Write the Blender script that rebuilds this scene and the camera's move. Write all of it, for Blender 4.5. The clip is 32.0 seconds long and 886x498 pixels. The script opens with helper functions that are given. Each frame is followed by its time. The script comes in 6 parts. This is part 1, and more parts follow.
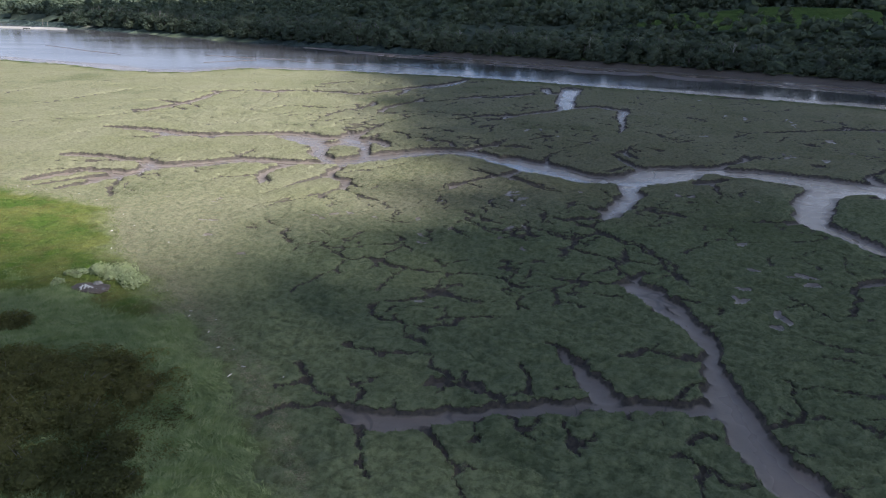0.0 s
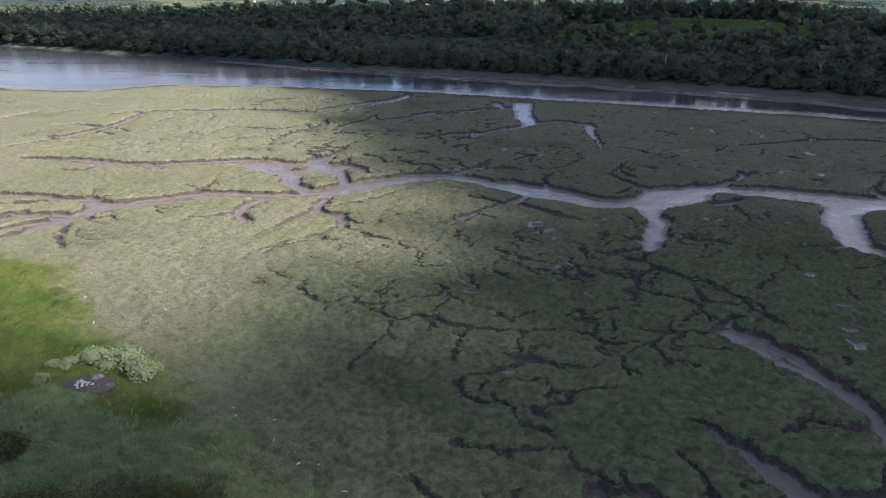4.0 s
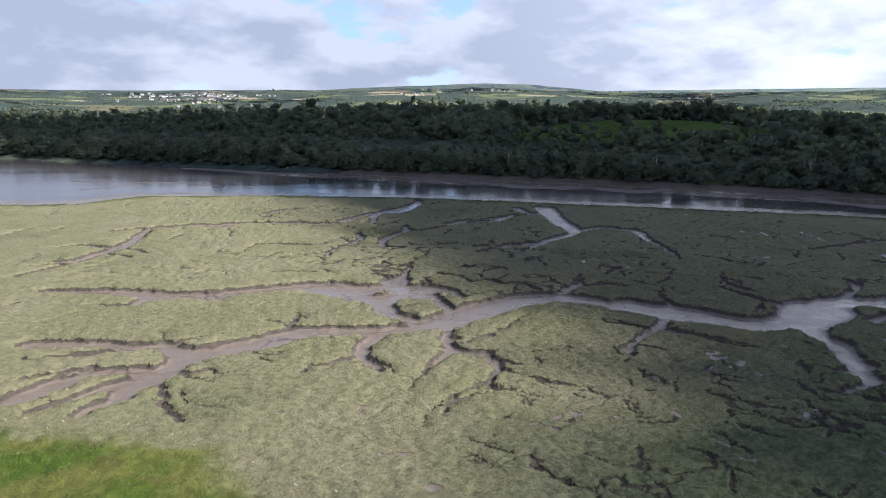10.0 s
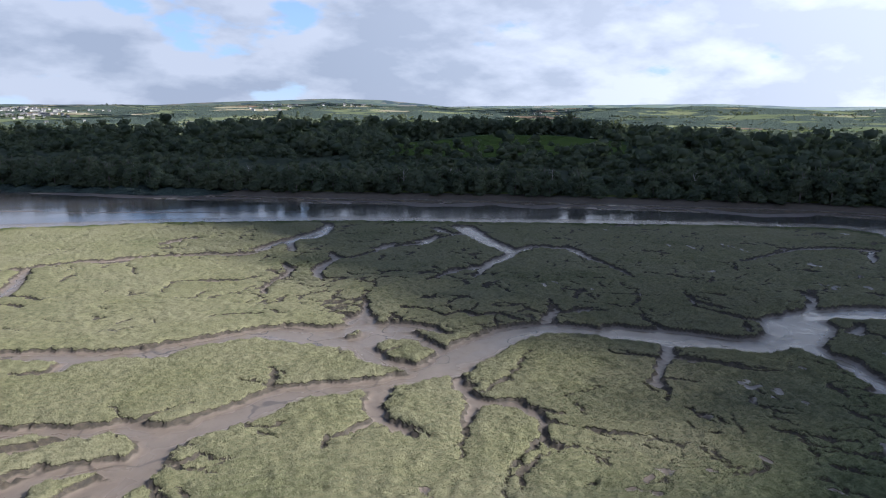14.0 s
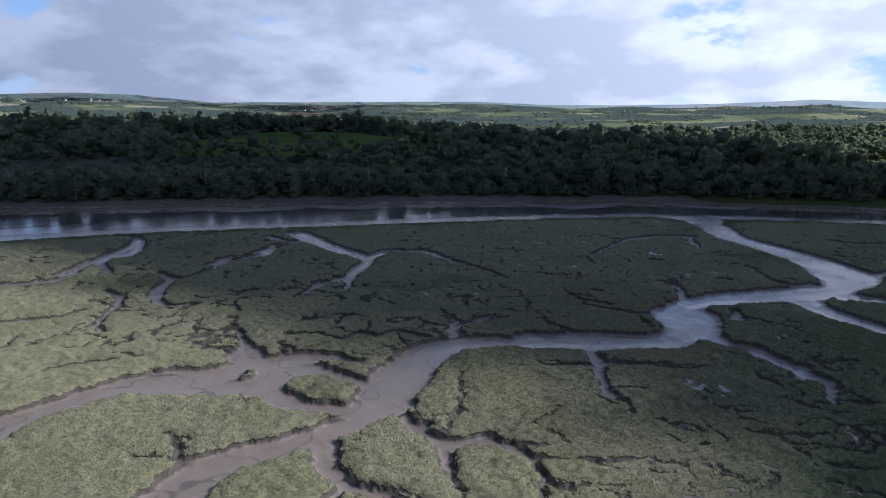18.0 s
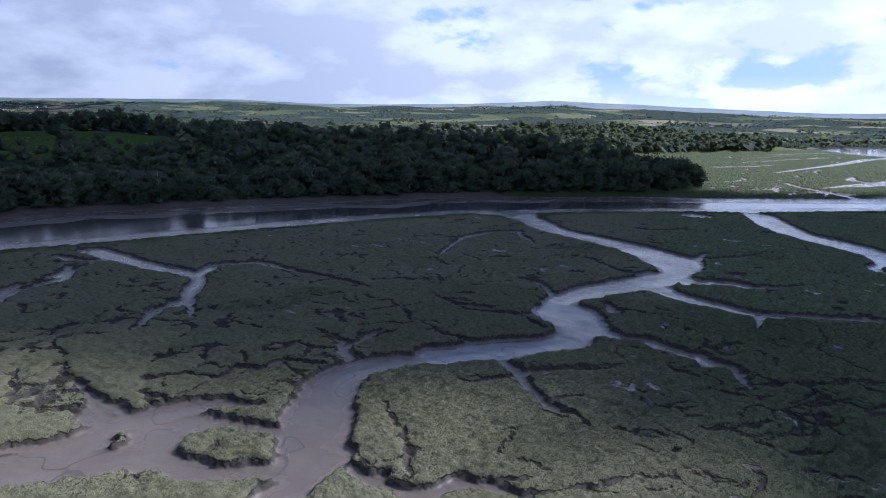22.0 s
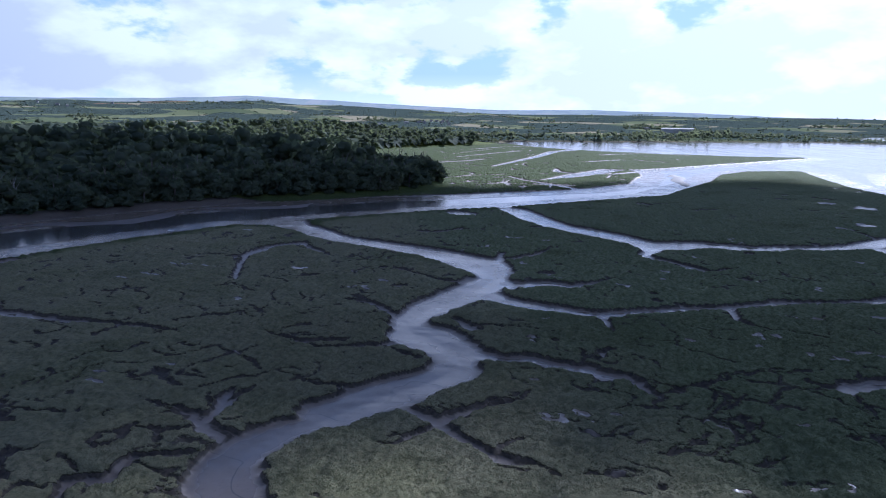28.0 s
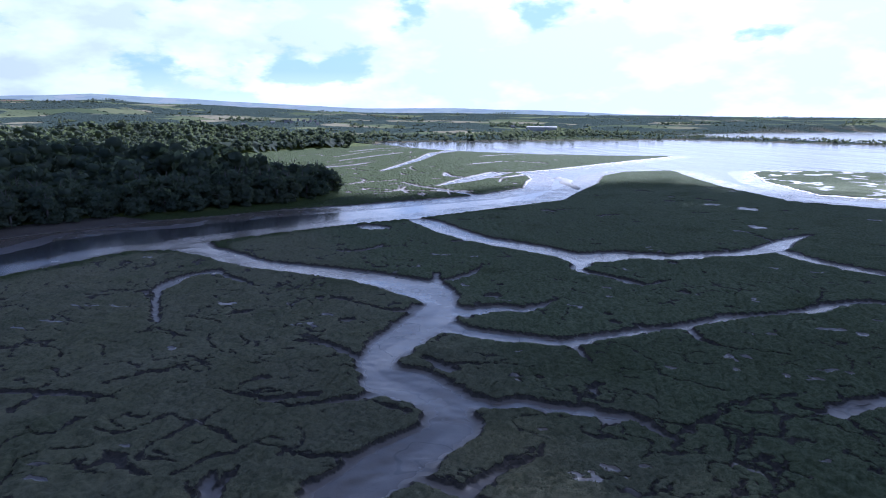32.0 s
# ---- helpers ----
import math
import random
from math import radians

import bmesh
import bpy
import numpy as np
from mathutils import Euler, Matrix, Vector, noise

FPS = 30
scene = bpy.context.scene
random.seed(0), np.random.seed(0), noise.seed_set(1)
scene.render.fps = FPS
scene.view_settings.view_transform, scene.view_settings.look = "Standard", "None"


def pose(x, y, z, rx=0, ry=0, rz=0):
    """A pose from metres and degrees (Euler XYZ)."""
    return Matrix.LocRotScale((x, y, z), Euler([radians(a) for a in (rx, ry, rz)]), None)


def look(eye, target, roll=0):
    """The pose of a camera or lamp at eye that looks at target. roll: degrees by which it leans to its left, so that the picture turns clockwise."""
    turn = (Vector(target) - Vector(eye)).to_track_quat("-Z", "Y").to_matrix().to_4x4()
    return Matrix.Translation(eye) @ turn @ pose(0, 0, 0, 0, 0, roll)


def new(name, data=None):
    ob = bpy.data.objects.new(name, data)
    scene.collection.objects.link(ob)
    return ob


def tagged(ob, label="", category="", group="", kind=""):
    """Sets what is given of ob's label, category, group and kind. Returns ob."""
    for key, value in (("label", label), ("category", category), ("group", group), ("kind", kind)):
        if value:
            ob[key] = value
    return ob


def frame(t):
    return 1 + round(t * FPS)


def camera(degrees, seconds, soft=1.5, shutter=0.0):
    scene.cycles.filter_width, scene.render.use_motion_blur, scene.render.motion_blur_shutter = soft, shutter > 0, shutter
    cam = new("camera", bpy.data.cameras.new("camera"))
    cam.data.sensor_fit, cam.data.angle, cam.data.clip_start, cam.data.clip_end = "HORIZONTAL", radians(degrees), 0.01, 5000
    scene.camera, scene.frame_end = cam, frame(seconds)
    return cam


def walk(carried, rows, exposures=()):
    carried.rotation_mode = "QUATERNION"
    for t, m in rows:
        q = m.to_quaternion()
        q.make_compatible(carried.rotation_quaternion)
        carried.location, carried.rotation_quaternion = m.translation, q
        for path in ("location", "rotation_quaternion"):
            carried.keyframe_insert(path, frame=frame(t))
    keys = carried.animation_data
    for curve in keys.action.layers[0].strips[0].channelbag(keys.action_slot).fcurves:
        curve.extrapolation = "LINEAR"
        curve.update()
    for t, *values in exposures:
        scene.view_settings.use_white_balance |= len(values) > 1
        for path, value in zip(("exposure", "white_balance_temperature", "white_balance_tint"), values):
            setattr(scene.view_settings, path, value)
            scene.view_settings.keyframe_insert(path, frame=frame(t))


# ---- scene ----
cam = camera(64.4, 32.0, soft=1.0)
METRES, EYE, TILT, LEAN, TURN = 158.74, 30.0, 0.0, 0.0, 0.0
ROWS = [
    (0.0, 0.0, 0.0, 0.0, 0.22, -20.38, -0.59),
    (0.5, -0.0079, 0.0128, 0.0006, -0.14, -20.31, -0.59),
    (1.0, -0.0173, 0.0241, 0.0008, -1.44, -20.26, -0.62),
    (1.5, -0.0293, 0.0353, 0.0009, -2.96, -20.2, -0.65),
    (2.0, -0.0413, 0.0452, 0.0008, -4.35, -20.15, -0.69),
    (2.5, -0.0551, 0.0559, -0.0, -5.87, -20.07, -0.72),
    (4.5, -0.1133, 0.0977, -0.0035, -8.65, -19.01, -0.76),
    (5.0, -0.1275, 0.1077, -0.0042, -9.12, -18.37, -0.75),
    (5.5, -0.1428, 0.1188, -0.0042, -9.98, -17.7, -0.75),
    (6.0, -0.1571, 0.1292, -0.0042, -10.79, -17.06, -0.75),
    (6.5, -0.1719, 0.1405, -0.004, -11.38, -16.41, -0.72),
    (7.0, -0.1855, 0.1515, -0.0035, -11.96, -15.77, -0.67),
    (7.5, -0.1996, 0.1633, -0.0031, -12.57, -15.07, -0.63),
    (8.0, -0.2128, 0.1743, -0.0027, -13.01, -14.38, -0.62),
    (8.5, -0.2269, 0.1861, -0.0026, -13.52, -13.64, -0.58),
    (9.0, -0.2398, 0.1976, -0.0018, -13.97, -12.97, -0.55),
    (9.5, -0.253, 0.2098, -0.0012, -14.46, -12.26, -0.55),
    (10.0, -0.2648, 0.2214, -0.0013, -15.0, -11.6, -0.5),
    (10.5, -0.2775, 0.2336, -0.0016, -16.12, -10.95, -0.5),
    (11.0, -0.2892, 0.2456, -0.0018, -17.19, -10.54, -0.5),
    (11.5, -0.3012, 0.2587, -0.0019, -18.17, -10.36, -0.44),
    (12.0, -0.3123, 0.2713, -0.0018, -18.95, -10.26, -0.45),
    (12.5, -0.3228, 0.2854, -0.0012, -19.86, -10.28, -0.45),
    (13.0, -0.332, 0.2991, -0.0009, -21.77, -10.29, -0.47),
    (13.5, -0.3413, 0.3137, -0.0008, -24.52, -10.29, -0.44),
    (14.0, -0.35, 0.328, -0.0003, -27.11, -10.31, -0.43),
    (14.5, -0.3587, 0.3438, 0.0002, -29.84, -10.36, -0.42),
    (15.0, -0.3663, 0.3591, 0.0009, -32.48, -10.41, -0.43),
    (15.5, -0.3736, 0.3751, 0.0012, -35.24, -10.41, -0.45),
    (17.5, -0.3952, 0.4373, -0.0002, -43.61, -10.42, -0.41),
    (18.0, -0.3986, 0.4517, -0.0012, -45.63, -10.43, -0.43),
    (18.5, -0.4016, 0.4671, -0.0021, -47.98, -10.45, -0.43),
    (19.0, -0.4044, 0.4831, -0.0022, -49.73, -10.47, -0.45),
    (19.5, -0.4063, 0.4986, -0.0023, -51.85, -10.45, -0.45),
    (20.0, -0.4076, 0.5151, -0.002, -54.55, -10.46, -0.49),
    (20.5, -0.4081, 0.5294, -0.0026, -57.12, -10.42, -0.48),
    (21.0, -0.4081, 0.5441, -0.0034, -59.85, -10.4, -0.49),
    (21.5, -0.4078, 0.5572, -0.0045, -62.11, -10.38, -0.52),
    (22.0, -0.4069, 0.5707, -0.0052, -64.51, -10.37, -0.53),
    (22.5, -0.4053, 0.5831, -0.0058, -66.72, -10.38, -0.58),
    (23.0, -0.4029, 0.5963, -0.0058, -69.12, -10.38, -0.57),
    (23.5, -0.4003, 0.6084, -0.0059, -71.46, -10.38, -0.6),
    (24.0, -0.3974, 0.621, -0.0054, -73.79, -10.39, -0.6),
    (24.5, -0.3944, 0.6327, -0.0059, -75.79, -10.37, -0.6),
    (25.0, -0.3907, 0.6447, -0.006, -77.66, -10.38, -0.59),
    (25.5, -0.3867, 0.6557, -0.0059, -79.67, -10.38, -0.58),
    (26.0, -0.3827, 0.666, -0.0061, -81.76, -10.39, -0.6),
    (26.5, -0.3771, 0.6784, -0.0053, -83.78, -10.42, -0.58),
    (28.5, -0.3521, 0.7301, 0.0049, -89.94, -10.54, -0.53),
    (29.0, -0.3457, 0.7411, 0.0073, -91.19, -10.55, -0.53),
    (29.5, -0.3385, 0.7536, 0.0106, -92.74, -10.55, -0.47),
    (30.0, -0.3325, 0.7638, 0.0133, -94.03, -10.55, -0.42),
    (30.5, -0.3251, 0.7746, 0.0165, -95.47, -10.54, -0.38),
    (31.0, -0.318, 0.785, 0.0196, -96.84, -10.55, -0.31),
    (31.5, -0.3102, 0.7952, 0.0229, -98.25, -10.57, -0.24),
    (32.0, -0.3028, 0.8049, 0.026, -99.54, -10.63, -0.23),
]
walk(cam, [(t, pose(0, 0, EYE, TILT, LEAN, TURN) @ pose(METRES * x, METRES * y, METRES * z, 90 + pitch, roll, yaw)) for t, x, y, z, yaw, pitch, roll in ROWS],
     [(0.0, 1.22, 5600, 13), (6.0, 1.2, 5700, 15), (9.0, 1.1, 5850, 15), (13.0, 0.97, 5750, 12), (19.0, 0.44, 5250, 18), (26.0, 0.46, 4950, 20), (32.0, 0.6, 4800, 21)])

# ---- sky and sun ----
SUN_AZ, SUN_EL = 122.0, 38.0          # degrees clockwise from +y, and above the horizon
sun_way = Vector((math.sin(radians(SUN_AZ)) * math.cos(radians(SUN_EL)), math.cos(radians(SUN_AZ)) * math.cos(radians(SUN_EL)), math.sin(radians(SUN_EL))))
sun = new("sun", bpy.data.lights.new("sun", "SUN"))
sun.data.energy, sun.data.angle, sun.data.color = 5.2, radians(0.6), (1.0, 0.94, 0.82)
sun.matrix_basis = look(sun_way * 100, (0, 0, 0))


class Nodes:
    """Short hand for node trees: n(type, inputs by name, settings)."""

    def __init__(self, tree):
        self.tree = tree
        tree.nodes.clear()

    def __call__(self, kind, out=0, settings=(), **inputs):
        node = self.tree.nodes.new(kind)
        chosen = dict(settings)
        if "operation" in chosen:
            node.operation = chosen["operation"]
        if "data_type" in chosen:
            node.data_type = chosen["data_type"]
        if "noise_dimensions" in chosen:
            node.noise_dimensions = chosen["noise_dimensions"]
        if "attribute_name" in chosen:
            node.attribute_name = chosen["attribute_name"]
        for key, value in inputs.items():
            name = key.replace("_", " ")
            sockets = [s for s in node.inputs if s.name == name and s.enabled] or [node.inputs[int(key[1:])]]
            if isinstance(value, bpy.types.NodeSocket):
                self.tree.links.new(value, sockets[0])
            else:
                sockets[0].default_value = value
        return node.outputs[out] if len(node.outputs) else node

    def math(self, op, a, b=0.0, c=0.0):
        return self("ShaderNodeMath", settings=dict(operation=op), i0=a, i1=b, i2=c)

    def mix(self, f, a, b):
        return self("ShaderNodeMix", out=2, settings=dict(data_type="RGBA"), i0=f, i6=a, i7=b)

    def ramp(self, f, low, high, to_low=0.0, to_high=1.0):
        return self("ShaderNodeMapRange", i0=f, i1=low, i2=high, i3=to_low, i4=to_high)

    def noise(self, vector, scale, detail=3.0, rough=0.55):
        return self("ShaderNodeTexNoise", Vector=vector, Scale=scale, Detail=detail, Roughness=rough)


world = bpy.data.worlds.new("sky")
scene.world = world
world.use_nodes = True
n = Nodes(world.node_tree)
sky = n("ShaderNodeTexSky")
sky.node.sky_type, sky.node.sun_disc = "NISHITA", False
sky.node.sun_elevation, sky.node.sun_rotation = radians(SUN_EL), radians(SUN_AZ)
sky.node.altitude, sky.node.air_density, sky.node.dust_density, sky.node.ozone_density = 30, 1.0, 0.6, 1.2
way = n("ShaderNodeTexCoord", out=0)
xyz = n("ShaderNodeSeparateXYZ", Vector=way)
split = xyz.node.outputs
deck = n.math("DIVIDE", 1.0, n.math("ADD", n.math("MAXIMUM", split[2], 0.0), 0.42))
puff = n("ShaderNodeCombineXYZ", X=n.math("MULTIPLY", split[0], deck), Y=n.math("MULTIPLY", split[1], deck), Z=n.math("MULTIPLY", split[2], 2.2))
big = n.noise(puff, 1.25, 2.0, 0.5)
fine = n.noise(puff, 3.4, 8.0, 0.53)
density = n.math("ADD", n.math("MULTIPLY", big, 0.45), n.math("MULTIPLY", fine, 0.55))
density = n.math("ADD", density, n.ramp(split[2], 0.02, 0.5, 0.055, -0.06))
north = n("ShaderNodeVectorMath", out=1, settings=dict(operation="DOT_PRODUCT"), i0=way, i1=(0.26, 0.97, 0.0))
density = n.math("ADD", density, n.ramp(north, 0.3, 0.9, 0.0, 0.03))
cover = n.ramp(density, 0.474, 0.520)
cover.node.interpolation_type = "SMOOTHSTEP"
lower = n("ShaderNodeVectorMath", settings=dict(operation="ADD"), i0=puff, i1=(-0.02, -0.05, 0.11))
above = n.math("ADD", n.math("MULTIPLY", n.noise(lower, 1.25, 2.0, 0.5), 0.4), n.math("MULTIPLY", n.noise(lower, 3.4, 7.0, 0.53), 0.6))
shade = n.ramp(above, 0.45, 0.55)
cloud_colour = n.mix(shade, (0.36, 0.375, 0.41, 1), (0.232, 0.255, 0.30, 1))
toward = n("ShaderNodeVectorMath", out=1, settings=dict(operation="DOT_PRODUCT"), i0=way, i1=tuple(sun_way))
glow = n.math("POWER", n.ramp(toward, -0.25, 1.0), 1.5)
cloud_lit = n.mix(n.math("MULTIPLY", glow, 0.8), cloud_colour, n.mix(shade, (1.3, 1.3, 1.28, 1), (0.98, 0.985, 1.0, 1)))
haze = n.ramp(split[2], 0.0, 0.06, 0.7, 0.0)
blue = n("ShaderNodeVectorMath", settings=dict(operation="MULTIPLY"), i0=sky, i1=(0.055, 0.072, 0.098))
blue = n.mix(n.ramp(split[2], 0.0, 0.35, 0.7, 0.25), blue, (0.30, 0.385, 0.50, 1))
blue = n.mix(n.math("MULTIPLY", glow, 0.55), blue, (0.52, 0.60, 0.72, 1))
hazed = n.mix(haze, blue, n.mix(glow, (0.43, 0.47, 0.53, 1), (1.2, 1.2, 1.2, 1)))
sky_all = n.mix(n.math("MULTIPLY", cover, 0.95), hazed, cloud_lit)
n("ShaderNodeOutputWorld", Surface=n("ShaderNodeBackground", Color=sky_all, Strength=n.ramp(split[2], 0.14, 0.5, 1.0, 0.5)))

# ---- materials ----


def material(name):
    m = bpy.data.materials.new(name)
    m.use_nodes = True
    return m, Nodes(m.node_tree)


def finish(n, colour, rough=0.8, bump=None, height=0.1, spec=0.4):
    bsdf = n("ShaderNodeBsdfPrincipled", Base_Color=colour, Roughness=rough)
    if isinstance(spec, bpy.types.NodeSocket):
        n.tree.links.new(spec, bsdf.node.inputs["Specular IOR Level"])
    else:
        bsdf.node.inputs["Specular IOR Level"].default_value = spec
    if bump is not None:
        n.tree.links.new(n("ShaderNodeBump", Strength=1.0, Distance=height, Height=bump), bsdf.node.inputs["Normal"])
    n("ShaderNodeOutputMaterial", Surface=bsdf)


def place(n):
    return n("ShaderNodeNewGeometry", out=0)


def attribute(n, name):
    return n("ShaderNodeAttribute", out=2, settings=dict(attribute_name=name))


def ground_material():
    """Saltmarsh: plant mat on top, bare mud down in the creeks, turf on the upland, told apart by the attributes of the sheet."""
    m, n = material("saltmarsh ground")
    p = place(n)
    inside, turf, wrack, tall, shaded_crack = (attribute(n, k) for k in ("mat", "turf", "wrack", "tall", "shaded_crack"))
    clump = n.noise(p, 1.6, 4.0, 0.65)
    leaf = n.noise(p, 7.0, 3.0, 0.7)
    patch = n.noise(p, 0.07, 4.0, 0.6)
    green = n.mix(n.ramp(patch, 0.35, 0.65), (0.186, 0.178, 0.096, 1), (0.222, 0.206, 0.126, 1))
    # clump tone; the shade of the gaps is put into the colour too
    green = n.mix(n.ramp(clump, 0.38, 0.58), n.mix(0.45, green, (0.054, 0.062, 0.032, 1)), green)
    green = n.mix(n.ramp(leaf, 0.5, 0.72, 0.0, 0.5), green, (0.23, 0.22, 0.13, 1))
    fresh = n.mix(n.ramp(clump, 0.38, 0.6), (0.082, 0.104, 0.046, 1), (0.158, 0.178, 0.090, 1))
    green = n.mix(n.math("MULTIPLY", attribute(n, "fresh"), 0.8), green, fresh)
    lush = n.math("MAXIMUM", n.ramp(n.noise(p, 0.035, 3.0), 0.56, 0.7, 0.0, 0.5), n.math("MULTIPLY", attribute(n, "lush"), 0.97))
    green = n.mix(lush, green, n.mix(n.ramp(clump, 0.35, 0.65), (0.034, 0.050, 0.013, 1), (0.074, 0.092, 0.030, 1)))
    grass = n.mix(n.ramp(n.noise(p, 0.16, 4.0), 0.4, 0.6), (0.072, 0.118, 0.014, 1), (0.165, 0.165, 0.042, 1))
    grass = n.mix(n.ramp(n.noise(p, 0.24, 6.0, 0.72), 0.52, 0.66, 0.0, 0.6), grass, (0.125, 0.085, 0.032, 1))
    grass = n.mix(n.ramp(clump, 0.42, 0.66, 0.35, 0.0), grass, (0.035, 0.052, 0.014, 1))
    grass = n.mix(n.ramp(leaf, 0.35, 0.65, 0.0, 0.32), grass, (0.028, 0.042, 0.012, 1))
    pale = n.mix(n.ramp(n.noise(p, 0.9, 4.0, 0.7), 0.35, 0.7), (0.095, 0.132, 0.042, 1), (0.195, 0.228, 0.088, 1))
    grass = n.mix(tall, grass, pale)
    top = n.mix(turf, green, grass)
    straw = n.mix(n.ramp(leaf, 0.4, 0.6), (0.11, 0.10, 0.055, 1), (0.26, 0.23, 0.145, 1))
    top = n.mix(n.math("MULTIPLY", wrack, n.ramp(n.noise(p, 1.1, 5.0, 0.75), 0.44, 0.6)), top, straw)
    mud = n.mix(n.noise(p, 0.35, 5.0, 0.6), (0.115, 0.088, 0.068, 1), (0.180, 0.142, 0.112, 1))
    mud = n.mix(n.ramp(n.noise(p, 3.0, 4.0), 0.55, 0.75, 0.0, 0.4), mud, (0.075, 0.062, 0.05, 1))
    runnel = n.ramp(n.math("ABSOLUTE", n.math("SUBTRACT", n.noise(p, 0.06, 3.0, 0.5), 0.5)), 0.002, 0.0055, 1.0, 0.0)
    mud = n.mix(n.math("MULTIPLY", runnel, 0.55), mud, (0.04, 0.034, 0.03, 1))
    # bank mud, made darker for the shade below overhanging mats and in cracks
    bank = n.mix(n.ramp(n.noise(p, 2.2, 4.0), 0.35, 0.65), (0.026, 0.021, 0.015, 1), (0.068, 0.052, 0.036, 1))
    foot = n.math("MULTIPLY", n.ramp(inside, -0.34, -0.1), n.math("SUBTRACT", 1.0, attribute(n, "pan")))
    slope = n.math("MULTIPLY", n.math("MULTIPLY", n.ramp(inside, -1.4, -0.1), n.math("ADD", 0.55, n.math("MULTIPLY", attribute(n, "lush"), 0.4))), n.math("SUBTRACT", 1.0, attribute(n, "pan")))
    mud = n.mix(n.math("MAXIMUM", foot, n.math("MULTIPLY", shaded_crack, 0.6)), mud, bank)
    edge = n.ramp(n.math("ADD", inside, n.math("MULTIPLY", n.math("SUBTRACT", clump, 0.5), 0.35)), 0.13, 0.24)
    colour = n.mix(edge, mud, top)
    wet = n("ShaderNodeMix", settings=dict(data_type="FLOAT"), i0=attribute(n, "pan"), i2=n.ramp(n.noise(p, 0.11, 3.0, 0.5), 0.35, 0.65, 0.17, 0.28), i3=0.3)
    rough = n("ShaderNodeMix", settings=dict(data_type="FLOAT"), i0=n.math("MAXIMUM", n.math("MAXIMUM", edge, slope), n.math("MAXIMUM", foot, shaded_crack)), i2=wet, i3=0.85)
    speck = n.noise(p, 15.0, 2.0, 0.6)
    relief = n.math("MULTIPLY", n.math("ADD", n.math("MULTIPLY", clump, 0.6), n.math("ADD", n.math("MULTIPLY", leaf, 0.45), n.math("MULTIPLY", speck, 0.3))), n.math("ADD", n.math("MULTIPLY", edge, 0.985), 0.015))
    finish(n, colour, rough, relief, 0.34, n("ShaderNodeMix", settings=dict(data_type="FLOAT"), i0=edge, i2=0.5, i3=0.08))
    return m


def land_material():
    """Farmland far off: fields between hedges, scrub under the woods."""
    m, n = material("farmland")
    p = place(n)
    at = n("ShaderNodeSeparateXYZ", Vector=p).node.outputs
    wave = lambda q, length, size: n.math("MULTIPLY", n.math("SINE", n.math("DIVIDE", q, length)), size)
    u = n.math("DIVIDE", n.math("ADD", n.math("ADD", n.math("MULTIPLY", at[0], 0.8), n.math("MULTIPLY", at[1], 0.6)), wave(at[1], 190.0, 45.0)), 230.0)
    column = n.math("FLOOR", u)
    shift = n.math("MULTIPLY", n.math("FLOORED_MODULO", column, 3.0), 0.37)
    v = n.math("ADD", n.math("DIVIDE", n.math("ADD", n.math("ADD", n.math("MULTIPLY", at[0], -0.6), n.math("MULTIPLY", at[1], 0.8)), wave(at[0], 230.0, 40.0)), 170.0), shift)
    flat = n("ShaderNodeVectorMath", settings=dict(operation="MULTIPLY"), i0=p, i1=(1, 1, 0))
    cell = n("ShaderNodeTexWhiteNoise", out=1, settings=dict(noise_dimensions="2D"), Vector=n("ShaderNodeCombineXYZ", X=column, Y=n.math("FLOOR", v)))
    hue = n("ShaderNodeSeparateColor", Color=cell)
    parts = hue.node.outputs
    field = n.mix(parts[0], (0.075, 0.098, 0.056, 1), (0.190, 0.200, 0.112, 1))
    field = n.mix(n.ramp(parts[1], 0.76, 0.79), field, (0.30, 0.26, 0.185, 1))
    field = n.mix(n.ramp(parts[1], 0.06, 0.04), field, (0.19, 0.125, 0.095, 1))
    field = n.mix(n.noise(p, 0.03, 3.0), field, n.mix(0.5, field, (0.09, 0.105, 0.06, 1)))
    copse = n.ramp(n.noise(flat, 0.0036, 5.0, 0.62), 0.445, 0.47)
    # grey-blue tone of far woods, with distance haze mixed into the colour
    dark = n.mix(n.noise(p, 0.12, 3.0), (0.044, 0.060, 0.054, 1), (0.080, 0.100, 0.084, 1))
    colour = n.mix(copse, field, dark)
    under = attribute(n, "wood")
    colour = n.mix(under, colour, dark)
    meadow = n.mix(n.noise(p, 0.05, 4.0), (0.055, 0.088, 0.024, 1), (0.085, 0.115, 0.036, 1))
    colour = n.mix(attribute(n, "meadow"), colour, meadow)
    shore = n.mix(n.noise(p, 0.4, 4.0), (0.10, 0.085, 0.06, 1), (0.20, 0.17, 0.12, 1))
    colour = n.mix(attribute(n, "shore"), colour, shore)
    finish(n, colour, 0.95, n.math("MULTIPLY", n.noise(p, 0.09, 4.0, 0.65), n.math("ADD", n.math("MULTIPLY", copse, 0.93), 0.07)), 9.0, 0.0)
    return m


def water_material():
    m, n = material("river water")
    p = place(n)
    silt = n.mix(n.noise(p, 0.03, 4.0), (0.050, 0.048, 0.052, 1), (0.074, 0.068, 0.068, 1))
    streaks = n.noise(n("ShaderNodeMapping", Vector=p, i2=(0, 0, radians(-38)), i3=(0.012, 0.07, 1)), 1.0, 4.0, 0.6)
    rough = n.ramp(streaks, 0.38, 0.66, 0.10, 0.18)
    finish(n, silt, rough, spec=0.5)
    return m


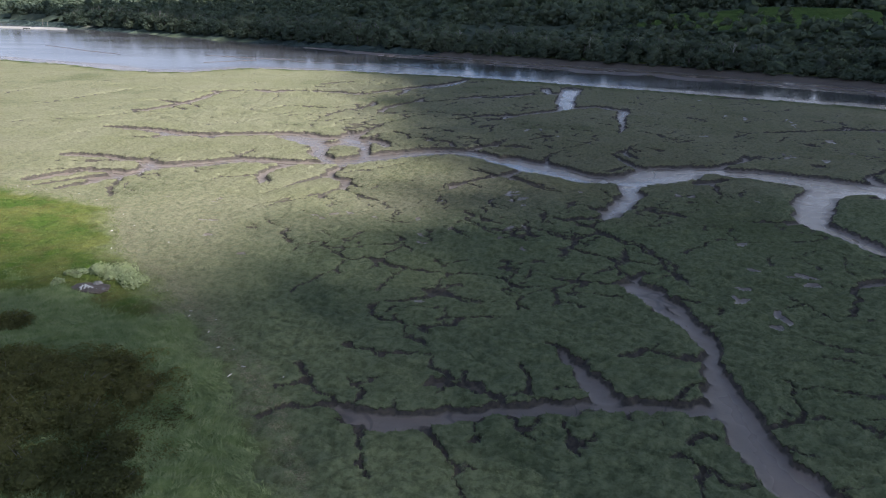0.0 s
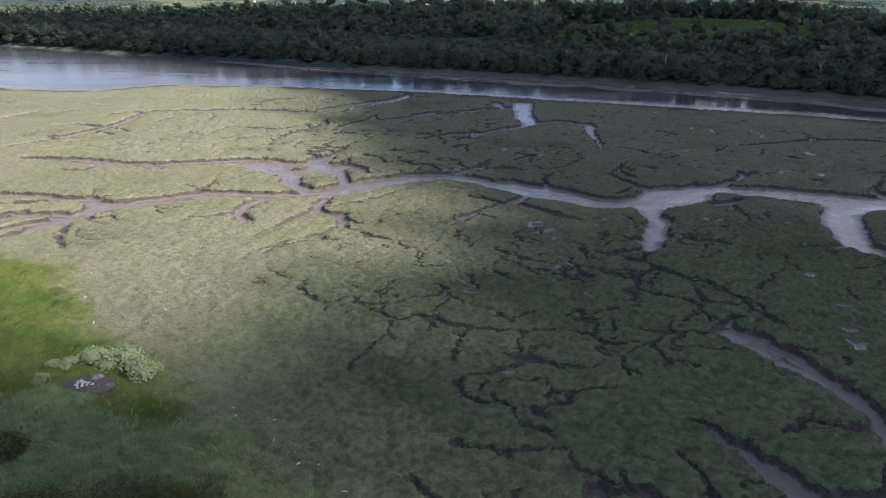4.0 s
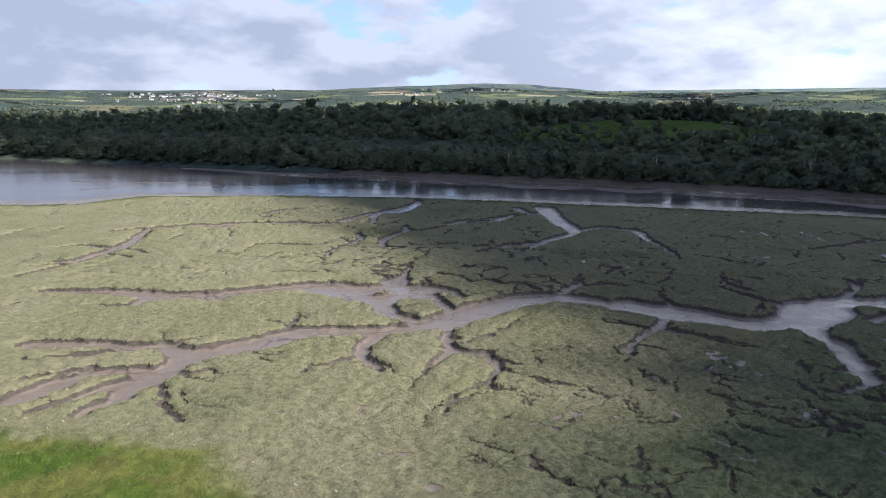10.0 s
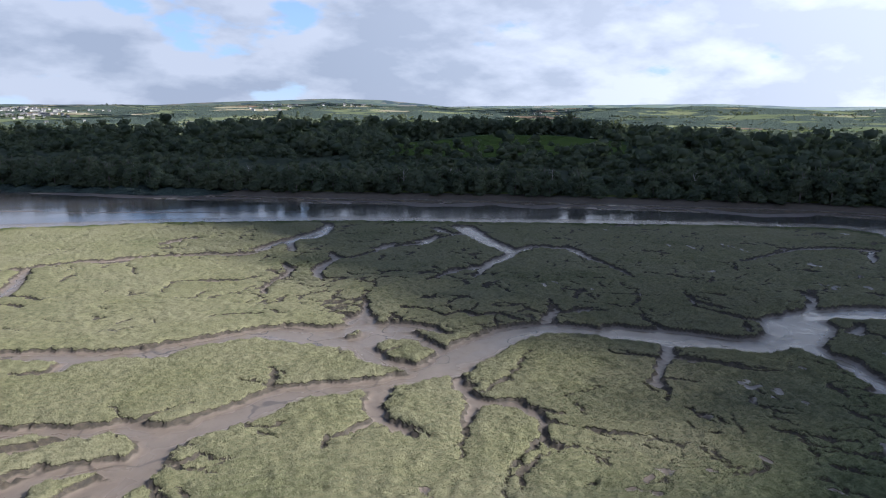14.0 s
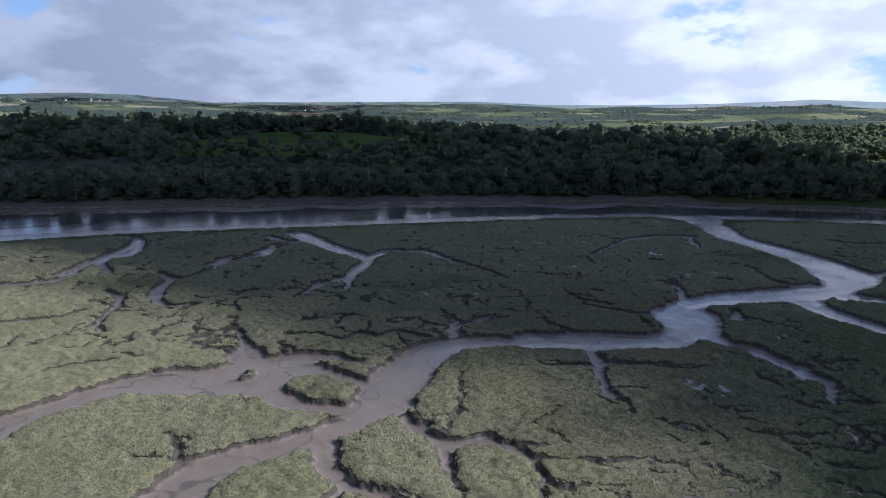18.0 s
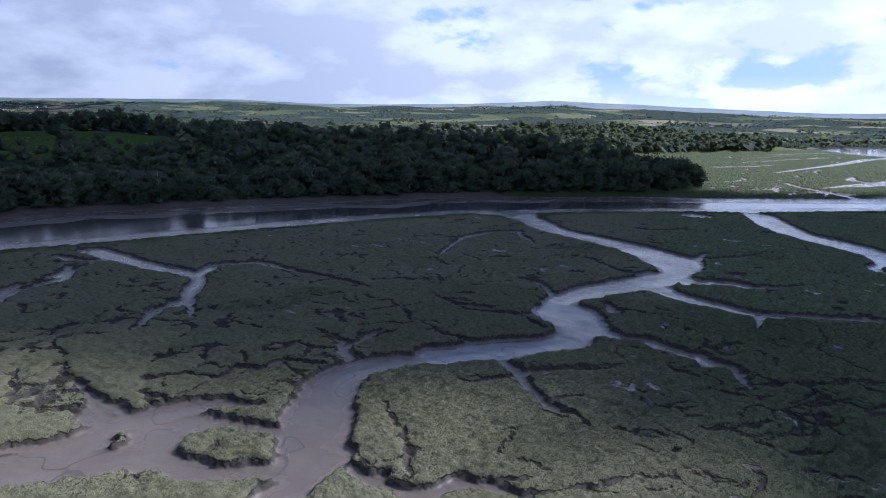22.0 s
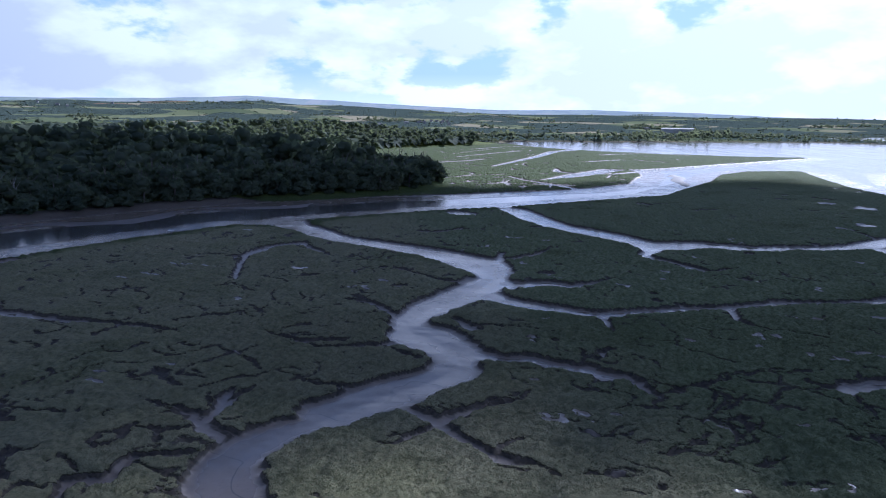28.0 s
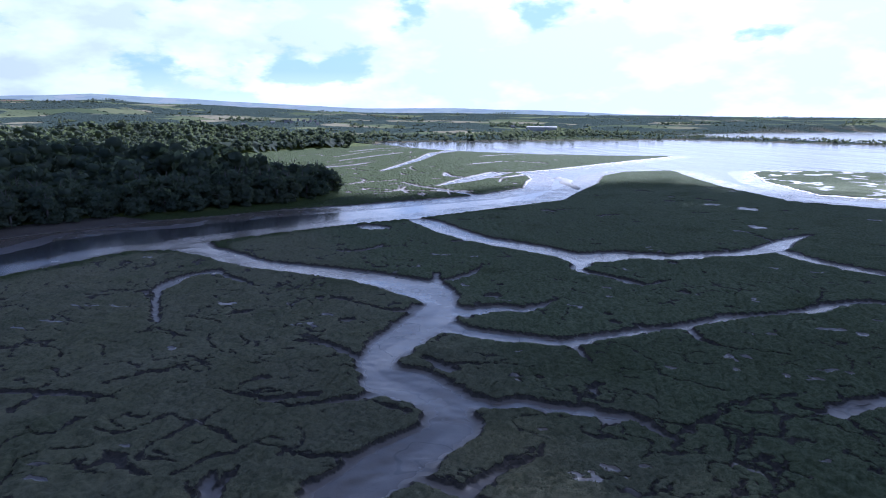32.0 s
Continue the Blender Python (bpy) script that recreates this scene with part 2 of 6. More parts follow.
def leaf_material(name, dark, light, scale=0.25):
    m, n = material(name)
    each = n("ShaderNodeNewGeometry", out=8)
    tree = n("ShaderNodeObjectInfo", out=5)
    f = n.math("ADD", n.math("MULTIPLY", n.noise(place(n), scale, 2.0), 0.6), n.math("MULTIPLY", each, 0.35))
    colour = n.mix(n.ramp(f, 0.25, 0.75), (*dark, 1), (*light, 1))
    tint = n.mix(n.ramp(n.noise(place(n), 0.045, 2.0), 0.4, 0.65, 0.0, 0.4), colour, (light[0] * 1.15, light[1] * 0.98, light[2] * 0.85, 1))
    tint = n.mix(n.math("MULTIPLY", tree, 0.35), tint, (*dark, 1))
    kinds = n.noise(n("ShaderNodeMapping", Vector=place(n), i3=(1, 1, 0.15)), 0.085, 2.0, 0.6)
    tint = n.mix(n.ramp(kinds, 0.54, 0.64, 0.0, 0.6), tint, (dark[0] * 0.55, dark[1] * 0.6, dark[2] * 0.7, 1))
    tint = n.mix(n.ramp(kinds, 0.45, 0.36, 0.0, 0.55), tint, (light[0] * 1.02, light[1] * 1.04, light[2] * 1.05, 1))
    bsdf = n("ShaderNodeBsdfPrincipled", Base_Color=tint, Roughness=0.7)
    bsdf.node.inputs["Specular IOR Level"].default_value = 0.05
    through_leaf = n("ShaderNodeBsdfTranslucent", Color=n.mix(0.5, tint, (light[0] * 1.7, light[1] * 1.7, light[2] * 0.8, 1)))
    n("ShaderNodeOutputMaterial", Surface=n("ShaderNodeMixShader", i0=0.5, i1=bsdf, i2=through_leaf))
    return m


def plain_material(name, a, b, scale, rough=0.8, bump=0.0, spec=0.4):
    m, n = material(name)
    p = place(n)
    colour = n.mix(n.ramp(n.noise(p, scale, 5.0, 0.65), 0.3, 0.7), (*a, 1), (*b, 1))
    finish(n, colour, rough, n.noise(p, scale * 2, 4.0) if bump else None, bump, spec)
    return m


GROUND, LAND, WATER = ground_material(), land_material(), water_material()
LEAVES = leaf_material("broadleaf foliage", (0.066, 0.088, 0.068), (0.140, 0.165, 0.118))
WOOD_LEAVES = leaf_material("woodland foliage", (0.068, 0.090, 0.070), (0.146, 0.170, 0.120), 0.08)
# paler and greyer than the near leaves: stands in for haze over distance
FAR_LEAVES = leaf_material("haze-greyed hedgerow foliage", (0.085, 0.105, 0.085), (0.140, 0.160, 0.125), 0.02)
BARK = plain_material("grey bark", (0.09, 0.075, 0.06), (0.2, 0.18, 0.15), 3.0, 0.9, 0.02)
DEAD = plain_material("bleached dead wood", (0.32, 0.29, 0.25), (0.5, 0.47, 0.42), 3.0, 0.85, 0.01)
CLOUD, n = material("cloud")
n("ShaderNodeOutputMaterial", Surface=n("ShaderNodeMixShader", i0=0.25, i1=n("ShaderNodeBsdfDiffuse", Color=(0.85, 0.85, 0.86, 1)), i2=n("ShaderNodeBsdfTranslucent", Color=(0.8, 0.82, 0.85, 1))))

# ---- arithmetic for the ground ----


def lattice(ix, iy, seed):
    """Unit gradients on whole numbers."""
    h = (ix * 374761393 + iy * 668265263 + seed * 974634541) & 0xFFFFFFFF
    h = ((h ^ (h >> 13)) * 1274126177) & 0xFFFFFFFF
    a = (h ^ (h >> 16)).astype(np.float64) * (2 * np.pi / 4294967296.0)
    return np.cos(a), np.sin(a)


def ripple(x, y, seed=0):
    """Gradient noise in two dimensions, about -0.7 to 0.7."""
    fx, fy = np.floor(x), np.floor(y)
    ix, iy = fx.astype(np.int64), fy.astype(np.int64)
    u, v = x - fx, y - fy
    su, sv = u * u * u * (u * (u * 6 - 15) + 10), v * v * v * (v * (v * 6 - 15) + 10)
    total = 0
    for dx, dy, w in ((0, 0, (1 - su) * (1 - sv)), (1, 0, su * (1 - sv)), (0, 1, (1 - su) * sv), (1, 1, su * sv)):
        gx, gy = lattice(ix + dx, iy + dy, seed)
        total = total + w * (gx * (u - dx) + gy * (v - dy))
    return total


def smooth(t):
    t = np.clip(t, 0, 1)
    return t * t * (3 - 2 * t)


def inside_by(px, py, corners):
    """Signed distance to a closed outline, positive inside."""
    best = np.full(px.shape, 1e9)
    odd = np.zeros(px.shape, bool)
    for (ax, ay), (bx, by) in zip(corners, corners[1:] + corners[:1]):
        vx, vy = bx - ax, by - ay
        t = np.clip(((px - ax) * vx + (py - ay) * vy) / (vx * vx + vy * vy), 0, 1)
        best = np.minimum(best, (px - ax - t * vx) ** 2 + (py - ay - t * vy) ** 2)
        if ay != by:
            odd ^= ((ay > py) != (by > py)) & (px < vx * (py - ay) / vy + ax)
    return np.where(odd, 1, -1) * np.sqrt(best)


SOUTH_MARSH = [(-420, 430), (-182, 297), (-143, 279), (-118, 262), (-92, 259), (-77, 274), (-35, 268), (11, 253), (43, 235), (87, 211), (119, 192), (137, 178), (140, 164),
               (128, 152), (150, 159), (178, 117), (187, 97), (194, 86), (232, 29), (258, 14), (304, -15), (349, -36), (376, -62), (383, -97), (330, -82), (281, -70),
               (214, -63), (186, -83), (140, -130), (60, -220), (-420, -220)]
ISLAND = [(367, -143), (372, -183), (330, -260), (200, -300), (130, -200), (170, -140), (218, -111), (238, -94), (300, -110)]
NORTH_MARSH = [(196, 190), (210, 161), (226, 122), (256, 62), (286, 32), (318, 21), (335, 14), (362, 8), (376, 12), (335, 40), (303, 66), (297, 75), (334, 57), (388, 24), (381, 10), (396, -13), (470, -95), (548, -183),
               (560, -120), (634, -24), (700, 20), (823, 54), (840, 140), (700, 330), (420, 330), (300, 230)]
UPLAND = [(-10, 35), (-8, 25), (-5, -60), (-420, -60), (-420, 150), (-120, 113), (-67.7, 103.5), (-57.6, 100.6), (-46.3, 93.6), (-38.6, 78.4), (-29.5, 67), (-22.4, 58), (-17.8, 51), (-11.8, 39.7)]
WOODS = [(-620, 800), (-360, 592), (-286, 548), (-200, 486), (-127, 430), (-27, 361), (33, 316), (90, 283), (136, 245), (171, 217), (196, 188), (208, 165), (228, 138), (253, 124), (272, 119),
         (292, 138), (330, 185), (420, 240), (575, 212), (676, 157), (769, 75), (822, 66), (880, 110), (1000, 200), (1100, 420), (1000, 900), (300, 1000), (-500, 1100)]
MEADOW = [(98, 432), (150, 412), (226, 385), (246, 372), (352, 512), (250, 560), (160, 556)]
EAST_LAND = [(822, 64), (925, 52), (957, -138), (1023, -438), (900, -520), (781, -599), (560, -800), (600, -840), (830, -640), (1080, -540), (1300, -560), (1560, -1000), (1700, -1600), (3000, -5200), (5200, -5200),
             (5200, 5200), (-5200, 5200), (-5200, 900), (-620, 800), (-360, 590), (400, 700)]

CREEKS = []


def creek(*line):
    """A creek by its centre line: x, y and the width of the gap that it leaves between the mats."""
    CREEKS.append([(x, y, w) for x, y, w in line])


creek((20.7, 68.7, 0.94), (21, 66.8, 1.64), (22, 62.9, 1.67), (23.7, 60.4, 2.57), (23.7, 56.4, 1.88), (22.8, 52.3, 1.91), (22.4, 48.7, 2.69), (22.3, 46.1, 3.31), (22.2, 42.9, 3.13), (22, 40, 3.58), (22.8, 37.1, 3.98), (23.4, 35.4, 3.99))
creek((20.5, 46, 2.04), (17.9, 45.8, 1.73), (15.8, 45.9, 1.64), (13.7, 46, 1.48), (11.5, 45.9, 1.57), (9.3, 45.6, 1.59), (7.2, 45.8, 1.72), (5, 45.2, 1.78), (2.9, 44.9, 1.93), (0.8, 44.7, 1.87), (-1.3, 43.9, 1.96), (-3.3, 43.7, 2.35), (-5, 44, 2.01), (-6.3, 44.5, 2.08), (-7.7, 45.5, 1.13), (-9.5, 45.9, 0.62), (-11.1, 45.5, 0.58), (-12.6, 44.8, 0.61), (-14.1, 44, 0.52), (-15.1, 43.8, 0.42))
creek((12.8, 47.1, 1.93), (12.3, 49.5, 1.85), (11.3, 52, 1.56), (10.2, 54.1, 1.24), (9.6, 55.5, 0.72), (9.1, 56, 0.52))
creek((7.2, 47.5, 0.76), (6.9, 49.2, 0.67), (6.7, 51, 0.43), (6.5, 52.4, 0.42))
creek((4.5, 46.3, 1.06), (3.9, 47.9, 1.07), (3.1, 48.7, 1.09), (2.2, 49.5, 0.73), (1.5, 50.9, 0.42))
creek((2.4, 48.9, 1.06), (0.8, 48.9, 0.98), (-0.3, 49.2, 1.14), (-1.2, 48.6, 0.51))
creek((0.4, 49.8, 0.53), (0, 51.3, 0.52), (-0.6, 52.2, 0.42), (-1.3, 53.2, 0.42), (-2.3, 53.9, 0.44), (-3, 54.1, 0.67), (-4, 53.8, 0.42), (-5.9, 53.8, 0.42), (-7.5, 54.4, 0.42), (-8.5, 55.3, 0.42))
creek((-6.2, 45.9, 0.43), (-6.6, 47.2, 0.42), (-7, 48.9, 0.42), (-7.3, 49.8, 0.42))
creek((-8.1, 46.2, 0.44), (-8.9, 47.2, 0.47), (-9.8, 48, 0.42), (-10.5, 49.3, 0.42), (-11.2, 50.6, 0.42), (-11.8, 51.5, 0.42))
creek((-6, 43.1, 0.72), (-5.8, 41.7, 0.63), (-5.9, 40.4, 0.42), (-5.7, 39.2, 0.42), (-5, 38, 0.42), (-4.6, 37.3, 0.42))
creek((-1.4, 43, 0.76), (-0.7, 42, 0.69), (-0, 40.5, 0.49), (0.8, 39.6, 0.42), (1.3, 38.9, 0.42), (1.3, 37.5, 0.42), (1.2, 36.7, 0.42), (1.5, 35.6, 0.42), (1.9, 35.1, 0.42))
creek((2.7, 44, 0.42), (2.5, 42.2, 0.42), (2.3, 41.2, 0.42))
creek((4.9, 44, 0.42), (5.4, 42.6, 0.42), (5.9, 41.5, 0.42))
creek((9, 43.9, 0.42), (9.2, 42.3, 0.42), (8.9, 40.4, 0.42), (9.5, 39.7, 0.42))
creek((14, 45.1, 0.42), (13.6, 44, 0.42))
creek((23.1, 43.4, 0.71), (25.6, 44, 0.62), (27, 45.2, 0.42), (27.4, 46.7, 0.45), (27.6, 47.9, 0.42), (28.2, 49.7, 0.42))
creek((27, 44.4, 0.49), (28.6, 44.2, 0.43))
creek((29.9, 44.3, 0.42), (30.9, 42.4, 0.42), (31.2, 41.7, 0.42))
creek((20.8, 49.3, 0.62), (19.1, 47.8, 0.55), (18.2, 46.8, 0.42))
creek((22.6, 53.2, 1.11), (21.7, 53.4, 0.92), (20.4, 53.2, 0.68), (20.1, 53.7, 0.42))
creek((24.6, 58.6, 0.47), (25.8, 59.6, 0.42))
creek((26.8, 62.1, 0.43), (27.7, 62.9, 0.62))
creek((15.8, 39.9, 0.42), (17.2, 38.7, 0.42), (18.6, 37.6, 0.42), (19.9, 37.1, 0.42))
creek((24, 41, 0.56), (24.8, 40.2, 0.49), (25.5, 39.7, 0.42))
creek((-14.6, 81.2, 0.42), (-14.3, 79.9, 0.45), (-13.4, 78.6, 0.49), (-12.5, 78, 0.77), (-11.7, 76.8, 0.64), (-10.8, 76, 0.6), (-9.5, 76.2, 0.59), (-7.9, 76, 0.74), (-7.2, 75.4, 1.08), (-6.5, 74.7, 0.69), (-5.7, 74.1, 0.58), (-4.6, 73.4, 0.64), (-3.5, 72.9, 0.64), (-1.8, 72.6, 0.7), (-0.6, 72.2, 0.64), (0.8, 71.7, 0.67), (2.4, 71.9, 0.55), (4.1, 71.6, 0.59), (5.4, 71, 0.59), (6.6, 70.1, 0.71), (7.6, 68.8, 1.02), (9, 68, 0.55), (10.9, 67.7, 0.47), (13.3, 67.3, 0.42), (16, 66.7, 0.42), (18.5, 66.4, 0.42))
creek((-20.3, 86.8, 0.42), (-20.2, 82.9, 0.42), (-18.9, 81.5, 0.53), (-18, 80.3, 0.42), (-17.8, 78.6, 0.42))
creek((-17.7, 80.7, 0.42), (-16.2, 81.1, 0.42), (-14.5, 81, 0.42))
creek((-12.3, 83.1, 0.42), (-11.9, 81.3, 0.42), (-12, 79.6, 0.43), (-12.1, 78, 0.42))
creek((-10.5, 86.1, 0.42), (-10.9, 83.9, 0.42), (-11.9, 82.1, 0.42))
creek((-4.9, 81.3, 0.42), (-6.1, 78.9, 0.42), (-7, 77.2, 0.42), (-7.1, 75.7, 0.47))
creek((-0, 73.7, 0.42), (-0.7, 75.3, 0.42), (-0.8, 76.4, 0.42))
creek((-0.4, 73.6, 0.42), (1.2, 75.2, 0.42), (2.3, 75.9, 0.42))
creek((-10.7, 76, 0.42), (-11.4, 74.9, 0.42), (-11.7, 73.7, 0.42), (-11.4, 72.8, 0.42), (-11.2, 71.8, 0.42))
creek((-11.6, 72.9, 0.42), (-12.8, 71.6, 0.42), (-13.7, 70.5, 0.42), (-14.6, 69.1, 0.42), (-15, 67.9, 0.42), (-15, 67.1, 0.42), (-15.6, 66, 0.42))
creek((-4.2, 72.8, 0.42), (-5.1, 71.3, 0.42), (-6.2, 69.6, 0.42), (-6.2, 68.2, 0.42), (-6.7, 66.8, 0.42))
creek((0.5, 71.4, 0.42), (0, 70, 0.42), (-0, 68.7, 0.42), (-1.1, 67.1, 0.42))
creek((7.6, 76.4, 0.42), (7.1, 73.7, 0.42), (6.3, 71.6, 0.42))
creek((8.6, 73.1, 0.42), (7.5, 71, 0.42), (6.6, 70.1, 0.42))
creek((10, 72.1, 0.42), (9.6, 70.7, 0.42), (8.2, 69, 0.42), (7, 67.3, 0.42), (6.6, 66.2, 0.42))
creek((7.7, 66, 0.42), (7.5, 64.1, 0.42), (7.5, 62.6, 0.42))
creek((11.5, 67.1, 0.42), (11.6, 65.4, 0.47), (11.2, 63.9, 0.42))
creek((12, 65.2, 0.42), (13.1, 64.2, 0.42), (13.8, 63.8, 0.42))
creek((24.1, 80.6, 0.42), (24.8, 78.2, 0.63), (26.5, 77, 0.64), (27, 75.9, 0.49), (26.2, 74.1, 0.42), (25.8, 72.4, 0.56), (26, 70.6, 0.54))
creek((19.7, 76.4, 0.42), (20.2, 74.6, 0.42))
creek((20.1, 73.4, 0.42), (20.2, 72, 0.42), (20.9, 70.8, 0.44))
creek((-4.2, 61.2, 0.42), (-3.8, 60.2, 0.42), (-3.3, 59, 0.42), (-3.5, 57.9, 0.42), (-3.8, 56.8, 0.42))
creek((0.4, 62.7, 0.42), (-0.1, 61, 0.42), (0.1, 60.3, 0.42))
creek((6.8, 100.8, 0.42), (7, 98.1, 0.53), (8.5, 96, 0.42))
creek((3.9, 93.9, 0.47), (5.4, 92, 0.55), (6.6, 90, 0.43))
creek((2.6, 90.1, 0.45), (4.5, 88.1, 0.44), (6.2, 86, 0.64), (8.3, 85, 0.64), (10.9, 84.9, 0.63), (12.6, 84.3, 0.46))
creek((10.9, 89.7, 0.42), (11.2, 87.5, 0.42), (11.1, 85, 0.42))
creek((13.3, 94, 0.53), (13.7, 91.1, 0.47), (14.3, 89.5, 0.42))
creek((13.8, 85.4, 0.42), (14.4, 84.1, 0.66), (16, 83.5, 0.57), (17.2, 82.2, 0.71), (17.4, 81.3, 0.46), (16.6, 79.2, 0.42), (17.4, 78, 0.57))
creek((21.2, 90.8, 0.61), (19.7, 87.9, 0.65), (20.5, 86.4, 0.66), (21.4, 84.6, 0.84), (22.2, 82.8, 0.65), (23.3, 81.4, 0.55), (24.5, 79.4, 0.55), (25.8, 77.7, 0.55))
creek((18.1, 83.1, 0.42), (19.7, 84.3, 0.42))
creek((29.3, 96.9, 0.71), (30.2, 95, 0.64), (32, 95.4, 1.17), (33.5, 93.6, 0.63))
creek((29.9, 93.5, 0.42), (29.2, 91, 0.42))
creek((18.2, 89.6, 0.72), (18.6, 88.5, 0.75), (19.8, 88.3, 1.11))
creek((43.7, 111.2, 1.2), (43.3, 107.7, 1.04), (42.7, 104.9, 0.61), (40.5, 100.2, 0.42))
creek((43, 106, 0.76), (44, 103.1, 0.69))
creek((41.4, 111.6, 2.26), (44.8, 113, 1.93), (47.6, 114.2, 0.76))
creek((14.6, 109.6, 1.01), (16, 107.5, 0.84), (18.2, 105.8, 0.54))
creek((10.3, 102.5, 0.42), (10.6, 99.5, 0.42))
creek((20.6, 98.2, 0.58), (21.7, 96.5, 0.74), (24, 94.9, 0.74))
creek((35.2, 90.7, 0.42), (34.4, 87.5, 0.42))
creek((38.2, 88.6, 0.42), (37.1, 85.6, 0.42), (36.8, 83.5, 0.44))
creek((-19.2, 101, 0.47), (-21.3, 99.7, 0.56), (-22.7, 99, 0.54), (-24, 97.8, 0.62), (-25, 98.7, 0.42))
creek((-6.2, 95.5, 0.42), (-6.4, 92, 0.42))
creek((-24.8, 91.3, 0.42), (-23.1, 89.2, 0.42), (-21.7, 87.3, 0.42))
creek((-24.6, 87.9, 0.42), (-23.8, 85.7, 0.42))
creek((-2.7, 97.1, 0.91), (-1.8, 96.7, 0.78))
creek((0.4, 100.4, 0.42), (0.3, 98, 0.47))
creek((-15, 86, 0.42), (-14.5, 83.6, 0.42), (-13.2, 82.9, 0.42), (-12.1, 82.4, 0.42))
creek((1.4, 86.9, 0.42), (2.8, 84, 0.42))
creek((10.1, 84.7, 0.42), (10, 82.4, 0.42))
creek((-1.5, 86.6, 0.42), (-1.5, 82.1, 0.42))
creek((-16.8, 124.2, 4.7), (-20.7, 123.9, 4.05), (-25.2, 123.8, 3.72), (-28, 124, 3.77), (-31.4, 124.4, 4.09), (-34.6, 125.1, 4.36), (-38, 124.9, 5.24), (-41.6, 122.7, 5.18), (-44.7, 121.6, 5.31), (-47.8, 120.4, 4.62), (-50.6, 119.5, 5.09), (-52.1, 116.7, 3.57), (-52.8, 113.3, 3.03))
creek((-51.6, 121.9, 3.66), (-54.4, 123.9, 3.49), (-57.1, 123.9, 3.48), (-59.9, 125.6, 2.78), (-63.2, 126.9, 2.77), (-66.4, 127.4, 3.11), (-69.5, 128.2, 3.33))
creek((-53.4, 114.8, 3.3), (-56.8, 115.9, 2.83), (-59.3, 116.3, 3), (-61.5, 115.3, 2.9), (-63.6, 113.7, 3.78), (-66.4, 110.4, 3.53))
creek((-52.5, 111.4, 0.94), (-52.1, 108, 0.78), (-51.3, 104.9, 0.77), (-50.2, 102.2, 0.98), (-49.7, 100.8, 0.78))
creek((-53.9, 113.1, 3.8), (-55.7, 110.5, 3.26), (-56.9, 107.7, 2.22), (-58.4, 106.3, 1.87), (-59.7, 104.7, 1.44))
creek((-55.8, 112.6, 2.38), (-57.9, 112.2, 2.03), (-59.7, 110.2, 1.51), (-61.3, 108.7, 1.34), (-62.7, 107.3, 1.11), (-63.8, 106.2, 0.91))
creek((-68.4, 121.9, 0.5), (-66.2, 123, 0.93), (-63.2, 122.6, 1.7), (-60.4, 122.6, 1.77), (-58.9, 123.1, 0.94))
creek((-67.5, 116.3, 1.05), (-64.8, 116.7, 0.87), (-63.1, 117.1, 1), (-60.8, 117.4, 1.63))
creek((-51.1, 114.4, 0.87), (-49.9, 113.5, 1.16), (-48.3, 113.9, 0.81), (-45.9, 112, 0.42))
creek((-50.5, 112.6, 0.7), (-48.8, 111.6, 0.62), (-47.2, 110, 0.42))
creek((-51.8, 109.9, 0.47), (-50.5, 108.5, 0.42), (-49.8, 105, 0.42), (-48.2, 104.2, 0.42), (-46.9, 103.9, 0.42))
creek((-43.7, 120.9, 0.76), (-42.8, 118.1, 0.67), (-41.2, 117.5, 0.76), (-39.4, 117.9, 0.5))
creek((-42.3, 116.5, 0.42), (-40.7, 114.2, 0.42))
creek((-38.2, 127.2, 0.94), (-37.4, 130.5, 0.78), (-36.8, 134.5, 0.42))
creek((-41.4, 132, 0.61), (-39.6, 130.5, 0.54), (-38.3, 128.3, 0.64))
creek((-53.3, 124.5, 0.69), (-53.7, 127.1, 0.61), (-54.5, 129.6, 0.42))
creek((-52.7, 123.9, 1.08), (-50.6, 125.2, 0.9), (-48.8, 126.3, 0.58), (-46.6, 126.4, 0.42))
creek((-14.9, 130.1, 2.26), (-15.7, 136, 1.93), (-17.4, 139.3, 4.83), (-18.8, 141.7, 6.52), (-22.7, 139.1, 4.87), (-25.7, 140.2, 5.4), (-27.3, 141.7, 5.9), (-30, 144.2, 6.02), (-33.3, 148.6, 6.47), (-37.3, 149.1, 5.02), (-42.2, 148.7, 4.28), (-45.4, 148.1, 4.43), (-48.5, 146.6, 5.53), (-52.9, 147.7, 4.5), (-56.5, 148.2, 4.66), (-60.1, 150.4, 4.76), (-63.7, 152.3, 4.17), (-67.3, 153.6, 3.52), (-70.8, 154.3, 2.53), (-74.4, 155.6, 2.44))
creek((-17.9, 125.1, 3.62), (-21.1, 126.8, 3.11), (-23.4, 128.8, 3.04), (-24.5, 133.5, 3.01), (-25.6, 137.6, 2.1))
creek((-57.5, 147.2, 4.07), (-59, 146.2, 3.5), (-59.8, 144.2, 2.21), (-61.7, 143.7, 1.16), (-64.4, 145.2, 0.56))
creek((-47.6, 146.3, 0.51), (-47.3, 142.9, 0.45))
creek((-19.7, 144.6, 1.88), (-17.8, 149.8, 1.59), (-16.5, 155, 1.19), (-14.7, 158.1, 0.49))
creek((-20.5, 147.2, 1.41), (-20.4, 151.8, 1.19), (-22.9, 154.6, 0.78))
creek((-15.5, 142.1, 1.06), (-14.1, 147.4, 0.88), (-14.2, 150.3, 0.54))
creek((-21.8, 146, 3.36), (-25.9, 146.9, 2.89), (-28.3, 149.7, 1.66), (-30.9, 151.7, 1.02))
